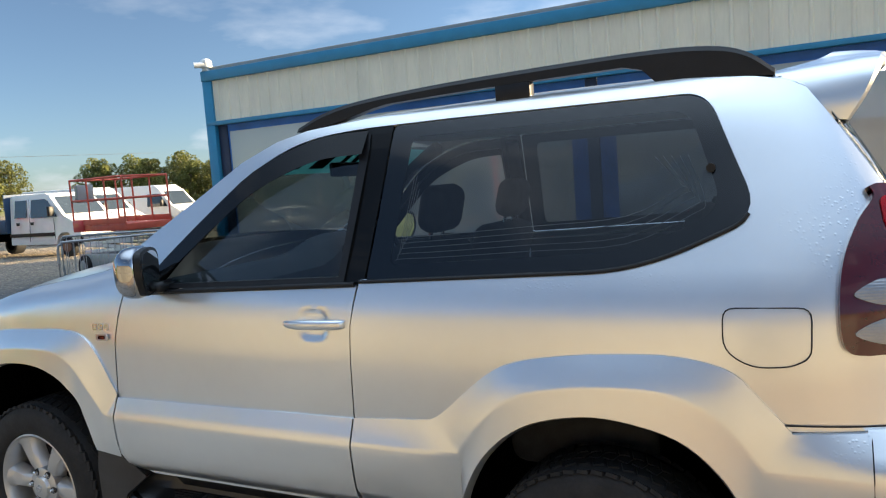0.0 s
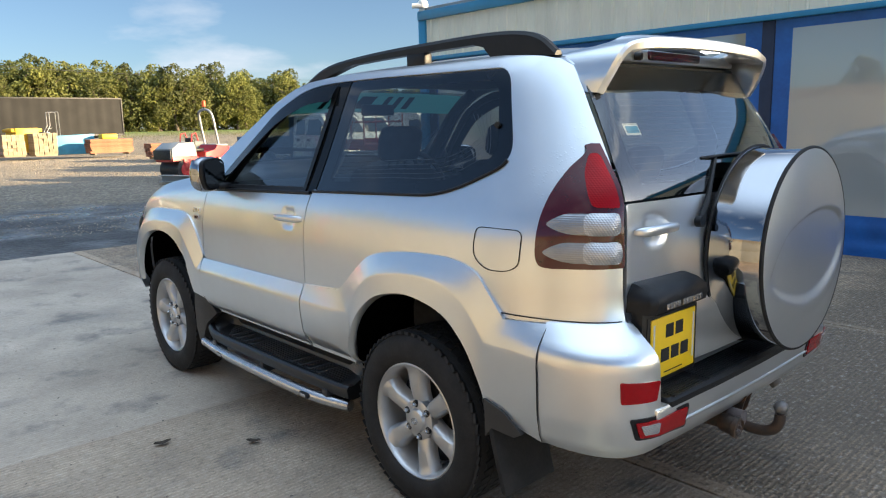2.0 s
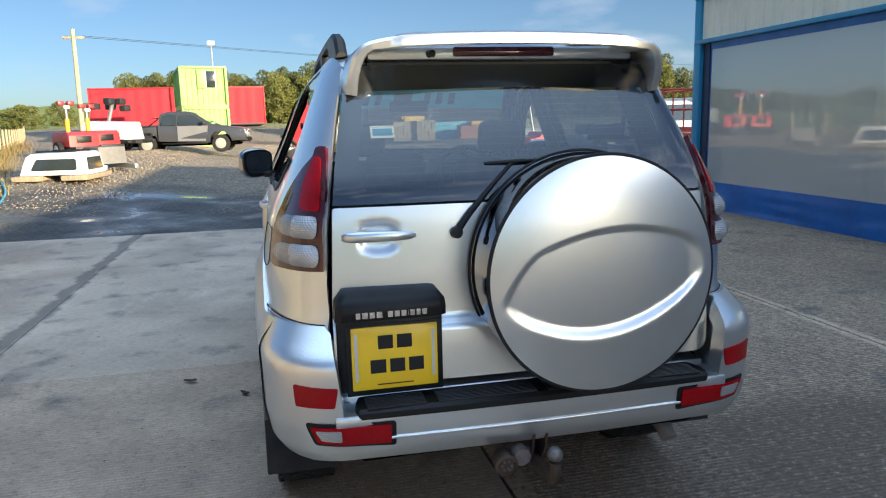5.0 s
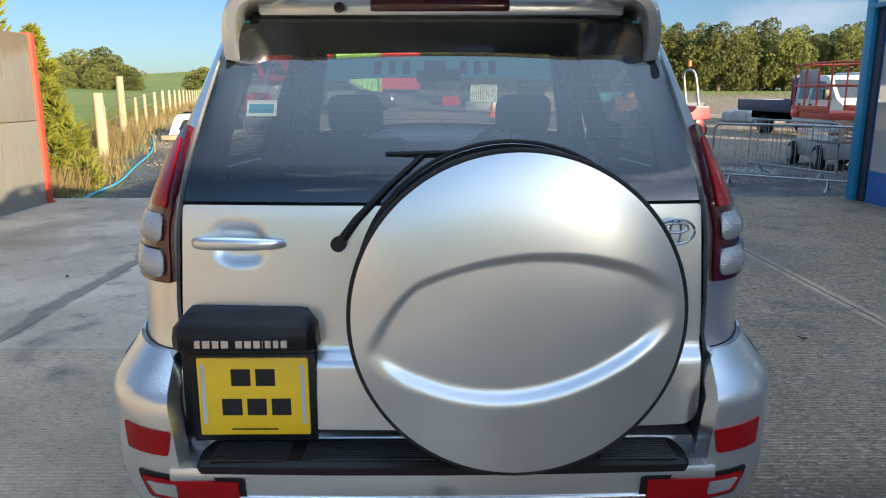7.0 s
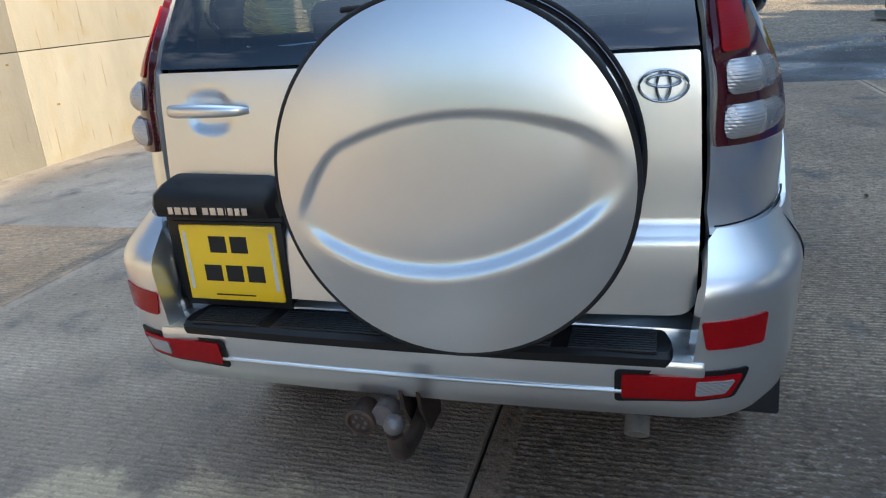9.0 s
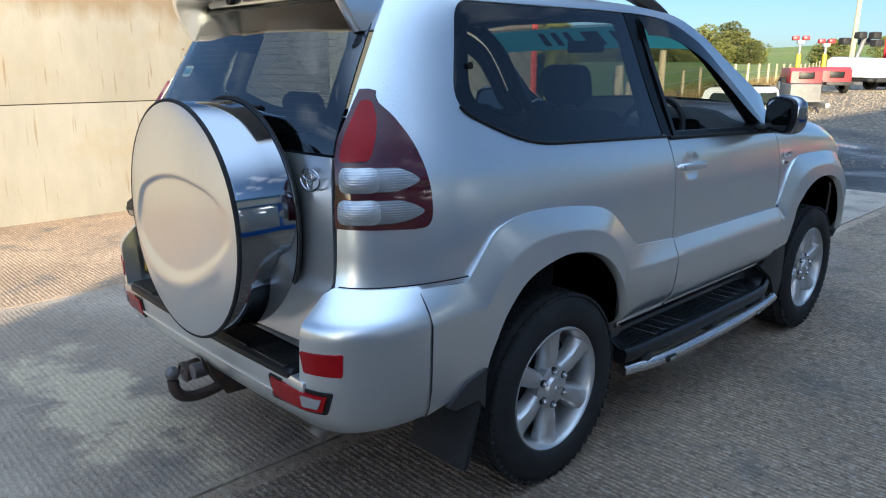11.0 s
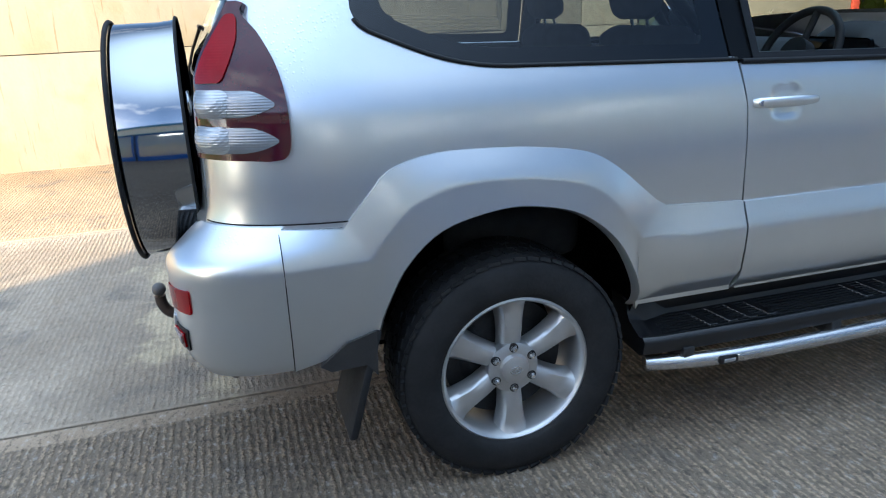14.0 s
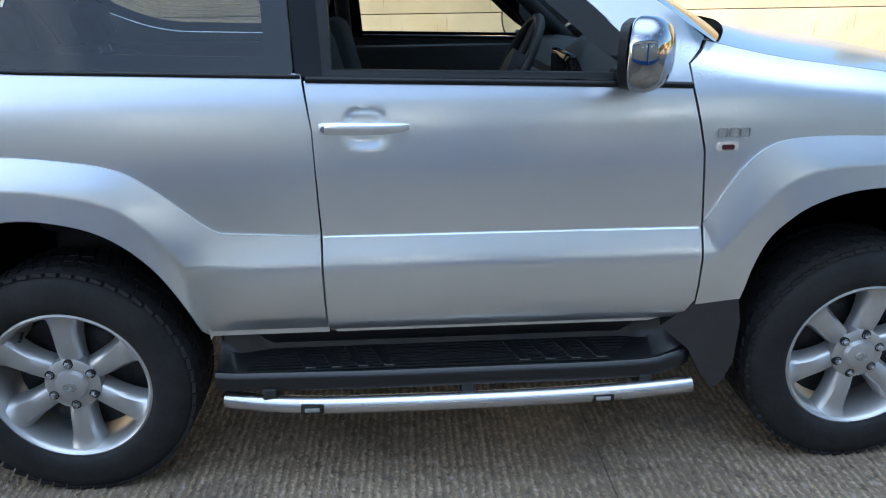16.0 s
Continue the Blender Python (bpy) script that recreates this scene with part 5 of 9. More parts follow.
        oval = rounded([(L0, zc + 0.036), (L0, zc - 0.036), (M, zc - 0.036), (M, zc + 0.036)], 0.034, 6)
        part("clear_lens", sheets([oval], bulged(L0, M, zc, 0.020, 0.034), 0.015, 0.012, 0.008), CLEARLENS, lamp, "clear ribbed lens", 50)

    # mirror
    bm = bmesh.new()
    c = Vector((-1.64, 0.980, 1.325)) if side > 0 else Vector((-1.625, -0.950, 1.325))
    mturn = Matrix.Rotation(radians(-30 * side), 3, "Z")
    bmesh.ops.create_uvsphere(bm, u_segments=28, v_segments=16, radius=1.0)
    for v in bm.verts:
        p = v.co.copy()
        p.x = math.copysign(abs(p.x) ** 0.8, p.x)
        p.y, p.z = math.copysign(abs(p.y) ** 0.62, p.y), math.copysign(abs(p.z) ** 0.7, p.z)
        x = p.x * 0.075 if p.x < 0 else p.x * 0.03
        v.co = c + mturn @ Vector((x - 0.005, p.y * 0.108 * side, p.z * 0.095))
    mir = part("door_mirror", bm, CHROME, dr, "chrome door mirror", 60)
    for nm, mm, k0, x0, x1 in (("mirror_bezel", DARKPLASTIC, 1.0, 0.012, 0.034), ("mirror_glass", MIRRORGLASS, 0.86, 0.035, 0.037)):
        o = rounded([(c.y + side * a * k0, c.z + b * k0) for a, b in ((-0.098, -0.075), (0.07, -0.088), (0.106, -0.02), (0.098, 0.075), (-0.02, 0.09), (-0.098, 0.07))], 0.035)
        bm = bmesh.new()
        A = [bm.verts.new(c + mturn @ (Vector((c.x + x0, y, z)) - c)) for y, z in o]
        B = [bm.verts.new(c + mturn @ (Vector((c.x + x1, y, z)) - c)) for y, z in o]
        bm.faces.new(A)
        bm.faces.new(B[::-1])
        for i in range(len(A)):
            j = (i + 1) % len(A)
            bm.faces.new((A[i], A[j], B[j], B[i]))
        part(nm, bm, mm, dr, "mirror glass" if x0 > 0.03 else "black mirror bezel", 40)
    bm = bmesh.new()
    box(bm, (c.x - 0.06, side * 0.85 - 0.06, 1.235), (c.x + 0.03, side * 0.85 + 0.06, 1.275), 0.015)
    part("mirror_arm", bm, DARKPLASTIC, dr, "black mirror arm", 60)

    # roof rail
    bm = bmesh.new()
    ysr = side * 0.575
    top = smooth_open([(-1.14, 0, 1.806), (-1.02, 0, 1.850), (-0.86, 0, 1.878), (-0.55, 0, 1.898), (-0.2, 0, 1.908), (0.12, 0, 1.912), (0.30, 0, 1.902), (0.40, 0, 1.875), (0.475, 0, 1.818)], 5)
    rows = []
    for p in top:
        zb = interp(p.x, [-1.15, -0.98, -0.80, -0.76, -0.5, -0.2, 0.10, 0.13, 0.16, 0.48], [1.79, 1.806, 1.846, 1.853, 1.862, 1.868, 1.872, 1.85, 1.81, 1.80])
        zb = min(zb, p.z - 0.006)
        w0, w1 = 0.016, 0.021
        rows.append([bm.verts.new((p.x, ysr + d, z)) for d, z in ((-w1, zb), (-w1, p.z - 0.014), (-w0 * 0.6, p.z), (w0 * 0.6, p.z), (w1, p.z - 0.014), (w1, zb))])
    for A, B in zip(rows, rows[1:]):
        for k in range(6):
            bm.faces.new((A[k], A[(k + 1) % 6], B[(k + 1) % 6], B[k]))
    bm.faces.new(rows[0])
    bm.faces.new(rows[-1][::-1])
    rl = part("roof_rail", bm, DARKPLASTIC, CAR, "black plastic roof rail", 35)
    part("rail_foot", boxes(((-0.345, ysr - 0.022, 1.81), (-0.225, ysr + 0.022, 1.868), 0.006)), DARKPLASTIC, rl, "black rail foot")

    # side step: moulded board with a raised border round a ribbed tread, and a bright tube below
    def step_edge(x):
        return interp(x, [-1.90, -1.86, -1.78, -1.6, -0.9, -0.5, -0.44], [0.890, 0.918, 0.936, 0.945, 0.945, 0.932, 0.922])
    bm = bmesh.new()
    rows = []
    for x in [-0.44, -0.455, -0.47, -0.50, -0.54] + [-0.6 - 0.1 * k for k in range(12)] + [-1.75, -1.79, -1.83, -1.86, -1.885, -1.90]:
        yo = step_edge(x)
        yi = interp(x, [-1.90, -1.80, -1.7, -0.6, -0.5], [0.845, 0.80, 0.775, 0.775, 0.80])
        d = 0.020 * smoothstep(-0.462, -0.50, x) * smoothstep(-1.885, -1.78, x)
        zt = 0.406 + 0.018 * smoothstep(-1.74, -1.90, x)
        w_ = max(0.012, min(0.028, 0.4 * (yo - yi)))
        prof = [(0.70, zt + 0.10), (yi - 0.012, zt + 0.095), (yi, zt + 0.080), (yi + 0.008, zt + 0.052), (yi + 0.022, zt + 0.030 - d * 0.5), (yo - w_ - 0.012, zt - d * 0.6), (yo - w_, zt - 0.002), (yo - w_ * 0.5, zt + 0.003), (yo - 0.004, zt - 0.005), (yo, zt - 0.014), (yo - 0.007, zt - 0.054), (yo - 0.03, zt - 0.066), (0.72, zt - 0.055)]
        rows.append([bm.verts.new((x, side * y, z)) for y, z in prof])
    for A, B in zip(rows, rows[1:]):
        for k in range(len(A) - 1):
            bm.faces.new((A[k], A[k + 1], B[k + 1], B[k]))
    bm.faces.new(rows[0])
    bm.faces.new(rows[-1][::-1])
    st = part("side_step", bm, STEPBLACK, CAR, "black moulded side step", 38)
    for k in range(8):
        y0 = 0.803 + 0.0130 * k
        rise = 0.25 * (0.90 - y0)
        part("tread_rib", boxes(((-1.74 + 0.014 * k, min(side * y0, side * (y0 + 0.006)), 0.385), (-0.53, max(side * y0, side * (y0 + 0.006)), 0.402 + rise), 0.002)), DARKPLASTIC, st, "", None)
    for x in (-1.60, -1.52, -1.44, -1.36, -0.94, -0.86, -0.78, -0.70):
        bm = boxes(((-0.017, min(side * 0.800, side * 0.895), 0.385), (0.017, max(side * 0.800, side * 0.895), 0.4045), 0.004))
        for v in bm.verts:
            v.co.x += -side * (v.co.y - side * 0.85) * 0.55 + x
            v.co.z += 0.25 * (0.90 - abs(v.co.y))
        part("tread_bar", bm, STEPBLACK, st, "", None)
    bm = bmesh.new()
    tube(bm, smooth_open([(-0.462, side * 0.890, 0.306), (-0.60, side * 0.925, 0.306), (-0.75, side * 0.945, 0.307), (-1.0, side * 0.955, 0.309), (-1.35, side * 0.957, 0.311), (-1.62, side * 0.95, 0.313), (-1.78, side * 0.938, 0.315), (-1.895, side * 0.926, 0.317)], 4), 0.027, 16)
    tb = part("step_tube", bm, STEEL, CAR, "polished steel step tube", 60)
    for x in (-0.73, -1.61):
        part("step_lamp", boxes(((x - 0.035, side * 0.965 - 0.014, 0.296), (x + 0.035, side * 0.965 + 0.014, 0.322), 0.006)), DARKPLASTIC, tb, "small step lamp")
        part("step_lamp_lens", boxes(((x - 0.022, side * 0.978 - 0.003, 0.302), (x + 0.022, side * 0.978 + 0.003, 0.316), 0.002)), CLEARLENS, tb, "clear step lamp lens")
    for x in (-0.6, -1.2, -1.75):
        part("step_bracket", boxes(((x - 0.02, min(side * 0.6, side * 0.94), 0.30), (x + 0.02, max(side * 0.6, side * 0.94), 0.36), 0.004)), DARKSTEEL, st, "")
    # mud flaps
    bm = boxes(((0.40, min(side * 0.66, side * 0.935), 0.26), (0.425, max(side * 0.66, side * 0.935), 0.60), 0.008))
    for v in bm.verts:
        v.co.x += 0.10 * max(0, (0.5 - v.co.z)) / 0.25 + 0.02
    part("mud_flap", bm, RUBBER, CAR, "black rubber mud flap", 40)
    mount = [(0.435, 0.60), (0.52, 0.575), (0.60, 0.51), (0.57, 0.492), (0.47, 0.50), (0.44, 0.46)]
    part("flap_mount", sheets([mount], lambda u, z, side=side: (u, side * (0.936 - 0.12 * max(0, u - 0.5)), z), rim=0.03), CLADGREY, CAR, "black mud flap mount", 40)
    flap2 = [(-1.893, 0.595), (-2.02, 0.60), (-2.035, 0.52), (-2.03, 0.38), (-2.00, 0.31), (-1.972, 0.292), (-1.935, 0.335), (-1.885, 0.43), (-1.80, 0.50), (-1.83, 0.53)]
    part("front_mud_flap", sheets([flap2], lambda s, z, side=side: (s, side * (0.915 - 0.8 * max(0, s + 1.90) ** 1.0 * 0.4), z), rim=0.05), CLADGREY, CAR, "dark grey front mud flap", 40)
    # sill and wheel housings
    part("sill", boxes(((-1.90, min(side * 0.70, side * 0.79), 0.42), (-0.46, max(side * 0.70, side * 0.79), 0.53), 0.015), ((-1.90, min(side * 0.70, side * 0.85), 0.506), (-0.46, max(side * 0.70, side * 0.85), 0.54), 0.01)), STEPBLACK, CAR, "black sill")
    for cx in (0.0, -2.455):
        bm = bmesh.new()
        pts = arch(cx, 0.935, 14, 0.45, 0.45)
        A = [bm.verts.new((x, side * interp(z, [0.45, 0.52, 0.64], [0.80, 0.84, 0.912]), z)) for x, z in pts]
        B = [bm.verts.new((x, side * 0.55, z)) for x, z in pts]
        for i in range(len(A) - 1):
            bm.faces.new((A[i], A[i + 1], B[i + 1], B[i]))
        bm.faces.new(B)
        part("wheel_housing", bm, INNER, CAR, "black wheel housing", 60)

# roof, windscreen, bonnet
def loft(rows):
    bm = bmesh.new()
    V = [[bm.verts.new(p) for p in row] for row in rows]
    for A, B in zip(V, V[1:]):
        for k in range(len(A) - 1):
            bm.faces.new((A[k], A[k + 1], B[k + 1], B[k]))
    return bm


def across(x, z, w, crown, bow=0.0, n=16, power=2.4):
    return [(x - bow * (1 - (2 * j / n - 1) ** 2), w * (2 * j / n - 1), z + crown * (1 - abs(2 * j / n - 1) ** power)) for j in range(n + 1)]


rows = []
for x in (-1.20, -1.12, -1.07, -0.95, -0.8, -0.5, -0.2, 0.1, 0.24, 0.34, 0.45, 0.53, 0.60, 0.64):
    z = gutter(x) if x < 0.6 else interp(x, [0.60, 0.64], [1.776, 1.763])
    xe, ye, z = flank(1)(x, z)
    rows.append(across(xe, z - 0.001, ye + 0.001, interp(x, [-1.2, -0.8, 0.3, 0.64], [0.045, 0.05, 0.05, 0.052]), interp(x, [-1.2, -0.6, 0.3, 0.64], [0.12, 0.0, -0.015, -0.05])))
part("roof", loft(rows), PAINT, CAR, "silver roof", 40)
rows = []
for x, z in ((-1.905, 1.336), (-1.743, 1.445), (-1.50, 1.596), (-1.35, 1.694), (-1.22, 1.752)):
    rows.append(across(x, z, half(z) - 0.012, 0.02, interp(x, [-1.95, -1.2], [0.22, 0.12])))
part("windscreen", loft(rows), CARGLASS, CAR, "clear windscreen", 60)
rows = []
for x, z, w in [(x, wing_top(x) - 0.003, width(x, wing_top(x)) - 0.004) for x in (-1.93, -1.98, -2.06, -2.15, -2.29, -2.43, -2.57, -2.70, -2.83, -2.95, -3.08)]:
    rows.append(across(x, z, w, 0.045, interp(x, [-3.1, -1.9], [0.14, 0.22]), 24))
part("bonnet", loft(rows), PAINT, CAR, "silver bonnet with water drops", 40)
for sd in (-1, 1):
    bm = bmesh.new()
    tube(bm, [Vector((r_[0][0], sd * abs(r_[0][1]), r_[0][2] + 0.002)) for r_ in rows], 0.0022, 6)
    tube(bm, [Vector(flank(sd, 0.0005)(-1.824 - 0.068 * k / 3, 1.284 + 0.054 * k / 3)) for k in range(4)], 0.0018, 6)
    part("wing_seam", bm, GAP, CAR, "dark seam round the wing top", 60)
rows = []
for z, o in ((1.0, 0.0), (0.93, 0.06), (0.80, 0.10), (0.66, 0.13), (0.52, 0.12), (0.44, 0.06)):
    rows.append([(-3.06 - o - 0.17 * (1 - (2 * j / 16 - 1) ** 2), (0.80 + 0.2 * o) * (2 * j / 16 - 1), z) for j in range(17)])
part("front_bumper", loft(rows), PAINT, CAR, "silver front bumper", 40)
part("grille", boxes(((-3.30, -0.45, 0.82), (-3.22, 0.45, 1.0), 0.03)), CHROME, CAR, "chrome grille")
for sd in (-1, 1):
    part("headlamp", sheets([rounded([(-2.90, 1.06), (-3.06, 0.99), (-3.09, 0.86), (-2.98, 0.88)], 0.02)], flank(sd, 0.008), 0.05, 0.05, 0.02), CLEARLENS, CAR, "clear headlamp", 50)

# tailgate, rear glass, border
gate = rounded([(-0.687, 0.712), (0.677, 0.712), (0.680, 1.0), (0.664, 1.296), (-0.664, 1.296), (-0.680, 1.0)], [0.05, 0.05, 0, 0.01, 0.01, 0])
gate_ob = part("tailgate", sheets([gate], dented(rear_skin(), -0.52, 1.198, 0.070, 0.056, 0, 1, 0.010), 0.0125, 0.0125, 0.02), PAINT, CAR, "silver side-hinged tailgate", 35)
rg = [(-0.662, 1.304), (0.662, 1.304), (0.642, 1.44), (0.60, 1.64), (0.575, 1.76), (-0.575, 1.76), (-0.60, 1.64), (-0.642, 1.44)]
part("rear_glass", sheets([rg], rear_skin(-0.004), 0.06, 0.05, 0.005), REARGLASS, gate_ob, "smoked rear window", 60)
ro = [(-0.662, 1.304), (0.0, 1.304), (0.662, 1.304), (0.642, 1.44), (0.60, 1.64), (0.575, 1.76), (0.0, 1.76), (-0.575, 1.76), (-0.60, 1.64), (-0.642, 1.44)]
ri = [(-0.55, 1.352), (0.0, 1.345), (0.55, 1.352), (0.565, 1.43), (0.535, 1.62), (0.515, 1.672), (0.0, 1.68), (-0.515, 1.672), (-0.535, 1.62), (-0.565, 1.43)]
bm = bmesh.new()
A = [bm.verts.new(rear_skin(-0.009)(*p)) for p in ro]
B = [bm.verts.new(rear_skin(-0.009)(*p)) for p in ri]
for i in range(len(A)):
    j = (i + 1) % len(A)
    bm.faces.new((A[i], A[j], B[j], B[i]))
bmesh.ops.subdivide_edges(bm, edges=bm.edges[:], cuts=3, use_grid_fill=True)
for v in bm.verts:
    v.co.x = rear_skin(-0.009)(v.co.y, v.co.z)[0]
part("rear_glass_border", bm, BLACKGLASS, gate_ob, "black rear glass border", 60)

HEATER = mat("heater_print", (0.10, 0.06, 0.04), 0.5)
for k in range(13):
    z = 1.375 + 0.022 * k
    w_ = interp(z, [1.36, 1.43, 1.62, 1.66], [0.53, 0.55, 0.52, 0.51])
    bm = bmesh.new()
    tube(bm, [Vector(rear_skin(-0.0075)(-w_ + w_ * 2 * j / 10, z)) for j in range(11)], 0.0005, 4)
    part("heater_line", bm, HEATER, gate_ob, "fine printed heater line", None)
stick = part("window_sticker", sheets([[(-0.515, 1.515), (-0.435, 1.515), (-0.435, 1.555), (-0.515, 1.555)]], rear_skin(-0.012), 0.05, 0.05, 0.001), WHITEPAINT, gate_ob, "small white window sticker", None)
part("sticker_bar", sheets([[(-0.508, 1.523), (-0.442, 1.523), (-0.442, 1.546), (-0.508, 1.546)]], rear_skin(-0.0095), 0.05, 0.05, 0.001), TRIM, stick, "blue bar", None)

# rear spoiler: plates at the sides, a wing that stands clear in the middle
LE = [(0.50, 0.597, 1.672), (0.485, 0.588, 1.74), (0.475, 0.56, 1.793), (0.47, 0.52, 1.812), (0.47, 0.46, 1.822), (0.58, 0.42, 1.845), (0.625, 0.38, 1.866), (0.63, 0.2, 1.872), (0.63, 0.0, 1.874)]
TE = [(0.652, 0.582, 1.662), (0.690, 0.578, 1.72), (0.722, 0.560, 1.785), (0.738, 0.525, 1.822), (0.745, 0.47, 1.838), (0.752, 0.42, 1.844), (0.757, 0.38, 1.847), (0.765, 0.2, 1.853), (0.768, 0.0, 1.855)]
LE, TE = ([tuple(p) for p in smooth_open([*a, *[(x, -y, z) for x, y, z in a[-2::-1]]], 4)] for a in (LE, TE))
bm = bmesh.new()
R_ = []
for (x0, y0, z0), (x1, y1, z1) in zip(LE, TE):
    turn_ = smoothstep(0.40, 0.595, abs(y0))
    up = Vector((0, math.copysign(math.sin(turn_ * 1.4), y0), math.cos(turn_ * 1.4)))
    a, b = Vector((x0, y0, z0)), Vector((x1, y1, z1))
    ring = []
    for f, h in ((0.0, 0.0), (0.35, 0.004), (0.8, 0.004), (0.96, 0.0), (1.0, -0.012), (0.985, -0.034), (0.9, -0.040), (0.55, -0.030), (0.0, -0.02)):
        ring.append(bm.verts.new(a + (b - a) * f + up * h))
    R_.append(ring)
for A, B in zip(R_, R_[1:]):
    for k in range(len(A)):
        q = (k + 1) % len(A)
        bm.faces.new((A[k], A[q], B[q], B[k]))
bm.faces.new(R_[0])
bm.faces.new(R_[-1][::-1])
sp = part("rear_spoiler", bm, PAINT, CAR, "silver rear roof spoiler", 40)
part("spoiler_bridge", boxes(((0.50, -0.50, 1.778), (0.60, 0.50, 1.826), 0.012)), PAINT, sp, "silver panel behind the wing")
part("high_brake_lamp", boxes(((0.58, -0.195, 1.790), (0.612, 0.185, 1.824), 0.008)), DARKRED, sp, "dark red high brake lamp")
bm = bmesh.new()
cyl(bm, (0.60, -0.28, 1.80), (0.625, -0.275, 1.798), 0.014, seg=14)
part("washer_nozzle", bm, DARKPLASTIC, sp, "black washer nozzle")
part("spoiler_underside", boxes(((0.56, -0.50, 1.695), (0.60, 0.50, 1.774), 0.01)), BLACKGLASS, sp, "black panel under the spoiler")

# rear bumper
def bumper_skin(extra=0.0):
    prof = ledge
    def at(s, z):
        o = extra - prof(z)
        x0, y0, a, b = 0.60, 0.615, 0.385, 0.312
        # above the crease the skin leans in until it meets the body
        f = lean(z)
        if f > 0 and abs(s) > 0.615:
            o = extra - prof(0.795)
        sg = 1 if s >= 0 else -1
        u = abs(s)
        if u <= y0:
            return (x0 + a + o + 0.015 * (1 - (u / y0) ** 2), sg * u, z)
        L = 0.52
        t = (u - y0) / L
        if t <= 1:
            th = t * math.pi / 2
            p = (x0 + (a + o) * math.cos(th) ** (2 / 2.5), sg * (y0 + (b + o) * math.sin(th) ** (2 / 2.5)), z)
        else:
            p = (x0 - (t - 1) * L, sg * (y0 + b + o), z)
        if f <= 0:
            return p
        if t <= 1:
            ph = th * 60 / 90
            q = (0.384 + 0.496 * math.cos(ph), sg * (0.662 + 0.241 * math.sin(ph)), z)
        else:
            q = (p[0], sg * flank(1, 0.006)(*by_x(p[0], z))[1], z)
        return tuple(u_ + (v_ - u_) * f for u_, v_ in zip(p, q))
    return at


bs = bumper_skin()
END = 1.1
bl = [(-END, 0.50), (-0.8, 0.475), (0.8, 0.475), (END, 0.50), (END, 0.644), (-END, 0.644)]
bumper = part("rear_bumper", sheets([bl, [(0.655, 0.644), (END, 0.644), (END, 0.912), (0.72, 0.918), (0.68, 0.90), (0.665, 0.76)], [(-END, 0.644), (-0.655, 0.644), (-0.665, 0.76), (-0.68, 0.90), (-0.72, 0.918), (-END, 0.912)]], bs, 0.04, 0.02, 0.06), PAINT, CAR, "silver rear bumper with scuffs", 35)
pad = rounded([(0.875, -0.615), (0.935, -0.632), (0.985, -0.628), (0.996, -0.3), (1.0, 0.0), (0.996, 0.3), (0.985, 0.628), (0.935, 0.632), (0.875, 0.615)], 0.015)
bm = bmesh.new()
foot_, rim_, top_ = ([bm.verts.new((x - d, y * (1 - 0.5 * d), z)) for x, y in pad] for d, z in ((0.0, 0.630), (0.0, 0.650), (0.012, 0.662)))
for A, B in ((foot_, rim_), (rim_, top_)):
    for i in range(len(A)):
        j = (i + 1) % len(A)
        bm.faces.new((A[i], A[j], B[j], B[i]))
bm.faces.new(top_)
part("bumper_step", bm, DARKPLASTIC, bumper, "black ribbed step pad", 30)
# painted ledge on which the pad lies, with a low kerb behind it
part("bumper_ledge", boxes(((0.76, -0.70, 0.60), (0.985, 0.70, 0.645), 0.012), ((0.76, -0.68, 0.63), (0.862, 0.68, 0.668), 0.008)), PAINT, bumper, "silver bumper ledge")
for k in range(9):
    for y0, y1 in ((-0.595, -0.40), (-0.36, -0.02), (0.02, 0.36), (0.40, 0.595)):
        part("step_rib", boxes(((0.882 + 0.0118 * k, y0, 0.660), (0.888 + 0.0118 * k, y1, 0.667), 0.0015)), STEPBLACK, bumper, "", None)
for sd in (-1, 1):
    cheek = []
    for z in (0.62, 0.69, 0.74, 0.79, 0.84, 0.88, 0.912):
        a, b = Vector((0.80, sd * 0.694, z)), Vector(bumper_skin(-0.006)(sd * interp(z, [0.76, 0.90], [0.668, 0.684]), z))
        cheek.append([tuple(a.lerp(b, k / 3) + Vector((-0.010, 0, 0)) * math.sin(math.pi * k / 3)) for k in range(4)])
    part("corner_cheek", loft(cheek), PAINT, bumper, "silver inner face of the bumper corner", 60)
bm = bmesh.new()
tube(bm, [bumper_skin(0.0)(s * 0.05, 0.558) for s in range(-11, 12)], 0.007, 8)
part("bumper_crease", bm, PAINT, bumper, "raised bumper crease", 60)
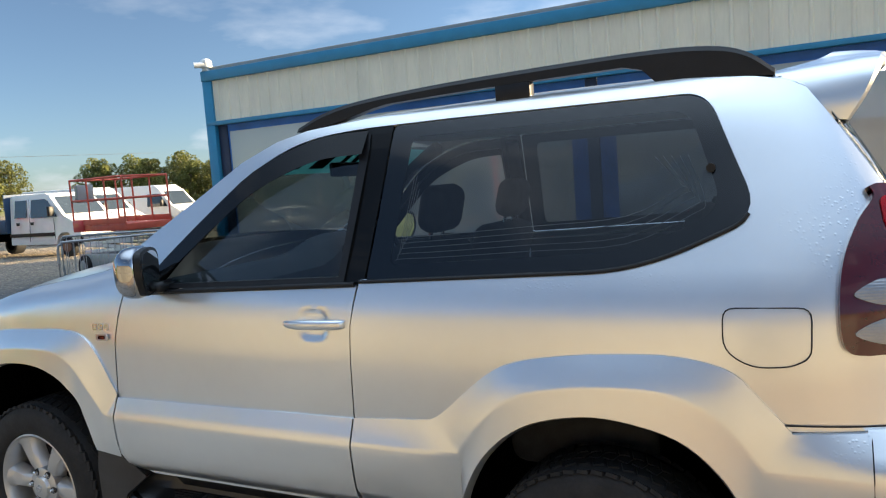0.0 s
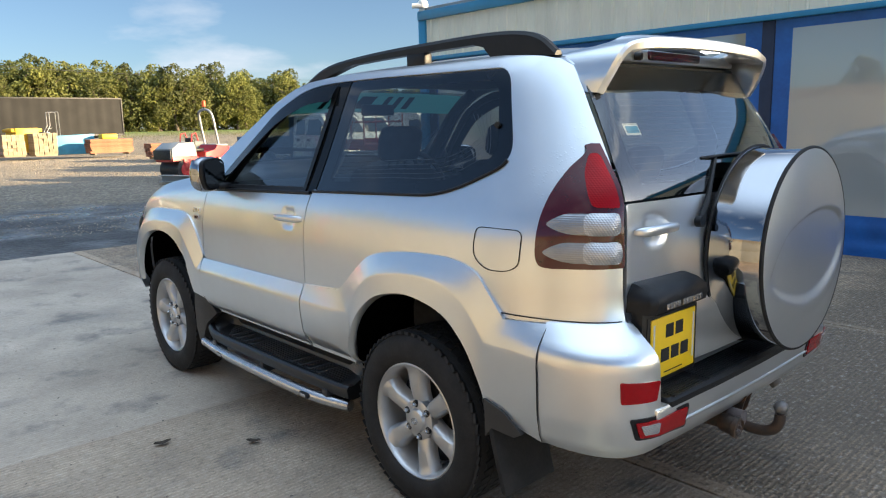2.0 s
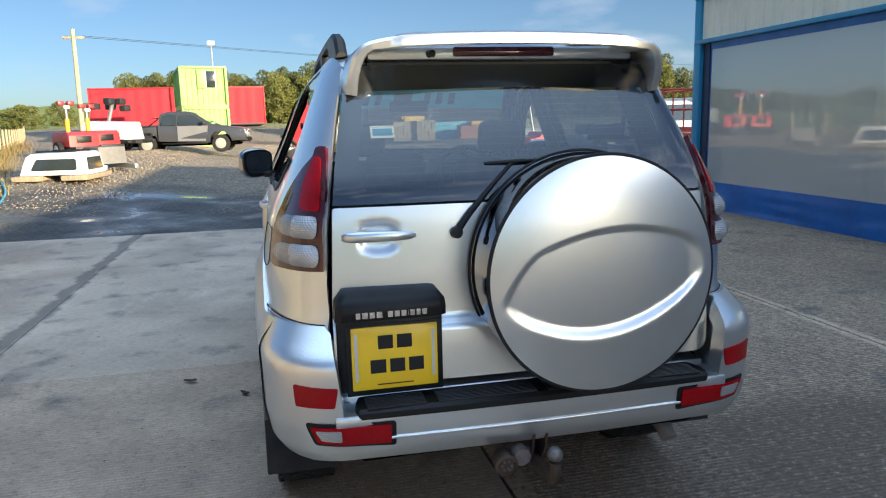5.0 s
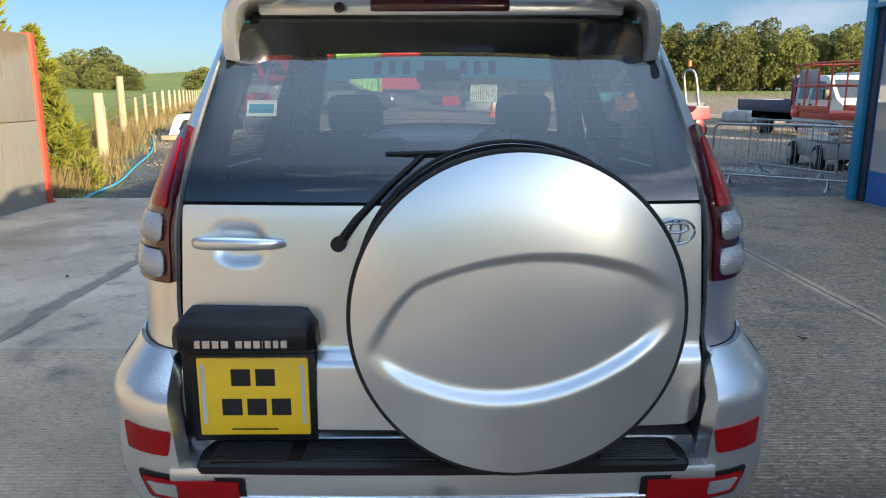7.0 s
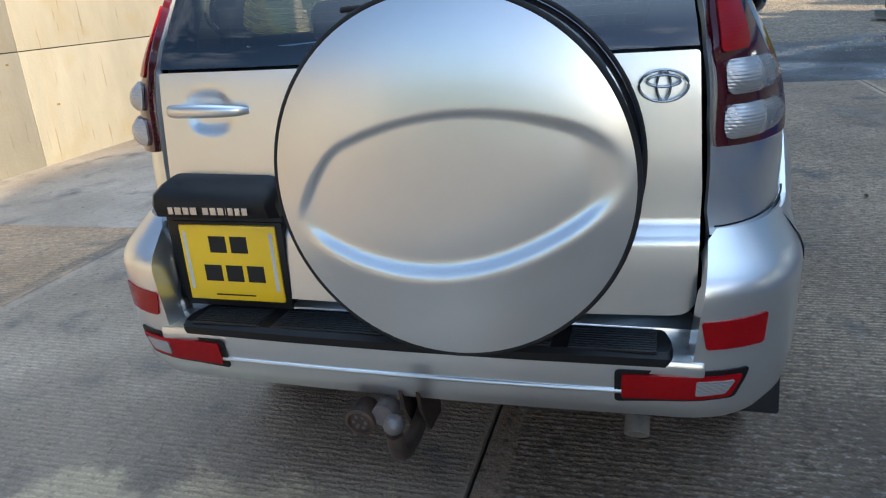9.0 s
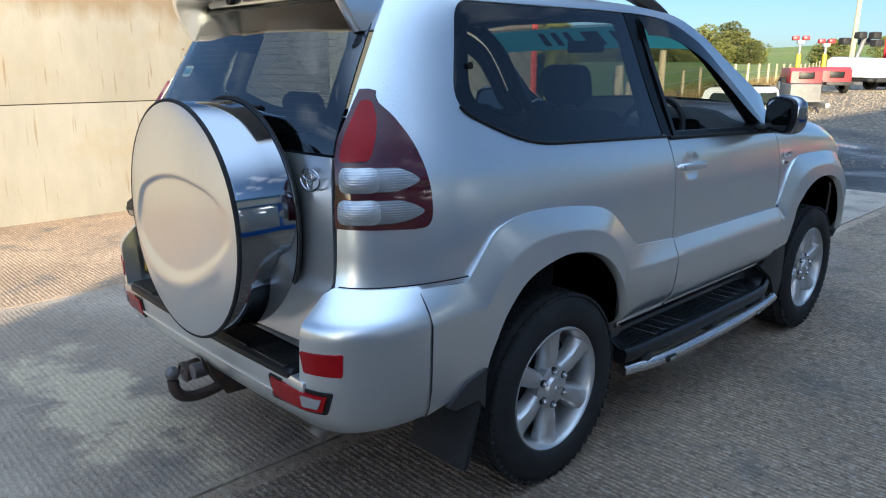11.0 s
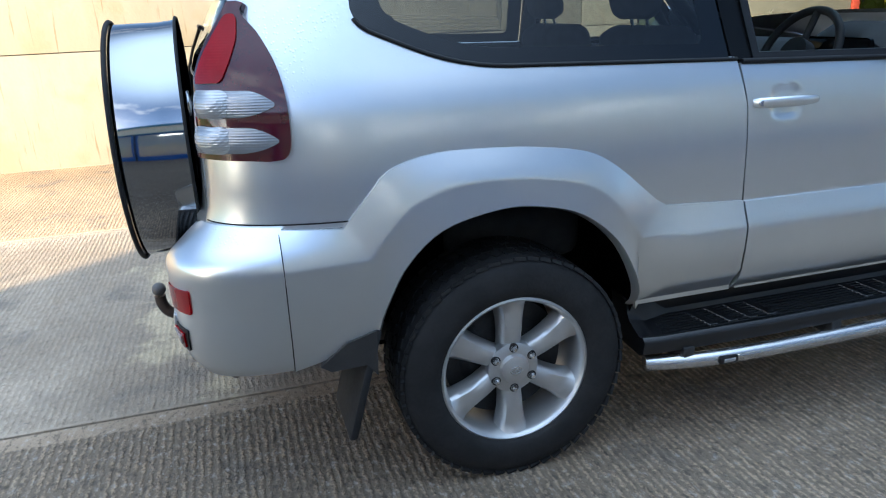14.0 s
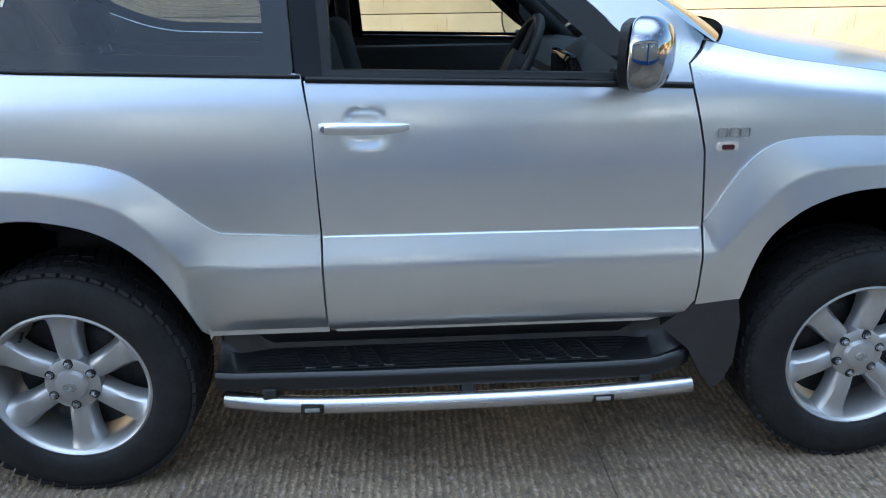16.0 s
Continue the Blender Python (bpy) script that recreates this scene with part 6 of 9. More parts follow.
for sd in (-1, 1):
    for (a0, a1, z0, z1, nm) in ((0.505, 0.788, 0.524, 0.626, "fog"), (0.678, 0.828, 0.676, 0.752, "reflector")):
        if nm == "fog":
            o = [(sd * a0, z0 + 0.005), (sd * (a1 - 0.03), z0 + 0.025), (sd * a1, z1), (sd * a0, z1 - 0.008)]
            hs = part("fog_lamp_surround", sheets([rounded(o, 0.012)], bumper_skin(0.004), 0.04, 0.03, 0.012), DARKPLASTIC, bumper, "black lamp surround", 50)
            i_ = [(sd * (a0 + 0.016), z0 + 0.018), (sd * 0.66, z0 + 0.024), (sd * (a1 - 0.045), z0 + 0.034), (sd * (a1 - 0.022), z1 - 0.013), (sd * 0.66, z1 - 0.016), (sd * (a0 + 0.016), z1 - 0.018)]
            fog = part("fog_lens", sheets([rounded(i_, 0.006)], bumper_skin(0.009), 0.04, 0.03, 0.006), BRIGHTRED, bumper, "red fog lamp lens", 50)
            i_ = [(sd * 0.662, z0 + 0.036), (sd * (a1 - 0.062), z0 + 0.043), (sd * (a1 - 0.042), z1 - 0.024), (sd * 0.662, z1 - 0.027)]
            part("reversing_lens", sheets([rounded(i_, 0.006)], bumper_skin(0.012), 0.04, 0.03, 0.004), CLEARLENS, fog, "clear reversing lens", 50)
        else:
            o = [(sd * a0, z0), (sd * (a1 - 0.005), z0 + 0.004), (sd * a1, z1), (sd * (a0 - 0.012), z1 - 0.01)]
            part("reflector", sheets([rounded(o, 0.008)], bumper_skin(0.004), 0.04, 0.03, 0.012), BRIGHTRED, bumper, "red reflector", 50)

# number plate garnish, plate with bars for its characters
garnish = part("plate_garnish", boxes(((0.855, -0.675, 0.692), (0.905, -0.325, 0.96), 0.012)), DARKPLASTIC, gate_ob, "black plate surround")
bm = bmesh.new()
rows = []
for z, x in ((0.945, 0.945), (0.975, 0.955), (1.002, 0.948), (1.024, 0.925), (1.035, 0.885), (1.037, 0.85)):
    ins = interp(z, [0.945, 1.002, 1.037], [0.0, 0.004, 0.03])
    rows.append([(0.845, -0.682 + ins, z - 0.004), (x - 0.02, -0.682 + ins, z - 0.002), (x, -0.662 + ins, z), (x + 0.004, -0.5, z), (x, -0.338 - ins, z), (x - 0.02, -0.318 - ins, z - 0.002), (0.845, -0.318 - ins, z - 0.004)])
bm = loft(rows)
bm.faces.new([v for v in bm.verts if abs(v.co.z - 0.945) < 0.005][:7])
part("garnish_hood", bm, DARKPLASTIC, garnish, "black plate lamp hood", 40)
x = -0.617
for wd in (0.020, 0.024, 0.022, 0.024, -0.012, 0.022, 0.022, 0.022, 0.007, 0.020, 0.019, 0.021):
    if wd < 0:
        x += 0.012
        continue
    part("badge_bar", boxes(((0.952, x, 0.956), (0.9595, x + wd - 0.005, 0.976), 0.001)), STEEL, garnish, "chrome badge bars", None)
    x += wd
plate = part("number_plate", boxes(((0.904, -0.632, 0.701), (0.914, -0.346, 0.914), 0.004)), YELLOW, garnish, "yellow rear number plate")
part("plate_frame", boxes(((0.902, -0.650, 0.682), (0.909, -0.328, 0.923), 0.003)), DARKPLASTIC, garnish, "black plate frame")
PLATESILVER = mat("plate_silver", (0.5, 0.5, 0.5), 0.4)
for y0 in (-0.622, -0.366):
    part("plate_border", boxes(((0.9135, y0, 0.733), (0.9147, y0 + 0.010, 0.895))), PLATESILVER, plate, "", None)
for y0, y1, z0, z1 in ((-0.545, -0.495, 0.838, 0.884), (-0.482, -0.432, 0.838, 0.884), (-0.572, -0.520, 0.757, 0.803), (-0.507, -0.457, 0.757, 0.803), (-0.444, -0.394, 0.757, 0.803), (-0.55, -0.43, 0.716, 0.720)):
    part("plate_bar", boxes(((0.914, y0, z0), (0.9152, y1, z1), 0.0004)), GAP, plate, "black character bar", None)

# gate handle, badge, wiper
bm = pull_bar([Vector((0.848, -0.640, 1.202)), Vector((0.862, -0.628, 1.203)), Vector((0.874, -0.60, 1.204)), Vector((0.884, -0.53, 1.205)), Vector((0.884, -0.47, 1.204)), Vector((0.874, -0.42, 1.202)), Vector((0.858, -0.398, 1.20))], [0.010, 0.016, 0.019, 0.0195, 0.018, 0.014, 0.008], Vector((1, 0, 0)))
part("gate_handle", bm, PAINT, gate_ob, "silver tailgate handle", 60)
bm = bmesh.new()
cb = Vector((0.853, 0.592, 1.228))
for (ry, rz) in ((0.050, 0.033), (0.014, 0.030), (0.034, 0.012)):
    cz_ = 0.010 if ry == 0.034 else 0.0
    tube(bm, [cb + Vector((0.006 - 0.25 * abs(ry * math.cos(a)) ** 1.6, ry * math.cos(a), cz_ + rz * math.sin(a))) for a in [2 * math.pi * k / 28 for k in range(28)]], 0.0032, 6, closed=True)
part("oval_badge", bm, CHROME, gate_ob, "chrome oval badge", 60)
bm = bmesh.new()
tube(bm, [(0.872, -0.263, 1.201), (0.872, -0.215, 1.265), (0.845, -0.135, 1.345), (0.812, -0.05, 1.420)], [0.013, 0.011, 0.009, 0.007], 8)
cyl(bm, (0.85, -0.263, 1.20), (0.885, -0.263, 1.203), 0.02, seg=14)
wp = part("rear_wiper", bm, DARKPLASTIC, gate_ob, "black rear wiper arm", 50)
bm = bmesh.new()
tube(bm, [(0.802, -0.145, 1.420), (0.812, -0.05, 1.424), (0.812, 0.08, 1.426), (0.806, 0.24, 1.424)], 0.007, 8)
part("wiper_blade", bm, DARKPLASTIC, wp, "black wiper blade", 50)

# spare wheel in its hard cover
SC, SR, SXB, SXF = Vector((0, 0.168, 1.068)), 0.383, 0.877, 1.075
bm = bmesh.new()
lathe(bm, [(SR + 0.012, SXB), (SR + 0.002, SXB + 0.006), (SR - 0.004, SXB + 0.06), (SR - 0.004, SXF - 0.012), (SR - 0.01, SXF - 0.002), (SR - 0.04, SXF - 0.002)], 96, Matrix.Translation(SC) @ Matrix.Rotation(radians(90), 4, "Y"))
cover = part("spare_wheel_cover", bm, CHROME, gate_ob, "polished steel spare wheel band", 40)
bm = bmesh.new()
rings, seg = 64, 180
V = []
for i in range(rings + 1):
    r = (SR - 0.002) * (i / rings) ** 0.85
    ring = []
    for k in range(seg if i else 1):
        a = 2 * math.pi * k / seg
        y, z = r * math.cos(a), r * math.sin(a)
        f = r / SR
        h = 0.012 + 0.030 * (1 - f ** 3)
        q = y - 0.0125
        zu = 0.158 + 0.074 * q - 0.80 * q * q - 4.5 * max(0.0, -q - 0.22) ** 2
        zl = -0.178 + 0.13 * q + 1.09 * q * q
        fade = smoothstep(0.345, 0.24, abs(q))
        inside = smoothstep(0.0, 0.014 + 0.03 * (1 - fade), zu - z) * smoothstep(-0.022, 0.026, z - zl) * smoothstep(0.372, 0.285, r)
        low_bulge = smoothstep(0.05, 0.0, abs(z - zl + 0.03)) * smoothstep(0.34, 0.25, abs(y))
        h += -0.013 * inside + 0.003 * low_bulge
        ring.append(bm.verts.new((SXF + h, SC.y + y, SC.z + z)))
    V.append(ring)
for k in range(seg):
    bm.faces.new((V[0][0], V[1][k], V[1][(k + 1) % seg]))
for A, B in zip(V[1:], V[2:]):
    for k in range(seg):
        bm.faces.new((A[k], B[k], B[(k + 1) % seg], A[(k + 1) % seg]))
part("cover_face", bm, PAINT, cover, "silver moulded cover face", 60)
for xx, rr, tt in ((SXF + 0.006, SR + 0.001, 0.0075), (SXB + 0.003, SR + 0.008, 0.0052)):
    bm = bmesh.new()
    lathe(bm, [(rr + tt * math.cos(a), xx + tt * math.sin(a)) for a in [2 * math.pi * k / 10 for k in range(11)]], 96, Matrix.Translation(SC) @ Matrix.Rotation(radians(90), 4, "Y"))
    bmesh.ops.remove_doubles(bm, verts=bm.verts, dist=0.0002)
    part("cover_seal", bm, RUBBER, cover, "black rubber edge trim", 60)
bm = bmesh.new()
lathe(bm, [(0, SXB), (SR + 0.005, SXB)], 48, Matrix.Translation(SC) @ Matrix.Rotation(radians(90), 4, "Y"))
part("cover_back", bm, INNER, cover, "", None)
part("spare_carrier", boxes(((0.83, 0.05, 0.95), (0.90, 0.30, 1.20), 0.02)), DARKSTEEL, cover, "")

# tow bar, exhaust, underbody
TOWBLACK = mat("worn_black_steel", (0.045, 0.042, 0.04), 0.5, 0.4, vary=0.5, scale=18, bump=0.2, dark=(0.10, 0.06, 0.04))
DUSTY = mat("dusty_plastic", (0.17, 0.14, 0.132), 0.8, vary=0.4, scale=30, bump=0.3)
bm = bmesh.new()
tube(bm, smooth_open([(0.84, 0.0, 0.40), (0.93, 0.0, 0.375), (1.01, 0.0, 0.368), (1.065, 0.0, 0.385), (1.088, 0.0, 0.42), (1.092, 0.0, 0.455)], 4), 0.021, 12)
tow = part("tow_bar", bm, TOWBLACK, CAR, "worn black swan-neck tow bar", 50)
bm = bmesh.new()
bmesh.ops.create_uvsphere(bm, u_segments=20, v_segments=14, radius=0.026, matrix=Matrix.Translation((1.092, 0.0, 0.482)))
part("tow_ball", bm, mat("worn_steel", (0.20, 0.19, 0.185), 0.45, 0.6, vary=0.4, scale=20), tow, "dull steel tow ball", 60)
for y in (-0.026, 0.020):
    part("tow_plate", prism([(0.80, 0.34), (0.80, 0.50), (0.97, 0.50), (0.955, 0.44), (0.90, 0.345)], 0.004, 0, None), TOWBLACK, tow, "black steel cheek plate", None).location = (0, y, 0)
bm = bmesh.new()
cyl(bm, (0.92, -0.065, 0.425), (0.92, -0.03, 0.425), 0.014, seg=10)
cyl(bm, (0.93, -0.075, 0.43), (0.985, -0.075, 0.43), 0.030, seg=18)
part("socket_bracket", bm, DUSTY, tow, "dusty pinkish socket boot", 40)
bm = bmesh.new()
lathe(bm, [(0.030, 0.0), (0.036, 0.012), (0.036, 0.05), (0.041, 0.055), (0.041, 0.072), (0.033, 0.075), (0.030, 0.066), (0.0, 0.066)], 24, Matrix.Translation((0.925, -0.135, 0.420)) @ Matrix.Rotation(radians(97), 4, "Y"))
sock = part("tow_socket", bm, TOWBLACK, tow, "black tow electrics socket", 40)
bm = bmesh.new()
for k in range(6):
    a = 2 * math.pi * k / 6
    cyl(bm, (0.985, -0.135 + 0.017 * math.cos(a), 0.414 + 0.017 * math.sin(a)), (0.998, -0.135 + 0.017 * math.cos(a), 0.412 + 0.017 * math.sin(a)), 0.0045, seg=8)
part("socket_pin", bm, DUSTY, sock, "pale contact pins", 40)
bm = bmesh.new()
tube(bm, [(0.2, 0.555, 0.42), (0.66, 0.555, 0.42), (0.76, 0.555, 0.41), (0.83, 0.555, 0.385), (0.855, 0.555, 0.362)], 0.031, 16)
part("exhaust_tip", bm, mat("rusty_steel", (0.36, 0.32, 0.28), 0.6, 0.5, vary=0.4, scale=14), CAR, "dull exhaust pipe", 60)
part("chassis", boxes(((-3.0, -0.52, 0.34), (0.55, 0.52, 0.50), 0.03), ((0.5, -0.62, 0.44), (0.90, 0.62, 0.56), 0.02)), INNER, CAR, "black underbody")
part("axle", boxes(((-0.08, -0.70, 0.30), (0.08, 0.70, 0.44), 0.03), ((-2.53, -0.70, 0.30), (-2.38, 0.70, 0.44), 0.03)), DARKSTEEL, CAR, "")

# wheels
def wheel_parts():
    w = new("wheel")
    w.parent = CAR
    w["label"] = "six-spoke alloy road wheel with an all-terrain tyre"
    bm = bmesh.new()
    lathe(bm, [(0.238, -0.10), (0.246, -0.118), (0.285, -0.132), (0.325, -0.128), (0.354, -0.115), (0.369, -0.097), (0.372, 0.0), (0.369, 0.097), (0.354, 0.115), (0.325, 0.128), (0.285, 0.132), (0.262, 0.128), (0.246, 0.118), (0.238, 0.10)], 72)
    part("tyre", bm, RUBBER, w, "black all-terrain tyre", 50)
    bm = bmesh.new()
    n = 56
    for k in range(n):
        for row, (a, b) in enumerate(((-0.122, -0.074), (-0.068, -0.024), (-0.018, 0.022), (0.028, 0.070), (0.076, 0.122))):
            off = (0.5 if row % 2 else 0.0) + 0.13 * row
            m = Matrix.Rotation(2 * math.pi * (k + off) / n, 4, "Z") @ Matrix.Translation((0.366, 0, (a + b) / 2)) @ Matrix.Rotation(radians(18 if row % 2 else -14), 4, "X")
            hgt = 0.009 if row in (1, 2, 3) else 0.0055
            if row in (0, 4):
                m = m @ Matrix.Translation((-0.005, 0, -0.006 if row == 4 else 0.006)) @ Matrix.Rotation(radians(16 if row == 4 else -16), 4, "Y")
            bmesh.ops.create_cube(bm, size=1.0, matrix=m @ Matrix.Diagonal((2 * hgt, 0.030 if row in (1, 2, 3) else 0.034, b - a, 1)))
    t2 = part("tread", bm, RUBBER, w, "chunky tread blocks", None)
    t2["kind"] = "stuff"
    bm = bmesh.new()
    lathe(bm, [(0.218, -0.10), (0.218, 0.03), (0.224, 0.094), (0.228, 0.104), (0.231, 0.112), (0.238, 0.118), (0.244, 0.115), (0.244, 0.095), (0.234, 0.085), (0.228, -0.10)], 64)
    rim = part("rim", bm, ALLOY, w, "silver alloy rim", 40)
    bm = bmesh.new()
    lathe(bm, [(0, 0.010), (0.12, 0.010), (0.15, 0.0), (0.2, 0.0)], 40)
    part("brake_disc", bm, DARKSTEEL, w, "dark brake disc", None)
    for k in range(6):
        bm = bmesh.new()
        rows = []
        for r, hw, h, edge in ((0.055, 0.031, 0.080, 0.012), (0.085, 0.031, 0.088, 0.012), (0.12, 0.033, 0.094, 0.014), (0.155, 0.036, 0.095, 0.016), (0.185, 0.041, 0.094, 0.018), (0.210, 0.047, 0.094, 0.020), (0.230, 0.055, 0.106, 0.022)):
            rows.append([(r, -hw - 0.006, h - 0.055), (r, -hw, h - edge), (r, -hw * 0.72, h - 0.002), (r, 0, h + 0.003), (r, hw * 0.72, h - 0.002), (r, hw, h - edge), (r, hw + 0.006, h - 0.055)])
        bm = loft(rows)
        bmesh.ops.transform(bm, matrix=Matrix.Rotation(math.pi / 3 * k + math.pi / 2, 4, "Z"), verts=bm.verts)
        part("spoke", bm, ALLOY, rim, "", 40)
        bm = bmesh.new()
        a = math.pi / 3 * k + math.pi / 2
        lathe(bm, [(0.0, 0.112), (0.006, 0.112), (0.0095, 0.106), (0.0105, 0.088)], 6, Matrix.Translation((0.069 * math.cos(a), 0.069 * math.sin(a), 0)))
        part("wheel_nut", bm, STEEL, rim, "dull steel wheel nut", 30)
        bm = bmesh.new()
        lathe(bm, [(0.0108, 0.0965), (0.0145, 0.0975), (0.0155, 0.090)], 16, Matrix.Translation((0.069 * math.cos(a), 0.069 * math.sin(a), 0)))
        part("nut_seat", bm, GAP, rim, "dark nut recess", 30)
    bm = bmesh.new()
    lathe(bm, [(0.085, 0.06), (0.083, 0.090), (0.074, 0.095), (0.05, 0.096), (0.048, 0.100), (0.044, 0.108), (0.030, 0.113), (0, 0.114)], 40)
    part("hub_cap", bm, ALLOY, rim, "silver hub cap", 30)
    bm = bmesh.new()
    for ry, rz in ((0.019, 0.013), (0.006, 0.012), (0.013, 0.005)):
        tube(bm, [(ry * math.cos(q), rz * math.sin(q), 0.1145) for q in [2 * math.pi * j / 20 for j in range(20)]], 0.0016, 6, closed=True)
    part("hub_badge", bm, STEEL, rim, "", 60)
    bm = bmesh.new()
    cyl(bm, (0.208 * math.cos(-0.9), 0.208 * math.sin(-0.9), 0.06), (0.195 * math.cos(-0.9), 0.195 * math.sin(-0.9), 0.10), 0.005, seg=8)
    part("valve", bm, RUBBER, rim, "")
    return w


w0 = wheel_parts()
spots = [(0.0, -0.785, 90, 8), (0.0, 0.785, -90, 0), (-2.455, -0.785, 90, 25), (-2.455, 0.785, -90, -12)]
for i, (wx, wy, rx, spin) in enumerate(spots):
    m = pose(wx, wy, 0.372, rx, 0, 0) @ Matrix.Rotation(radians(spin), 4, "Z")
    if i == 0:
        w0.matrix_basis = m
    else:
        copy_thing(w0, m)

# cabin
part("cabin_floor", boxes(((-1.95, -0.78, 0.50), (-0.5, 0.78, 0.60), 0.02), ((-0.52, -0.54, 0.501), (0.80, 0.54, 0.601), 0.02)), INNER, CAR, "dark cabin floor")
for sd in (-1, 1):
    part("door_trim", boxes(((-1.95, sd * 0.77 - 0.03, 0.60), (-0.78, sd * 0.77 + 0.03, 1.22), 0.02)), DASH, CAR, "dark door trim")
    part("side_trim", boxes(((-0.74, sd * 0.795 - 0.035, 0.975), (0.6, sd * 0.795 + 0.035, 1.25), 0.02)), DASH, CAR, "dark side trim")
part("headlining", boxes(((-1.12, -0.56, 1.772), (0.5, 0.56, 1.80), 0.01)), mat("headlining_cloth", (0.40, 0.39, 0.37), 0.9, vary=0.1, scale=20), CAR, "pale headlining")
for sd in (-1, 1):
    bm = bmesh.new()
    tube(bm, [(-1.88, sd * 0.78, 1.20), (-1.62, sd * 0.725, 1.42), (-1.35, sd * 0.645, 1.66), (-1.15, sd * 0.60, 1.745)], 0.035, 10)
    part("pillar_trim", bm, DASH, CAR, "grey pillar trim", 60)
    bm = bmesh.new()
    tube(bm, [(-0.76, sd * 0.79, 1.24), (-0.745, sd * 0.60, 1.74)], 0.035, 10)
    part("belt_pillar_trim", bm, DASH, CAR, "grey pillar trim", 60)
    bm = bmesh.new()
    tube(bm, [(0.36, sd * 0.72, 1.30), (0.40, sd * 0.69, 1.45), (0.33, sd * 0.61, 1.70)], 0.045, 10)
    part("rear_pillar_trim", bm, DASH, CAR, "grey pillar trim", 60)
bm = bmesh.new()
rows = []
for x, z in ((-2.05, 1.19), (-1.92, 1.235), (-1.78, 1.26), (-1.66, 1.25), (-1.58, 1.20), (-1.55, 1.06), (-1.58, 0.85)):
    rows.append([(x, y, z + (0.10 * math.exp(-((y - 0.42) / 0.22) ** 4) * interp(x, [-1.92, -1.78, -1.60, -1.56], [0.0, 0.75, 1.0, 0.6]) if z > 1.1 else 0)) for y in [-0.76 + 0.095 * k for k in range(17)]])
part("dashboard", loft(rows), DASH, CAR, "dark grey dashboard", 45)
part("instrument_dial", boxes(((-1.575, 0.26, 1.16), (-1.55, 0.58, 1.285), 0.02)), BLACKGLASS, CAR, "instrument panel")
part("centre_console", boxes(((-1.56, -0.13, 0.65), (-1.46, 0.13, 1.12), 0.03), ((-1.5, -0.10, 0.58), (-0.85, 0.10, 0.78), 0.03)), DASH, CAR, "grey centre console")
sw = Matrix.Translation((-1.40, 0.385, 1.222)) @ Matrix.Rotation(radians(-116), 4, "Y")
bm = bmesh.new()
tube(bm, [sw @ Vector((0.185 * math.cos(a), 0.185 * math.sin(a), 0)) for a in [2 * math.pi * k / 40 for k in range(40)]], 0.016, 10, closed=True)
cyl(bm, sw @ Vector((0, 0, -0.03)), sw @ Vector((0, 0, 0.02)), 0.065, seg=20)
for a in (0, math.pi, -math.pi / 2 + math.pi):
    tube(bm, [sw @ Vector((0.05 * math.cos(a), 0.05 * math.sin(a), 0)), sw @ Vector((0.18 * math.cos(a), 0.18 * math.sin(a), 0))], 0.014, 8)
part("steering_wheel", bm, DASH, CAR, "dark steering wheel", 60)
bm = bmesh.new()
tube(bm, [(-1.62, 0.385, 1.12), (-1.42, 0.385, 1.21)], 0.04, 12)
part("steering_column", bm, DASH, CAR, "", 60)


def seat(x, y, wd, rear=False):
    bz = 0.62 if not rear else 0.60
    tall = 0.60 if not rear else 0.50
    part("seat_cushion", boxes(((x - 0.50, y - wd, bz), (x, y + wd, bz + 0.20), 0.06, None, 3)), SEATCLOTH, CAR, "grey cloth seat cushion")
    m = Matrix.Translation((x, y, bz + 0.15)) @ Matrix.Rotation(radians(14), 4, "Y")
    bm = bmesh.new()
    box(bm, (-0.11, -wd, 0), (0.04, wd, tall), 0.06, m, 3)
    part("seat_back", bm, SEATCLOTH, CAR, "grey cloth seat back")
    for dy in ((0,) if not rear else (-0.36, 0.36)):
        bm = bmesh.new()
        box(bm, (-0.075, dy - 0.125, tall + 0.03), (0.025, dy + 0.125, tall + 0.21), 0.05, m, 3)
        hd = part("headrest", bm, SEATCLOTH, CAR, "grey cloth headrest")
        bm = bmesh.new()
        for q in (-0.05, 0.05):
            cyl(bm, m @ Vector((-0.03, dy + q, tall - 0.02)), m @ Vector((-0.03, dy + q, tall + 0.06)), 0.007, seg=8)
        part("headrest_stem", bm, STEEL, hd, "")


seat(-0.82, -0.38, 0.25)
seat(-0.82, 0.38, 0.25)
seat(0.12, 0.0, 0.60, True)
bm = bmesh.new()
box(bm, (-1.345, -0.12, 1.625), (-1.325, 0.12, 1.69), 0.01)
part("rear_view_mirror", bm, DARKPLASTIC, CAR, "black rear view mirror")
STRIP = mat("sun_strip_film", (0.035, 0.13, 0.11), 0.4, vary=0.1, scale=6)
sn, sl = STRIP.node_tree.nodes, STRIP.node_tree.links
glow_through, blend_ = sn.new("ShaderNodeBsdfTranslucent"), sn.new("ShaderNodeMixShader")
glow_through.inputs["Color"].default_value = (0.20, 0.62, 0.52, 1)
blend_.inputs[0].default_value = 0.6
sl.new(sn["Principled BSDF"].outputs[0], blend_.inputs[1])
sl.new(glow_through.outputs[0], blend_.inputs[2])
sl.new(blend_.outputs[0], sn["Material Output"].inputs["Surface"])


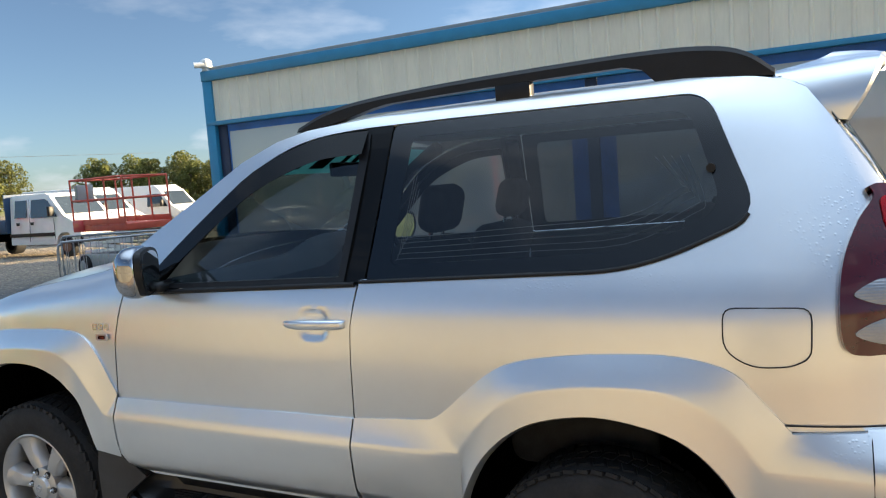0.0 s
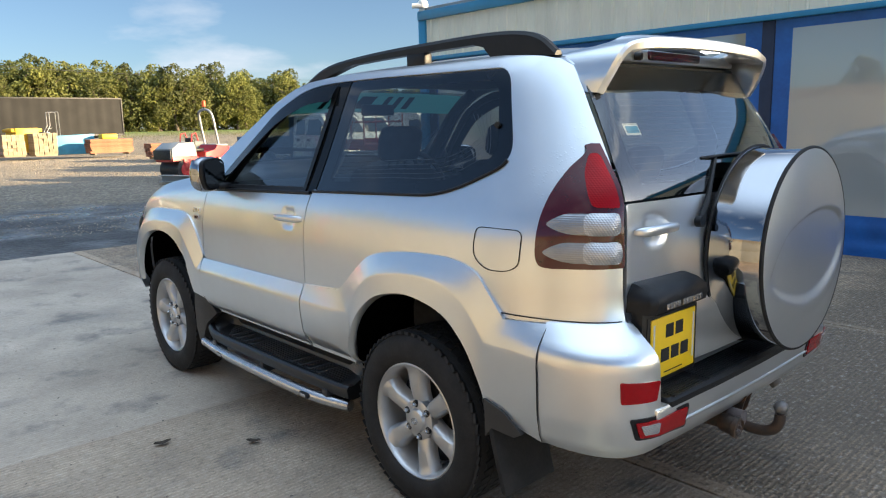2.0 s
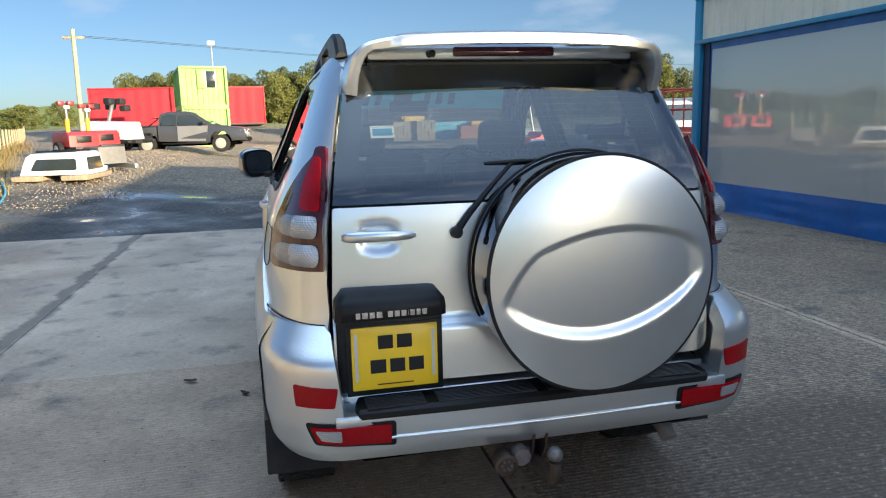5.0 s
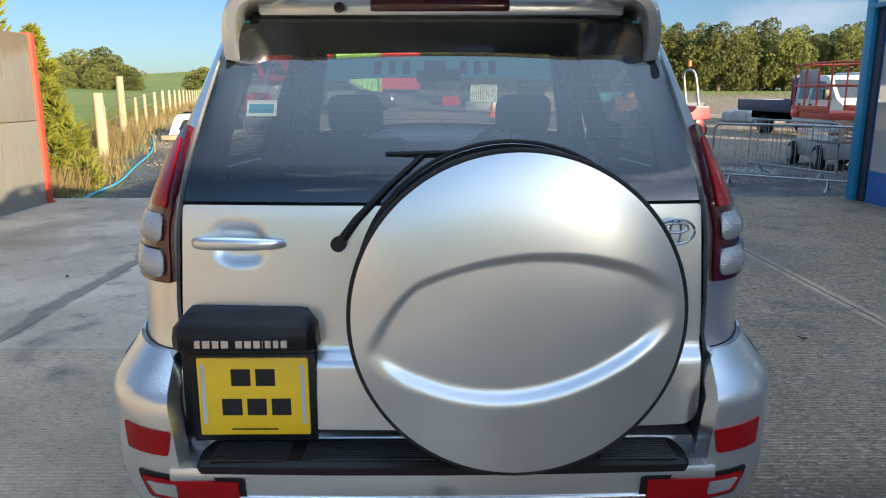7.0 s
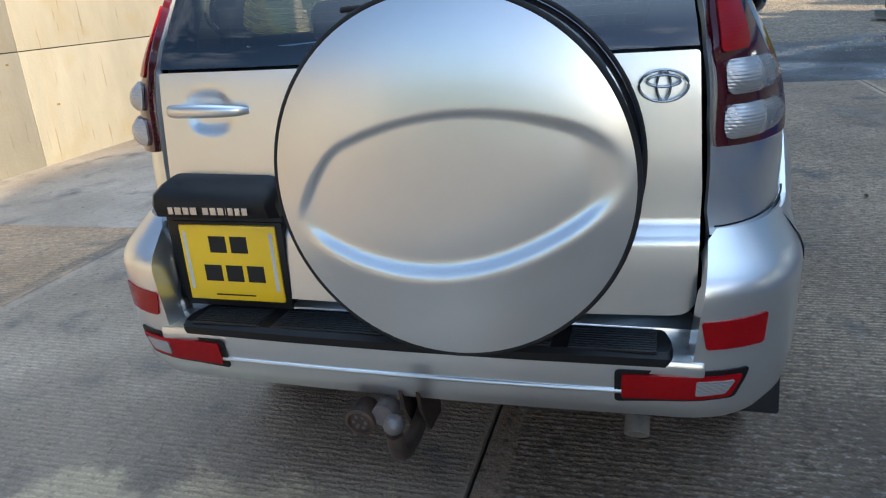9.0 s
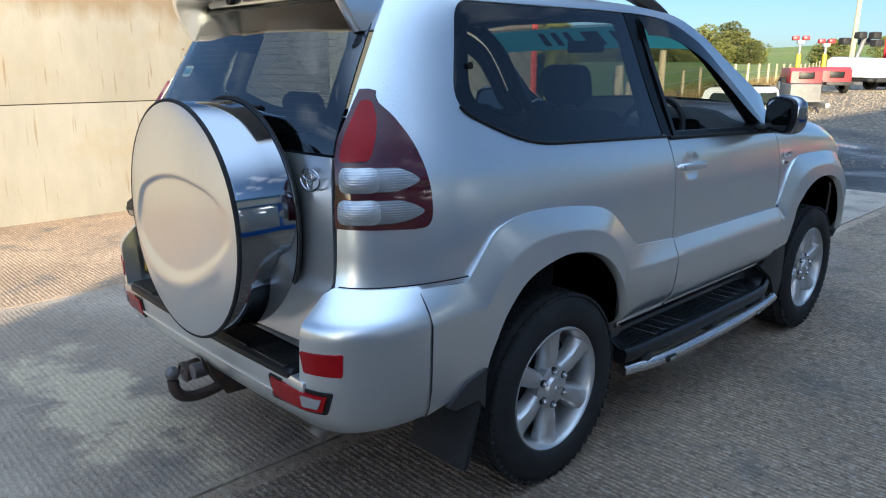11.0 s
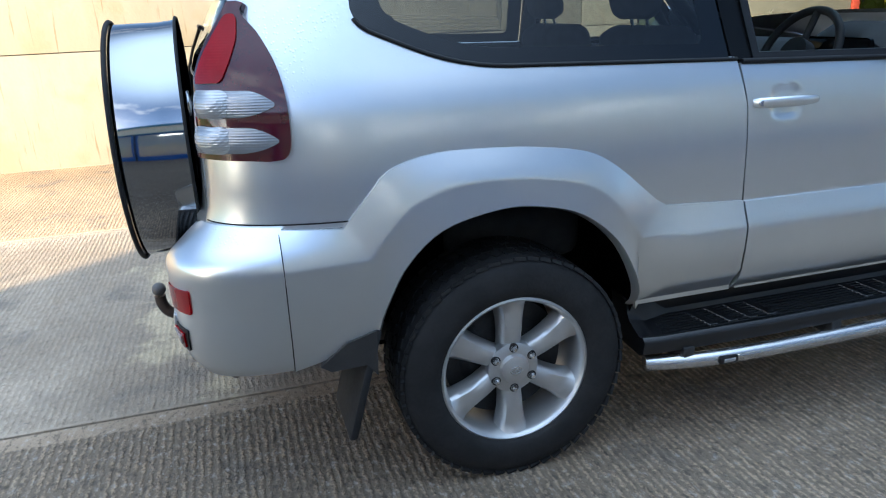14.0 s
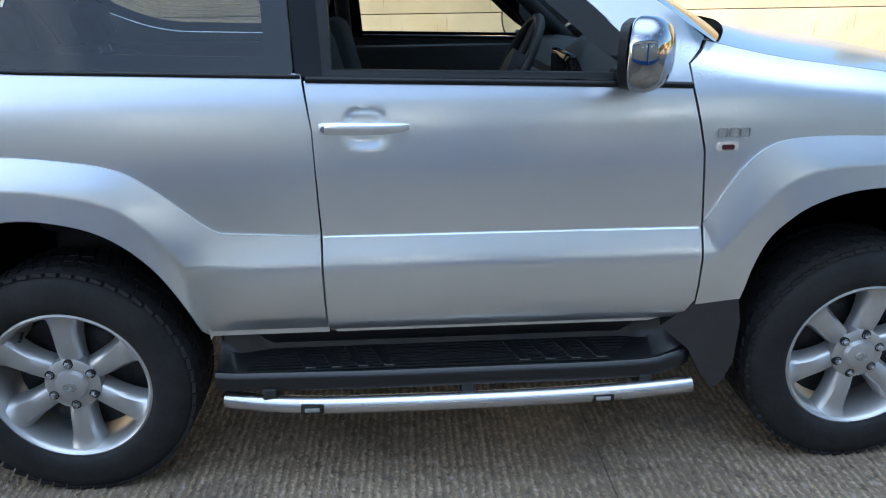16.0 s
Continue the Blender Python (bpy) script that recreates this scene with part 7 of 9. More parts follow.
def screen_point(f, g, back=0.014):
    """A point just behind the windscreen: f across it from -1 to 1, g down from its top edge."""
    x, z = -1.235 - 0.20 * g, 1.745 - 0.135 * g
    row = across(x, z - 0.006, half(z) - 0.05, 0.02, interp(x, [-1.95, -1.2], [0.22, 0.12]), 32)
    p = row[round((f + 1) * 16)]
    return (p[0] + back, p[1], p[2])


strip = part("sun_strip", loft([[screen_point(-1 + k / 16, g) for k in range(33)] for g in (0.0, 0.4, 0.8)]), STRIP, CAR, "green translucent sun strip", 60)
for k0, k1, g0, g1 in ((7, 8, 0.15, 0.65), (9, 10, 0.15, 0.65), (11, 12, 0.15, 0.65), (14, 17, 0.15, 0.65), (19, 20, 0.15, 0.65), (21, 22, 0.15, 0.65), (23, 24, 0.15, 0.65)):
    part("strip_bar", loft([[screen_point(-1 + k / 16, g, 0.017) for k in range(k0, k1 + 1)] for g in (g0, g1)]), GAP, strip, "dark printed shape", None)


# ---- the yard beyond: vehicles, plant, stacks, fences, trees ----
FAR_GLASS = mat("far_glass", (0.03, 0.04, 0.045), 0.06, vary=0.3, scale=2, coat=0.6)
LEAF = mat("leaf", (0.21, 0.225, 0.055), 0.7, vary=0.5, scale=0.5, per_object=0.25)
LEAFDARK = mat("leaf_dark", (0.135, 0.155, 0.04), 0.7, vary=0.5, scale=0.6, per_object=0.25)
CONIFER = mat("conifer_leaf", (0.25, 0.26, 0.025), 0.7, vary=0.5, scale=2.0, per_object=0.15)
SPRUCE = mat("spruce_leaf", (0.085, 0.12, 0.03), 0.7, vary=0.5, scale=2.0)
BARK = mat("bark", (0.13, 0.105, 0.08), 0.9, vary=0.4, scale=5, streak=(3, 3, 0.5), bump=0.4)
GREENPAINT = mat("green_paint", (0.28, 0.50, 0.13), 0.5, vary=0.2, scale=1.5)
BLACKCURTAIN = mat("black_tarpaulin", (0.012, 0.012, 0.013), 0.6, spec=0.2, vary=0.3, scale=1.2, bump=0.6, bump_scale=1.5)
REDCURTAIN = mat("red_tarpaulin", (0.52, 0.012, 0.025), 0.5, vary=0.2, scale=1.2, bump=0.6, bump_scale=1.5)
PICKUPGREY = mat("dark_grey_paint", (0.07, 0.073, 0.08), 0.35, 0.5, vary=0.1, scale=2, coat=0.6)
SILVERGREY = mat("grey_primer_paint", (0.24, 0.24, 0.245), 0.4, 0.4, vary=0.1, scale=2, coat=0.4)
BLUEBED = mat("blue_steel", (0.03, 0.07, 0.14), 0.5, vary=0.3, scale=3)
GREYPAINT = mat("grey_paint", (0.30, 0.31, 0.30), 0.5, vary=0.2, scale=4)
YELLOWPAINT = mat("yellow_paint", (0.70, 0.42, 0.02), 0.5, vary=0.2, scale=3)
CYAN = mat("blue_plastic", (0.08, 0.36, 0.52), 0.5, vary=0.2, scale=3)
TIMBERRED = mat("red_timber", (0.36, 0.15, 0.08), 0.8, vary=0.3, scale=3, per_object=0.2)
WHITEBAG = mat("white_sack", (0.55, 0.55, 0.53), 0.8, vary=0.25, scale=3, bump=0.5, bump_scale=6)
CONE = mat("cone_orange", (0.75, 0.10, 0.03), 0.5, vary=0.1, scale=6)
DRYGRASS = mat("dry_grass", (0.24, 0.18, 0.075), 0.9, vary=0.5, scale=4)
FENCEWOOD = mat("fence_wood", (0.42, 0.35, 0.23), 0.85, vary=0.35, scale=3, streak=(6, 6, 0.6), bump=0.3, bump_scale=40, per_object=0.2)


def leafy(m):
    """Lets some light pass through the leaves."""
    n, l = m.node_tree.nodes, m.node_tree.links
    b, t, x = n["Principled BSDF"], n.new("ShaderNodeBsdfTranslucent"), n.new("ShaderNodeMixShader")
    l.new(b.inputs["Base Color"].links[0].from_socket, t.inputs["Color"])
    x.inputs[0].default_value = 0.4
    l.new(b.outputs[0], x.inputs[1])
    l.new(t.outputs[0], x.inputs[2])
    l.new(x.outputs[0], n["Material Output"].inputs["Surface"])


for m_ in (LEAF, LEAFDARK, CONIFER, SPRUCE):
    leafy(m_)


def side_pane(poly, w, off=0.006, sign=1):
    """A pane or panel, 8 mm thick, on the flank of a prism."""
    wf = w if callable(w) else (lambda z: w)
    bm = bmesh.new()
    A = [bm.verts.new((x, sign * (wf(z) + off), z)) for x, z in poly]
    B = [bm.verts.new((x, sign * (wf(z) + off - 0.008), z)) for x, z in poly]
    bm.faces.new(A)
    bm.faces.new(B[::-1])
    for i in range(len(A)):
        j = (i + 1) % len(A)
        bm.faces.new((A[i], B[i], B[j], A[j]))
    return bm


def cross_pane(quad, bmat=None):
    bm = bmesh.new()
    q = [Vector(p) for p in quad]
    nrm = (q[1] - q[0]).cross(q[2] - q[0]).normalized() * 0.004
    A = [bm.verts.new(p + nrm) for p in q]
    B = [bm.verts.new(p - nrm) for p in q]
    bm.faces.new(A)
    bm.faces.new(B[::-1])
    for i in range(len(A)):
        j = (i + 1) % len(A)
        bm.faces.new((A[i], B[i], B[j], A[j]))
    return bm


def road_wheel(parent, x, y, r, wd=0.22, rimmat=None, sign=1):
    bm = bmesh.new()
    m = Matrix.Translation((x, y, r)) @ Matrix.Rotation(radians(90), 4, "X")
    lathe(bm, [(r * 0.6, -wd / 2), (r * 0.92, -wd / 2), (r, -wd * 0.36), (r, wd * 0.36), (r * 0.92, wd / 2), (r * 0.6, wd / 2)], 28, m)
    t = part("wheel", bm, RUBBER, parent, "black road wheel", 40)
    bm = bmesh.new()
    lathe(bm, [(r * 0.62, 0.02), (r * 0.56, -wd * 0.15), (r * 0.2, -wd * 0.2), (0, -wd * 0.22)], 24, Matrix.Translation((x, y + sign * wd * 0.42, r)) @ Matrix.Rotation(radians(90 * sign), 4, "X"))
    lathe(bm, [(r * 0.62, 0.0), (r * 0.57, 0.018), (r * 0.5, 0.0)], 24, Matrix.Translation((x, y + sign * wd * 0.46, r)) @ Matrix.Rotation(radians(-90 * sign), 4, "X"))
    part("wheel_rim", bm, rimmat or ALLOY, t, "", 40)
    return t


def pickup(at, rz):
    t = thing("pickup_truck", "dark grey double-cab pickup truck with one primer-grey door, on gravel", "pickup truck", at=at, rz=rz)
    w = lambda z: interp(z, [0.3, 0.9, 1.08, 1.75], [0.88, 0.92, 0.89, 0.66])
    prof = [(2.60, 0.50), (2.66, 0.72), (2.58, 0.98), (2.35, 1.06), (1.30, 1.16), (0.42, 1.74), (0.1, 1.80), (-0.70, 1.78), (-0.98, 1.68), (-1.05, 1.15), (-1.06, 0.52), (1.12, 0.42), (1.14, 0.75), (1.35, 0.92), (1.75, 0.92), (1.98, 0.72), (2.02, 0.48)]
    part("cab_body", prism(prof, w, 0.03), PICKUPGREY, t, "dark grey cab and bonnet", 35)
    bed = [(-1.10, 1.14), (-2.60, 1.12), (-2.62, 0.60), (-1.98, 0.56), (-1.92, 0.78), (-1.72, 0.92), (-1.35, 0.92), (-1.14, 0.75), (-1.10, 0.52)]
    part("load_bed", prism(bed, lambda z: 0.90, 0.03), PICKUPGREY, t, "dark grey load bed", 35)
    part("underbody", boxes(((-2.4, -0.66, 0.30), (2.3, 0.66, 0.62), 0.03)), INNER, t, "black underbody")
    # the bed is closed: a near-black sheet on top stands for the shade inside
    part("bed_hollow", boxes(((-2.55, -0.78, 1.10), (-1.16, 0.78, 1.135))), INNER, t, "", None)
    for s in (-1, 1):
        part("rear_window", side_pane([(-0.92, 1.20), (-0.28, 1.20), (-0.28, 1.66), (-0.66, 1.68), (-0.86, 1.60)], w, sign=s), FAR_GLASS, t, "", None)
        part("front_window", side_pane([(-0.20, 1.20), (0.98, 1.20), (0.50, 1.58), (0.30, 1.68), (-0.20, 1.68)], w, sign=s), FAR_GLASS, t, "", None)
        part("front_door", side_pane([(-0.24, 0.52), (0.92, 0.50), (1.02, 0.80), (1.06, 1.16), (-0.24, 1.16)], w, 0.010, s), SILVERGREY, t, "primer-grey front door", None)
        part("headlamp", boxes(((2.40, min(s * 0.62, s * 0.90), 0.86), (2.64, max(s * 0.62, s * 0.90), 0.98), 0.03)), CLEARLENS, t, "clear headlamp")
        part("door_mirror", boxes(((0.80, min(s * 0.92, s * 1.08), 1.18), (0.92, max(s * 0.92, s * 1.08), 1.34), 0.03)), DARKPLASTIC, t, "black door mirror")
        part("side_bar", boxes(((-0.9, min(s * 0.86, s * 0.95), 0.38), (1.0, max(s * 0.86, s * 0.95), 0.45), 0.02)), DARKPLASTIC, t, "black side bar")
        for x in (-1.54, 1.56):
            road_wheel(t, x, s * 0.82, 0.385, 0.25, GREYPAINT, sign=s)
    part("windscreen", cross_pane([(1.22, -0.70, 1.215), (1.22, 0.70, 1.215), (0.47, 0.62, 1.715), (0.47, -0.62, 1.715)]), FAR_GLASS, t, "", None)
    part("grille", boxes(((2.58, -0.5, 0.62), (2.70, 0.5, 0.92), 0.03)), STEEL, t, "bright grille")
    part("front_bumper", boxes(((2.35, -0.86, 0.42), (2.70, 0.86, 0.62), 0.05)), DARKPLASTIC, t, "black front bumper")
    bm = bmesh.new()
    for s in (-1, 1):
        tube(bm, [(-1.9, s * 0.78, 1.12), (-1.35, s * 0.70, 1.52), (-1.15, s * 0.68, 1.55)], 0.03, 8)
    tube(bm, [(-1.3, -0.70, 1.52), (-1.3, 0.70, 1.52)], 0.03, 8)
    part("sports_bar", bm, REDPAINT, t, "red load bed bar", 60)


def crew_cab(at, rz):
    t = thing("dropside_truck", "white crew-cab truck with a blue dropside body", "truck", at=at, rz=rz)
    w = lambda z: interp(z, [0.4, 1.2, 2.1], [0.98, 0.98, 0.84])
    prof = [(2.75, 0.45), (2.80, 0.75), (2.72, 1.05), (2.25, 1.28), (1.98, 1.36), (1.35, 2.08), (1.05, 2.18), (-0.62, 2.16), (-0.70, 2.05), (-0.72, 0.45), (1.62, 0.42), (1.66, 0.72), (1.85, 0.86), (2.20, 0.86), (2.38, 0.70), (2.42, 0.45)]
    part("cab", prism(prof, w, 0.04), WHITEPAINT, t, "white crew cab", 35)
    for s in (-1, 1):
        part("rear_window", side_pane([(-0.42, 1.38), (0.18, 1.38), (0.18, 1.98), (-0.42, 1.98)], w, sign=s), FAR_GLASS, t, "", None)
        part("front_window", side_pane([(0.40, 1.36), (1.72, 1.36), (1.25, 1.90), (1.08, 1.98), (0.40, 1.98)], w, sign=s), FAR_GLASS, t, "", None)
        for x in (0.29, 1.55):
            part("door_seam", side_pane([(x - 0.008, 0.55), (x + 0.008, 0.55), (x + 0.008, 2.0 if x < 1 else 1.3), (x - 0.008, 2.0 if x < 1 else 1.3)], w, 0.003, s), GAP, t, "", None)
        part("rubbing_strip", side_pane([(-0.70, 0.72), (1.55, 0.72), (1.55, 0.84), (-0.70, 0.84)], w, 0.016, s), DARKPLASTIC, t, "dark rubbing strip", None)
        for x in (-0.30, 0.42):
            part("door_handle", side_pane([(x, 1.12), (x + 0.16, 1.12), (x + 0.16, 1.22), (x, 1.22)], w, 0.02, s), DARKPLASTIC, t, "black door handle", None)
        part("door_mirror", boxes(((1.55, min(s * 1.0, s * 1.20), 1.38), (1.68, max(s * 1.0, s * 1.20), 1.72), 0.03)), DARKPLASTIC, t, "black door mirror")
        part("headlamp", boxes(((2.50, min(s * 0.62, s * 0.96), 0.90), (2.77, max(s * 0.62, s * 0.96), 1.06), 0.03)), CLEARLENS, t, "clear headlamp")
        road_wheel(t, 2.03, s * 0.84, 0.35, 0.22, mat("rusty_hub", (0.20, 0.11, 0.07), 0.8, vary=0.3, scale=9) if s < 0 else bpy.data.materials["rusty_hub"], s)
        road_wheel(t, -3.0, s * 0.78, 0.35, 0.40, bpy.data.materials["rusty_hub"], s)
        part("dropside", boxes(((-5.1, min(s * 1.0, s * 1.04), 0.92), (-0.82, max(s * 1.0, s * 1.04), 1.32), 0.01)), BLUEBED, t, "blue dropside board")
    part("windscreen", cross_pane([(1.93, -0.78, 1.43), (1.93, 0.78, 1.43), (1.42, 0.74, 2.03), (1.42, -0.74, 2.03)]), FAR_GLASS, t, "", None)
    part("front_bumper", boxes(((2.4, -0.98, 0.42), (2.86, 0.98, 0.72), 0.05)), DARKPLASTIC, t, "dark front bumper")
    part("bed_floor", boxes(((-5.1, -1.0, 0.86), (-0.82, 1.0, 0.92), 0.01)), BLUEBED, t, "blue bed floor")
    part("tailboard", boxes(((-5.14, -1.0, 0.92), (-5.105, 1.0, 1.32), 0.01)), BLUEBED, t, "")
    part("headboard", boxes(((-0.82, -1.02, 0.86), (-0.77, 1.02, 2.22), 0.01)), BLUEBED, t, "blue ladder headboard")
    part("chassis", boxes(((-5.0, -0.45, 0.55), (1.6, 0.45, 0.85), 0.02)), INNER, t, "")


def van(at, rz, label):
    t = thing("panel_van", label, "van", group="vans beside the truck", at=at, rz=rz)
    w = lambda z: interp(z, [0.4, 1.3, 2.5], [0.98, 0.98, 0.80])
    prof = [(2.72, 0.42), (2.78, 0.75), (2.62, 1.10), (2.05, 1.32), (1.40, 2.12), (0.95, 2.42), (-2.60, 2.45), (-2.72, 2.25), (-2.75, 0.45), (1.48, 0.42), (1.55, 0.75), (1.75, 0.86), (2.1, 0.86), (2.28, 0.70), (2.32, 0.44)]
    part("body", prism(prof, w, 0.05), WHITEPAINT, t, "white van body", 35)
    for s in (-1, 1):
        part("front_window", side_pane([(0.55, 1.36), (1.82, 1.34), (1.32, 1.98), (0.55, 1.98)], w, sign=s), FAR_GLASS, t, "", None)
        part("door_mirror", boxes(((1.55, min(s * 1.0, s * 1.2), 1.36), (1.68, max(s * 1.0, s * 1.2), 1.68), 0.03)), DARKPLASTIC, t, "")
        part("headlamp", boxes(((2.42, min(s * 0.6, s * 0.96), 0.92), (2.70, max(s * 0.6, s * 0.96), 1.10), 0.03)), CLEARLENS, t, "")
        for x in (1.92, -1.65):
            road_wheel(t, x, s * 0.84, 0.35, 0.22, sign=s)
    part("windscreen", cross_pane([(1.99, -0.78, 1.41), (1.99, 0.78, 1.41), (1.45, 0.72, 2.08), (1.45, -0.72, 2.08)]), FAR_GLASS, t, "", None)
    part("bumper", boxes(((2.35, -0.97, 0.40), (2.84, 0.97, 0.72), 0.05)), DARKPLASTIC, t, "")


def trailer(name, at, rz, length, z0, z1, curtain, label):
    t = thing(name, label, "trailer", at=at, rz=rz)
    hl = length / 2
    for s in (-1, 1):
        bm = bmesh.new()
        n = int(length * 4)
        rows = []
        for i in range(n + 1):
            x = -hl + 0.08 + (length - 0.16) * i / n
            rows.append([(x, s * (1.24 + 0.012 * math.sin(i * 1.9) + 0.02 * noise.noise((x, z, s))), z) for z in (z0, z0 + 0.5 * (z1 - z0), z1 - 0.12)])
        part("curtain", loft(rows), curtain, t, "side curtain", 60)
        part("top_rail", boxes(((-hl, min(s * 1.18, s * 1.28), z1 - 0.12), (hl, max(s * 1.18, s * 1.28), z1), 0.01)), DARKSTEEL if curtain is BLACKCURTAIN else curtain, t, "")
        part("side_raves", boxes(((-hl, min(s * 1.15, s * 1.27), z0 - 0.14), (hl, max(s * 1.15, s * 1.27), z0), 0.01)), DARKSTEEL, t, "")
    part("load_space", boxes(((-hl + 0.05, -1.15, z0), (hl - 0.05, 1.15, z1 - 0.02), 0.01)), DARKSTEEL, t, "")
    for sx in (-1, 1):
        part("end_frame", boxes(((sx * hl - 0.05, -1.28, z0 - 0.1), (sx * hl + 0.05, 1.28, z1 + 0.01), 0.02)), DARKSTEEL if curtain is BLACKCURTAIN else curtain, t, "")
    part("chassis_rail", boxes(((-hl, -0.55, z0 - 0.45), (hl, 0.55, z0 - 0.14), 0.02)), DARKSTEEL, t, "")
    for k in range(3):
        for s in (-1, 1):
            road_wheel(t, -hl + 2.0 + 1.3 * k, s * 1.0, 0.48, 0.38, sign=s)
    for s in (-1, 1):
        part("landing_leg", boxes(((hl - 3.0, s * 0.8 - 0.06, 0.02), (hl - 2.86, s * 0.8 + 0.06, z0 - 0.14), 0.01)), DARKSTEEL, t, "")


def container(at, rz, length, height, label, window=False):
    t = thing("site_container", label, "container", group="stacked containers", at=at, rz=rz)
    w = 1.22
    for s in (-1, 1):
        bm = ribbed(-length / 2 + 0.08, length / 2 - 0.08, s * (w - 0.05), 0.12, height - 0.12, 0.28, 0.04, 0, s)
        part("side_panel", bm, GREENPAINT, t, "green corrugated side", None)
        bm = ribbed(-w + 0.08, w - 0.08, s * (length / 2 - 0.05), 0.12, height - 0.12, 0.28, 0.04, 1, s)
        part("end_panel", bm, GREENPAINT, t, "green corrugated end", None)
        part("side_rail", boxes(((-length / 2, s * w - 0.06, 0), (length / 2, s * w + 0.06, 0.12), 0.01)), GREENPAINT, t, "")
        part("side_rail", boxes(((-length / 2, s * w - 0.06, height - 0.12), (length / 2, s * w + 0.06, height), 0.01)), GREENPAINT, t, "")
        part("end_rail", boxes(((s * length / 2 - 0.06, -w + 0.062, 0.0), (s * length / 2 + 0.06, w - 0.062, 0.119), 0.01)), GREENPAINT, t, "")
        part("end_rail", boxes(((s * length / 2 - 0.06, -w + 0.062, height - 0.119), (s * length / 2 + 0.06, w - 0.062, height - 0.001), 0.01)), GREENPAINT, t, "")
        for q in (-1, 1):
            part("corner_post", boxes(((s * length / 2 - 0.07, q * w - 0.07, 0.12), (s * length / 2 + 0.07, q * w + 0.07, height - 0.12), 0.01)), GREENPAINT, t, "")
    part("roof", boxes(((-length / 2 + 0.06, -w + 0.06, height - 0.06), (length / 2 - 0.06, w - 0.06, height - 0.02))), GREENPAINT, t, "", None)
    if window:
        x = length / 2 + 0.0
        part("window", boxes(((x, 0.15, height * 0.48), (x + 0.05, 0.62, height * 0.88), 0.01)), FAR_GLASS, t, "small steel-framed window")
        part("shutter", boxes(((x + 0.01, -0.35, height * 0.46), (x + 0.06, 0.13, height * 0.90), 0.01)), GREENPAINT, t, "open green shutter")
        part("window_frame", boxes(((x + 0.03, 0.11, height * 0.45), (x + 0.055, 0.15, height * 0.91)), ((x + 0.03, 0.62, height * 0.45), (x + 0.055, 0.66, height * 0.91))), GALV, t, "", None)


def roller(at, rz):
    t = thing("road_roller", "small red and grey twin-drum road roller on gravel", "road roller", at=at, rz=rz)
    for s, x in ((-1, -0.72), (1, 0.72)):
        bm = bmesh.new()
        lathe(bm, [(0, -0.5), (0.30, -0.5), (0.36, -0.48), (0.36, 0.48), (0.30, 0.5), (0, 0.5)], 36, Matrix.Translation((x, 0, 0.36)) @ Matrix.Rotation(radians(90), 4, "X"))
        part("drum", bm, DARKSTEEL, t, "rusty steel drum", 40)
        for q in (-1, 1):
            bm = bmesh.new()
            lathe(bm, [(0, 0.0), (0.22, 0.0), (0.25, 0.03), (0.12, 0.05), (0.0, 0.05)], 20, Matrix.Translation((x, q * 0.50, 0.36)) @ Matrix.Rotation(radians(-90 * q), 4, "X"))
            box(bm, (x - 0.13, q * 0.52 - 0.03, 0.3), (x + 0.13, q * 0.52 + 0.03, 0.72), 0.02)
            part("drum_fork", bm, REDPAINT, t, "red drum fork", 40)
    part("rear_frame", prism([(-1.22, 0.62), (-1.22, 0.78), (-0.2, 0.78), (-0.12, 0.32), (-0.34, 0.32), (-0.42, 0.70)], 0.46, 0.02), REDPAINT, t, "red rear frame", 35)
    part("engine_hood", prism([(-1.25, 0.78), (-1.22, 1.06), (-0.95, 1.24), (-0.34, 1.26), (-0.26, 1.0), (-0.24, 0.78)], 0.47, 0.04), GREYPAINT, t, "grey engine hood", 35)
    part("hood_back", boxes(((-1.30, -0.45, 0.70), (-1.255, 0.45, 1.02), 0.01)), DARKSTEEL, t, "")
    part("front_frame", prism([(0.05, 0.32), (0.28, 0.32), (0.36, 0.72), (1.15, 0.70), (1.16, 1.08), (0.62, 1.14), (0.55, 0.95), (0.12, 0.92)], 0.46, 0.03), REDPAINT, t, "red front frame", 35)
    part("water_tank", boxes(((0.62, -0.42, 1.10), (1.14, 0.42, 1.16), 0.02)), GREYPAINT, t, "grey tank lid")
    part("hitch", boxes(((-0.30, -0.2, 0.40), (0.30, 0.2, 0.62), 0.03)), DARKSTEEL, t, "")
    part("seat", boxes(((-0.10, -0.22, 0.92), (0.28, 0.22, 1.04), 0.04), ((-0.20, -0.22, 1.0), (-0.08, 0.22, 1.40), 0.04)), DARKPLASTIC, t, "black seat")
    bm = bmesh.new()
    tube(bm, smooth_open([(0.78, -0.36, 1.1), (0.62, -0.36, 2.0), (0.56, -0.28, 2.28), (0.55, 0.0, 2.36), (0.56, 0.28, 2.28), (0.62, 0.36, 2.0), (0.78, 0.36, 1.1)], 4), 0.045, 10)
    part("roll_hoop", bm, GALV, t, "grey roll hoop", 60)
    bm = bmesh.new()
    cyl(bm, (0.55, 0, 2.38), (0.55, 0, 2.48), 0.03, seg=10)
    part("beacon_stem", bm, DARKSTEEL, t, "")
    bm = bmesh.new()
    cyl(bm, (0.55, 0, 2.47), (0.55, 0, 2.66), 0.075, 0.06, seg=16)
    part("beacon", bm, CONE, t, "orange beacon")
    bm = bmesh.new()
    tube(bm, [(-0.32, -0.30, 1.24), (-0.28, -0.30, 1.52), (-0.1, -0.28, 1.56), (-0.02, -0.28, 1.30)], 0.022, 8)
    part("grab_rail", bm, REDPAINT, t, "red grab rail", 60)
    bm = bmesh.new()
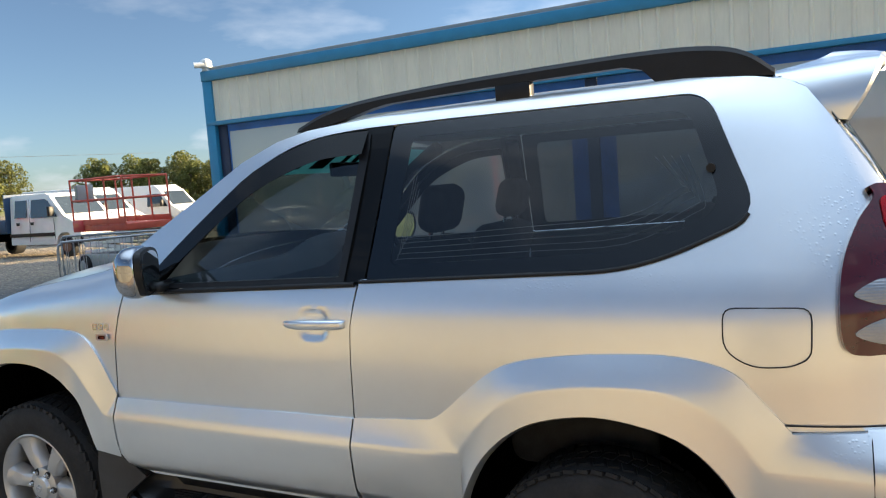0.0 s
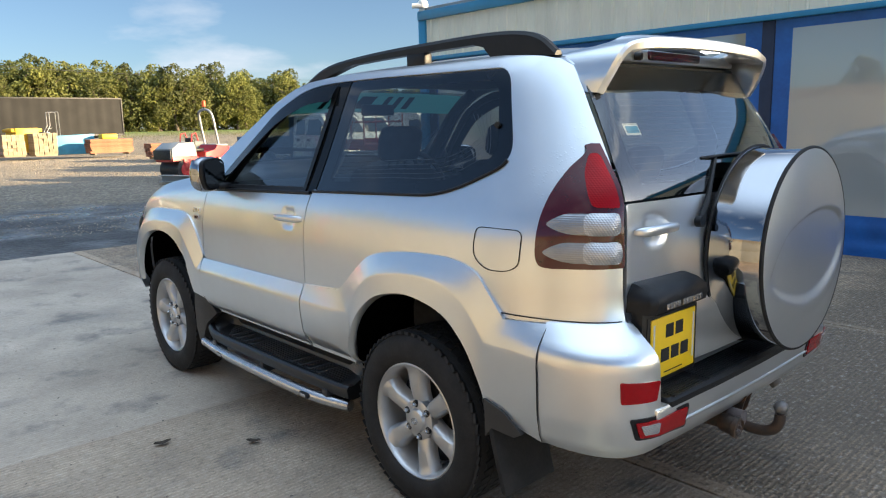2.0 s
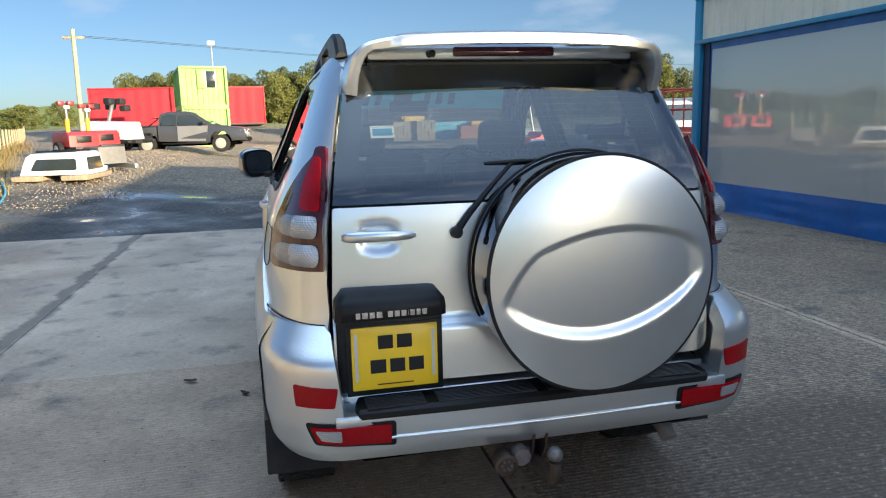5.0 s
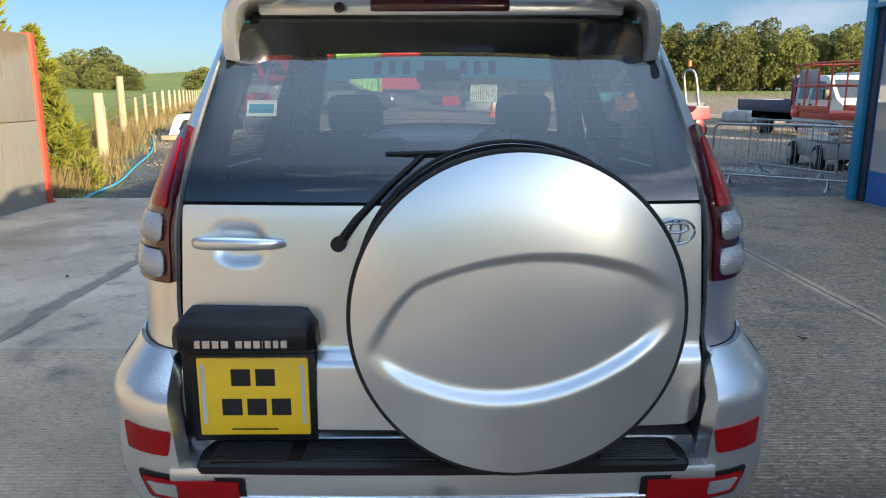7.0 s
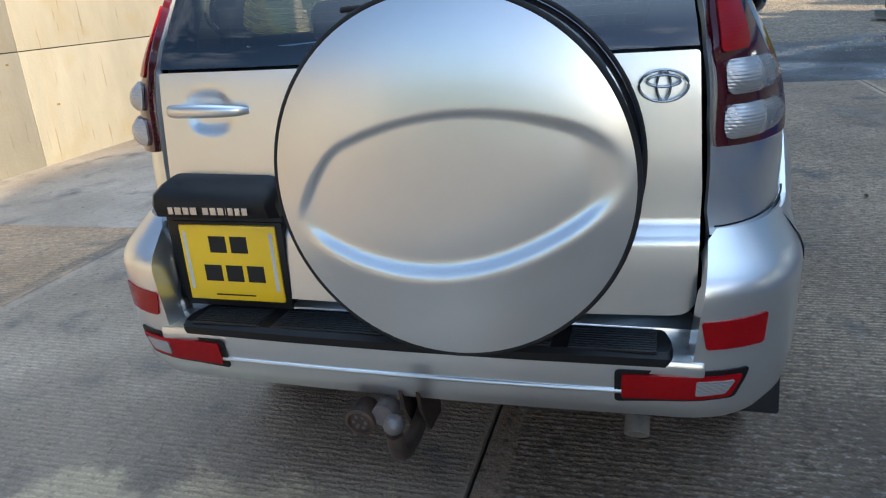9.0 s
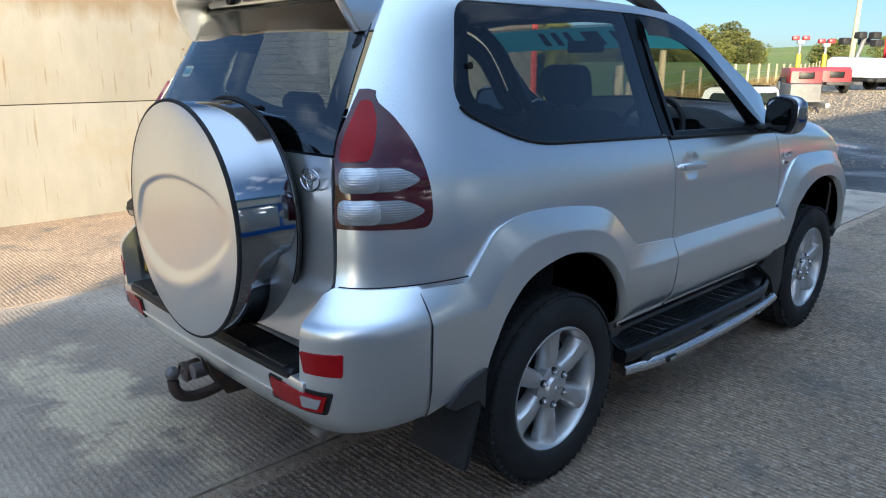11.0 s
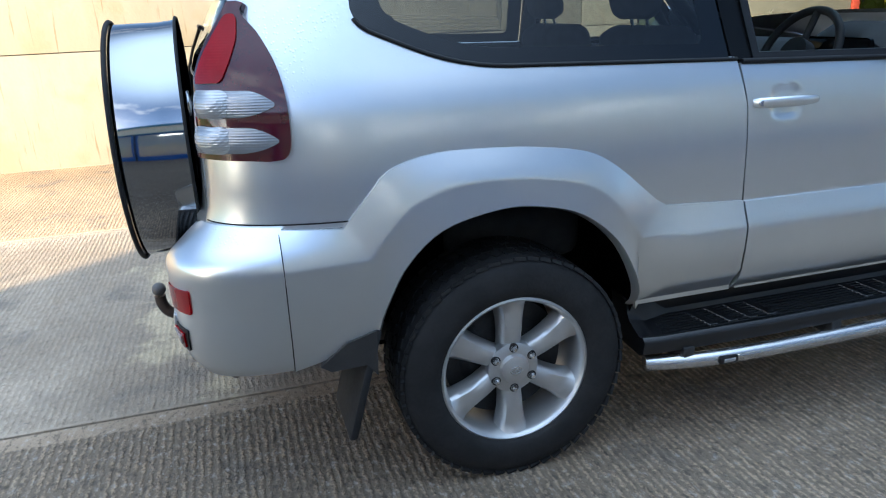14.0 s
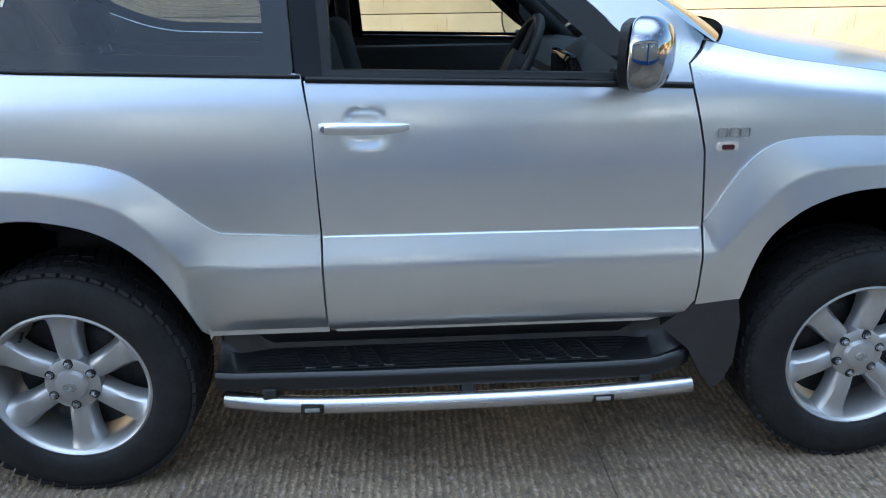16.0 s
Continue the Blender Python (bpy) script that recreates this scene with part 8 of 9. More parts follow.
    tube(bm, [(-0.32, 0.30, 1.24), (-0.28, 0.30, 1.52), (-0.1, 0.28, 1.56), (-0.02, 0.28, 1.30)], 0.022, 8)
    part("grab_rail", bm, REDPAINT, t, "red grab rail", 60)


def scissor_lift(at, rz):
    t = thing("scissor_lift", "orange scissor lift with its folded white scissor stack", "scissor lift", at=at, rz=rz)
    part("base", boxes(((-1.15, -0.55, 0.22), (1.15, 0.55, 0.52), 0.03)), GREYPAINT, t, "grey base tray")
    for x in (-0.85, 0.85):
        for s in (-1, 1):
            road_wheel(t, x, s * 0.56, 0.25, 0.18, GREYPAINT, s)
    for k in range(5):
        z = 0.56 + 0.085 * k
        for s in (-1, 1):
            bm = bmesh.new()
            box(bm, (-1.1, s * 0.42 - 0.03, z), (1.1, s * 0.42 + 0.03, z + 0.065), 0.008, Matrix.Rotation(radians(1.2 if k % 2 else -1.2), 4, "Y"))
            part("scissor_arm", bm, WHITEPAINT, t, "white scissor arm")
    part("platform_deck", boxes(((-1.2, -0.58, 1.0), (1.2, 0.58, 1.14), 0.02)), ORANGE, t, "orange platform deck")
    for s in (-0.5925, 0.5925):
        part("kick_board", boxes(((-1.2, s - 0.0075, 1.14), (1.2, s + 0.0075, 1.26), 0.004)), ORANGE, t, "")
    for z in (1.66, 2.10):
        bm = bmesh.new()
        tube(bm, [(-1.18, -0.58, z), (1.18, -0.58, z), (1.18, 0.58, z), (-1.18, 0.58, z)], 0.022, 8, closed=True)
        part("guard_rail", bm, ORANGE, t, "orange guard rail", 60)
    for x in (-1.18, -0.4, 0.4, 1.18):
        for s in (-1, 1):
            bm = bmesh.new()
            tube(bm, [(x, s * 0.58, 1.12), (x, s * 0.58, 2.10)], 0.022, 8)
            part("rail_post", bm, ORANGE, t, "orange rail post", 60)
    part("control_box", boxes(((-1.16, -0.5, 1.62), (-1.0, -0.1, 2.0), 0.02)), GREYPAINT, t, "grey control box")
    part("battery_box", boxes(((-1.2, -0.62, 1.0), (-0.7, -0.4, 1.25), 0.03)), REDPAINT, t, "")
    return t


def barrier(at, rz, inside=False):
    t = thing("crowd_barrier", "galvanised steel crowd barrier with thin upright bars", "barrier", group="crowd barriers", at=at, rz=rz)
    bm = bmesh.new()
    tube(bm, smooth_open([(-1.12, 0, 0.16), (-1.12, 0, 0.95), (-1.05, 0, 1.06), (-0.9, 0, 1.09), (0.9, 0, 1.09), (1.05, 0, 1.06), (1.12, 0, 0.95), (1.12, 0, 0.16)], 3), 0.021, 8)
    tube(bm, [(-1.12, 0, 0.2), (1.12, 0, 0.2)], 0.018, 8)
    part("frame", bm, GALV, t, "galvanised tube frame", 60)
    for k in range(17):
        x = -1.0 + 0.125 * k
        bm = bmesh.new()
        cyl(bm, (x, 0, 0.2), (x, 0, 1.08), 0.006, seg=6)
        part("upright_bar", bm, GALV, t, "", 60)
    for x in (-0.8, 0.8):
        bm = bmesh.new()
        tube(bm, [(x, -0.28, 0.015), (x, -0.1, 0.05), (x, 0, 0.2), (x, 0.1, 0.05), (x, 0.28, 0.015)], 0.016, 8)
        part("foot", bm, GALV, t, "", 60)
    return t


def light_tower(at, rz, h):
    t = thing("lighting_tower", "red mobile lighting tower with its mast lowered", "lighting tower", group="lighting towers", at=at, rz=rz)
    part("canopy", prism([(-0.75, 0.42), (-0.75, 0.86), (-0.6, 0.92), (0.6, 0.92), (0.75, 0.80), (0.75, 0.42)], 0.5, 0.03), REDPAINT, t, "red generator canopy", 35)
    part("control_panel", boxes(((0.752, -0.25, 0.55), (0.77, 0.25, 0.78), 0.01)), DARKPLASTIC, t, "dark control panel")
    part("chassis", boxes(((-0.9, -0.45, 0.30), (1.1, 0.45, 0.42), 0.02)), DARKSTEEL, t, "")
    for s in (-1, 1):
        road_wheel(t, 0.0, s * 0.58, 0.3, 0.18, sign=s)
    bm = bmesh.new()
    tube(bm, [(-0.55, 0, 0.90), (-0.55, 0, 1.38)], 0.075, 12)
    part("mast_base", bm, YELLOWPAINT, t, "yellow mast sleeve", 60)
    bm = bmesh.new()
    tube(bm, [(-0.55, 0, 1.37), (-0.55, 0, h)], 0.045, 12)
    part("mast", bm, GALV, t, "grey mast", 60)
    for s in (-1, 1):
        part("lamp_head", boxes(((-0.66, s * 0.17 - 0.11, h), (-0.44, s * 0.17 + 0.11, h + 0.15), 0.03)), REDPAINT, t, "red lamp head")
    part("winch_box", boxes(((-0.68, -0.1, h - 0.12), (-0.42, 0.1, h), 0.02)), WHITEPAINT, t, "")


def white_tower(at, rz):
    t = thing("mobile_generator", "white mobile generator with folded lamp mast", "generator", at=at, rz=rz)
    part("canopy", prism([(-1.0, 0.5), (-1.05, 1.15), (-0.8, 1.28), (0.9, 1.2), (1.05, 0.5)], 0.6, 0.05), WHITEPAINT, t, "white canopy", 35)
    part("chassis", boxes(((-1.2, -0.5, 0.34), (1.5, 0.5, 0.5), 0.02)), DARKSTEEL, t, "")
    for s in (-1, 1):
        road_wheel(t, 0.0, s * 0.66, 0.34, 0.2, sign=s)
    bm = bmesh.new()
    tube(bm, [(-0.2, 0, 1.2), (0.1, 0, 2.0)], 0.08, 10)
    part("mast", bm, GALV, t, "grey mast", 60)
    for k, (x, y, z) in enumerate(((-0.4, -0.45, 1.85), (-0.4, 0.45, 1.85), (0.2, -0.3, 2.05), (0.2, 0.35, 2.05), (0.7, 0.0, 1.75))):
        bm = bmesh.new()
        box(bm, (x - 0.16, y - 0.18, z - 0.12), (x + 0.16, y + 0.18, z + 0.14), 0.05)
        part("lamp_head", bm, DARKSTEEL, t, "dark lamp head")
    part("tow_frame", boxes(((1.0, -0.1, 0.38), (2.0, 0.1, 0.48), 0.02), ((1.2, -0.7, 0.36), (1.3, 0.7, 0.46), 0.02)), DARKSTEEL, t, "")


def hardtop(at, rz):
    t = thing("pickup_canopy", "white fibreglass pickup canopy with dark windows lying on boards", "canopy", at=at, rz=rz)
    w = lambda z: interp(z, [0.1, 0.66], [0.70, 0.57])
    part("shell", prism([(-0.80, 0.12), (-0.66, 0.55), (-0.54, 0.63), (0.58, 0.65), (0.66, 0.57), (0.72, 0.12)], w, 0.03), WHITEPAINT, t, "white canopy shell", 35)
    for s in (-1, 1):
        part("side_window", side_pane(rounded([(-0.55, 0.23), (0.50, 0.23), (0.48, 0.50), (-0.42, 0.50)], 0.06), w, 0.008, s), FAR_GLASS, t, "dark side window", None)
    part("rear_window", cross_pane([(0.712, -0.52, 0.22), (0.712, 0.52, 0.22), (0.677, 0.46, 0.52), (0.677, -0.46, 0.52)]), FAR_GLASS, t, "dark rear window", None)
    for s in (-0.505, 0.505):
        part("roof_bar", boxes(((-0.45, s - 0.025, 0.655), (0.45, s + 0.025, 0.69), 0.01)), DARKPLASTIC, t, "black roof bar")
    for x in (-0.6, 0.5):
        b = thing("support_board", "rough timber board under the canopy", "board", group="boards under the canopy", at=(at[0], at[1], at[2]), rz=rz)
        part("plank", boxes(((x - 0.3, -0.9, 0.0), (x + 0.3, 0.9, 0.115), 0.01)), WOOD, b, "")


def crown_mesh(name, seed, blobs, count, leaf, spread=(1, 1, 1), spray=0.0):
    """Leaves as small folded quads, scattered over uneven clumps: one mesh."""
    r = random.Random(seed)
    V, F = [], []
    for i in range(count):
        cx, cy, cz, rad = blobs[r.randrange(len(blobs))]
        u, a = r.uniform(-1, 1), r.uniform(0, 2 * math.pi)
        q = rad * (0.55 + 0.5 * r.random() ** 0.5)
        s = math.sqrt(1 - u * u)
        p = Vector((cx + q * s * math.cos(a) * spread[0], cy + q * s * math.sin(a) * spread[1], cz + q * u * spread[2]))
        n = Vector((r.gauss(0, 1), r.gauss(0, 1), r.gauss(0.3, 1))).normalized()
        t = n.orthogonal().normalized()
        t = Matrix.Rotation(r.uniform(0, 6.28), 3, n) @ t
        if spray:
            t = (Vector((s * math.cos(a), s * math.sin(a), 0.35 + 0.5 * r.random())).normalized() * spray + t * (1 - spray)).normalized()
            n = t.orthogonal().normalized()
        b = n.cross(t)
        k = leaf * r.uniform(0.6, 1.3)
        l_, w_ = k * (1.6 if spray else 1.0), k * (0.35 if spray else 0.6)
        j = len(V)
        V += [p - t * l_ * 0.5, p + b * w_ * 0.5 + n * 0.1 * k, p + t * l_ * 0.5, p - b * w_ * 0.5 + n * 0.1 * k]
        F += [(j, j + 1, j + 2), (j, j + 2, j + 3)]
    me = bpy.data.meshes.new(name)
    me.from_pydata([tuple(v) for v in V], [], F)
    return me


def trunk_mesh(h, r0, seed, limbs=6, lo=0.35, reach=0.28):
    r = random.Random(seed)
    bm = bmesh.new()
    pts = [(0.03 * h * math.sin(k * 0.9 + seed), 0.02 * h * math.cos(k * 1.3 + seed), h * k / 6) for k in range(7)]
    tube(bm, pts, [r0 * (1 - 0.13 * k) for k in range(7)], 8)
    for k in range(limbs):
        z = h * (lo + (0.9 - lo) * k / limbs)
        a = k * 2.4 + seed
        e = h * reach * (1 - 0.7 * (z / h) if reach < 0.2 else 1) * r.uniform(0.7, 1.2)
        tube(bm, [(0, 0, z), (0.5 * e * math.cos(a), 0.5 * e * math.sin(a), z + 0.3 * e), (e * math.cos(a), e * math.sin(a), z + 0.75 * e)], [r0 * 0.45, r0 * 0.3, r0 * 0.12], 6)
    return bm


def make_tree(name, label, seed, h, leafmat, kind="round", count=3600, leaf=0.34, group="trees round the yard"):
    """A tree of height h at the origin, to be copied."""
    r = random.Random(seed)
    t = thing(name, label, "tree", group=group)
    if kind == "round":
        blobs = []
        for k in range(16):
            a = k * 2.399 + seed
            f = k / 15
            rr = h * 0.24 * math.sin(math.pi * (0.3 + 0.62 * f)) ** 0.8 * r.uniform(0.6, 1.25)
            blobs.append((rr * math.cos(a), rr * math.sin(a), h * (0.12 + 0.76 * f) + r.uniform(-0.03, 0.03) * h, h * r.uniform(0.09, 0.16)))
        part("trunk", trunk_mesh(h * 0.85, h * 0.028, seed), BARK, t, "grey-brown trunk", 50)
        me = crown_mesh("crown", seed, blobs, count, leaf)
    else:
        blobs = []
        for k in range(30):
            f = k / 29
            a = k * 2.399 + seed
            rr = h * 0.22 * (1 - f) ** 0.85 * r.uniform(0.55, 1.15)
            blobs.append((rr * math.cos(a), rr * math.sin(a), h * (0.08 + 0.86 * f), h * (0.035 + 0.075 * (1 - f))))
        part("trunk", trunk_mesh(h * 0.93, h * 0.022, seed, 10, 0.15, 0.13), BARK, t, "brown trunk", 50)
        me = crown_mesh("crown", seed, blobs, count, leaf, spray=0.7)
    me.materials.append(leafmat)
    c = new("crown", me)
    c.parent = t
    c["label"] = "leafy crown"
    return t


rnd = random.Random(11)
trees = [make_tree("tree", "sunlit green broadleaf tree at the yard's edge", 3 + 7 * k, 8.0, (LEAF, LEAF, LEAFDARK)[k % 3]) for k in range(4)]
places = []
for k in range(58):
    y = -16 + 1.28 * k + rnd.uniform(-0.6, 0.6)
    if y > 52:
        break
    places.append((-84 + rnd.uniform(-2.5, 2.5), y, rnd.uniform(0.76, 0.98) * interp(y, [-2, 8], [0.72, 1.0])))
for k in range(26):
    y = -14 + 2.6 * k
    places.append((-90 + rnd.uniform(-2, 2), y, rnd.uniform(0.85, 1.12) * interp(y, [-2, 8], [0.70, 1.0])))
for x, y, s in ((-88, -28, 0.55), (-92, -30.5, 0.5), (-86, -56, 0.50), (-88, -53, 0.45), (-90, -50, 0.6), (-92, -47.5, 0.62), (-90, -45, 0.8), (-93, -43, 0.85), (-90, -41, 0.7), (-92, -39, 0.55), (-120, -60, 0.6), (-125, -66, 0.6), (-84, -60, 0.5), (-80, -63, 0.5), (-76, -66, 0.55), *[(-88 + 2.2 * (k % 3), -58 + 1.35 * k, 0.42 + 0.16 * ((k * 7) % 5) / 5) for k in range(17)],
                (-66, 62, 0.55), (-60, 60, 0.5), (-75, 66, 0.9), (-70, 72, 0.8), (-62, 74, 0.75), (-55, 78, 0.8), (-48, 80, 0.75), (-80, 58, 0.6), (-150, -40, 0.8), (-160, -20, 0.7), (-155, -30, 0.75), (-260, 4, 1.6), (-265, 30, 1.4), (-240, -30, 1.2)):
    places.append((x, y, s * (0.6 if y > 55 else 0.86 if y < -25 else 1.0)))
for k in range(13):
    places.append((-92 + 2.2 * k, 70 + rnd.uniform(-1.5, 2.5), rnd.uniform(0.68, 0.9)))
for i, (x, y, s) in enumerate(places):
    b = trees[i % 4]
    k = 1.55 if y < -25 else 1.0
    m = pose(x, y, land(x, y) - 0.25 - (0.6 if k > 1 else 0.0), 0, 0, rnd.uniform(0, 360)) @ Matrix.Diagonal((s * k * rnd.uniform(0.9, 1.2), s * k * rnd.uniform(0.9, 1.2), s, 1))
    if i < 4:
        b.matrix_basis = m
    else:
        c = copy_thing(b, m)
        c.scale = m.to_scale()
yew = make_tree("conifer", "bright yellow-green conifer behind the concrete wall", 5, 5.0, CONIFER, "cone", 6500, 0.17, "conifers behind the wall")
yew.matrix_basis = pose(-10.6, -8.3, land(-10.6, -8.3) - 0.35)
for x, y, s in ((-9.9, -6.75, 0.58), (-9.2, -8.9, 0.92), (-11.9, -9.4, 0.9)):
    c = copy_thing(yew, pose(x, y, land(x, y) - 0.2, 0, 0, 70 * x))
    c.scale = (s * 1.05, s * 1.05, s)
dark = make_tree("conifer", "dark green spruce behind the concrete wall", 9, 3.35, SPRUCE, "cone", 4200, 0.14, "conifers behind the wall")
dark.matrix_basis = pose(-1.6, -9.0, -0.2) @ Matrix.Diagonal((1.75, 1.75, 1.0, 1))
c = copy_thing(trees[2], pose(-6.9, -14.0, -0.2, 0, 0, 40))
c.scale = (0.46, 0.46, 0.48)

pickup((-31.25, -4.55, land(-31.2, -4.5) - 0.1), 85)
crew_cab((-23.5, 14.1, -0.1), 2)
van((-28.6, 19.4, -0.1), 6, "white panel van parked beside the truck")
van((-29.5, 24.2, -0.1), 6, "white high-roof van parked on the gravel")
trailer("curtain_trailer", (-58.5, -7.8, 0.35), 90.6, 12.9, 1.35, 4.2, REDCURTAIN, "long trailer with bright red side curtains")
trailer("curtain_trailer", (-58.5, 12.4, 0.0), 91, 10.9, 1.40, 4.15, BLACKCURTAIN, "long trailer with black side curtains")
container((-43.2, -4.95, 0.30), 10, 6.0, 2.30, "lower green steel site container")
container((-43.2, -4.95, 2.60), 10, 6.0, 2.25, "upper green steel site container with a window", True)
roller((-22.25, 8.05, -0.1), 104)
scissor_lift((-13.4, 8.82, -0.1), -5).scale = (0.8, 1.0, 1.07)
barrier((-9.75, 5.9, -0.095), 52)
barrier((-11.4, 6.9, -0.095), 18)
for k in range(4):
    barrier((-6.4 + 2.3 * k, 7.1, 0.012), 2 * (-1) ** k)
light_tower((-24.7, -7.6, land(-24.7, -7.6) - 0.1), 35, 1.85)
light_tower((-26.3, -7.25, land(-26.3, -7.2) - 0.1), 40, 1.75)
white_tower((-29.6, -7.3, land(-29.6, -7.3) - 0.1), 60)
hardtop((-16.3, -5.85, land(-16.3, -5.85) - 0.1), 84)
scrap = thing("galvanised_chute", "bent galvanised steel chute lying on timber", "chute", at=(-19.4, -5.6, land(-19.4, -5.6) - 0.1), rz=40)
part("trough", prism([(-0.5, 0.15), (-0.35, 0.62), (0.45, 0.62), (0.5, 0.15)], 0.4, 0.02), mat("dull_zinc", (0.17, 0.17, 0.17), 0.6, vary=0.3, scale=6), scrap, "", 35)
part("skid", boxes(((-0.9, -0.5, 0.0), (0.9, -0.4, 0.14), 0.01), ((-0.9, 0.4, 0.0), (0.9, 0.5, 0.14), 0.01)), GALV, scrap, "")

# fence along the field
fence = thing("field_fence", "weathered timber post and wire fence along the field", "fence")
line = [(-12.1, -6.75, 1.75, 0.11), (-13.2, -7.2, 1.2, 0.06), (-13.9, -7.5, 1.25, 0.07), (-16.0, -7.95, 1.85, 0.10), (-18.2, -8.5, 1.15, 0.05)] + [(-20.4 - 3.0 * k, -9.1 - 0.82 * k, 1.2, 0.055) for k in range(16)]
for x, y, h, r in line:
    bm = bmesh.new()
    z = land(x, y) - 0.1
    cyl(bm, (x, y, z - 0.05), (x, y, z + h * 0.85), r, r * 0.92, 10)
    part("post", bm, FENCEWOOD, fence, "weathered timber post", 50)
for zz in (0.35, 0.65, 0.95):
    bm = bmesh.new()
    tube(bm, [(x, y, land(x, y) - 0.1 + zz) for x, y, _, _ in line], 0.008, 5)
    part("wire", bm, GALV, fence, "fence wire", 60)
bm = bmesh.new()
tube(bm, [(-13.9, -7.5, 1.0), (-14.9, -7.9, 0.35)], 0.05, 8)
part("strut", bm, FENCEWOOD, fence, "timber strut", 60)
hurdle = thing("field_hurdle", "small galvanised steel hurdle standing by the field fence", "hurdle", at=(-21.6, -14.9, land(-21.6, -14.9) - 0.1), rz=125)
bm = bmesh.new()
tube(bm, [(-0.36, 0, 0.0), (-0.36, 0, 0.98), (0.36, 0, 0.98), (0.36, 0, 0.0)], 0.028, 8)
part("frame", bm, GALV, hurdle, "galvanised frame", 60)
for k in range(5):
    bm = bmesh.new()
    tube(bm, [(-0.34, 0, 0.14 + 0.17 * k), (0.34, 0, 0.14 + 0.17 * k)], 0.016, 6)
    part("bar", bm, GALV, hurdle, "", 60)
hose = thing("water_hose", "blue plastic hose lying along the yard edge", "hose")
bm = bmesh.new()
tube(bm, smooth_open([(x, y, land(x, y) - 0.07) for x, y in ((-7.9, -5.3), (-9.0, -5.6), (-10.4, -5.75), (-12.0, -6.1), (-14.0, -6.5), (-17.0, -7.6))], 5), 0.022, 8)
part("pipe", bm, CYAN, hose, "blue hose", 60)

# dry grass along the fence foot and leafy scrub
def tufts(name, label, spots, count, h, material, seed):
    r = random.Random(seed)
    V, F = [], []
    for i in range(count):
        (xa, ya), (xb, yb), wd = spots[r.randrange(len(spots))]
        f = r.random()
        x, y = xa + f * (xb - xa) + r.gauss(0, wd), ya + f * (yb - ya) + r.gauss(0, wd)
        z = land(x, y) - 0.12
        k = h * r.uniform(0.4, 1.2)
        a = r.uniform(0, 6.28)
        dx, dy = 0.012 * math.cos(a), 0.012 * math.sin(a)
        lx, ly = r.gauss(0, 0.25) * k, r.gauss(0, 0.25) * k
        j = len(V)
        V += [(x - dx, y - dy, z), (x + dx, y + dy, z), (x + lx, y + ly, z + k)]
        F.append((j, j + 1, j + 2))
    me = bpy.data.meshes.new(name)
    me.from_pydata(V, [], F)
    me.materials.append(material)
    tagged(new(name, me), label, "grass", kind="stuff")


tufts("dry_grass", "long dry grass along the fence foot", [((-8.3, -6.5), (-13, -7.3), 0.3), ((-8.3, -6.3), (-11.5, -6.7), 0.25), ((-13, -7.3), (-20, -9.1), 0.35), ((-20, -9.1), (-45, -15.9), 0.4)], 9000, 0.46, DRYGRASS, 2)
tufts("green_grass", "green grass beside the fence", [((-8.5, -7.2), (-13, -8.0), 0.4), ((-13, -8.0), (-30, -12.5), 0.5), ((-72, -10), (-74, 45), 1.5)], 7000, 0.45, LEAF, 3)

def scatter_stones(count, seed):
    """Loose stones of the gravel yard: small rough lumps, too many to count."""
    r = random.Random(seed)
    V, F = [], []
    while len(V) < 6 * count:
        x = -10.5 - 40 * r.random() ** 1.25
        y = r.uniform(-7.5, 24)
        if y < -2.6 + 0.29 * x or noise.noise((x * 0.45, y * 0.45, 1.0)) * 3.0 + x > -11.6:
            continue
        z, k, a = land(x, y) - 0.105, r.uniform(0.007, 0.019) * (1 + 0.018 * -x), r.uniform(0, 6.28)
        j = len(V)
        for q in range(4):
            t = a + q * 1.5708 + r.uniform(-0.3, 0.3)
            w = k * r.uniform(0.7, 1.2)
            V.append((x + w * math.cos(t), y + w * math.sin(t), z + k * r.uniform(0.15, 0.4)))
        V.append((x + k * r.uniform(-0.3, 0.3), y + k * r.uniform(-0.3, 0.3), z + k * r.uniform(0.8, 1.3)))
        V.append((x, y, z - 0.02))
        F += [(j + q, j + (q + 1) % 4, j + 4) for q in range(4)] + [(j + (q + 1) % 4, j + q, j + 5) for q in range(4)]
    me = bpy.data.meshes.new("gravel")
    me.from_pydata(V, [], F)
    m = mat("loose_stone", (0.36, 0.305, 0.235), 0.9, vary=0.35, scale=30)
    n, l = m.node_tree.nodes, m.node_tree.links
    b = n["Principled BSDF"]
    geo, hs, mr = n.new("ShaderNodeNewGeometry"), n.new("ShaderNodeHueSaturation"), n.new("ShaderNodeMapRange")
    mr.inputs[3].default_value, mr.inputs[4].default_value = 0.5, 1.25
    l.new(geo.outputs["Random Per Island"], mr.inputs[0])
    l.new(mr.outputs[0], hs.inputs["Value"])
    l.new(b.inputs["Base Color"].links[0].from_socket, hs.inputs["Color"])
    l.new(hs.outputs["Color"], b.inputs["Base Color"])
    me.materials.append(m)
    tagged(new("gravel", me), "loose pale grey and brown stones of the gravel yard", "gravel", kind="stuff")


scatter_stones(60000, 6)

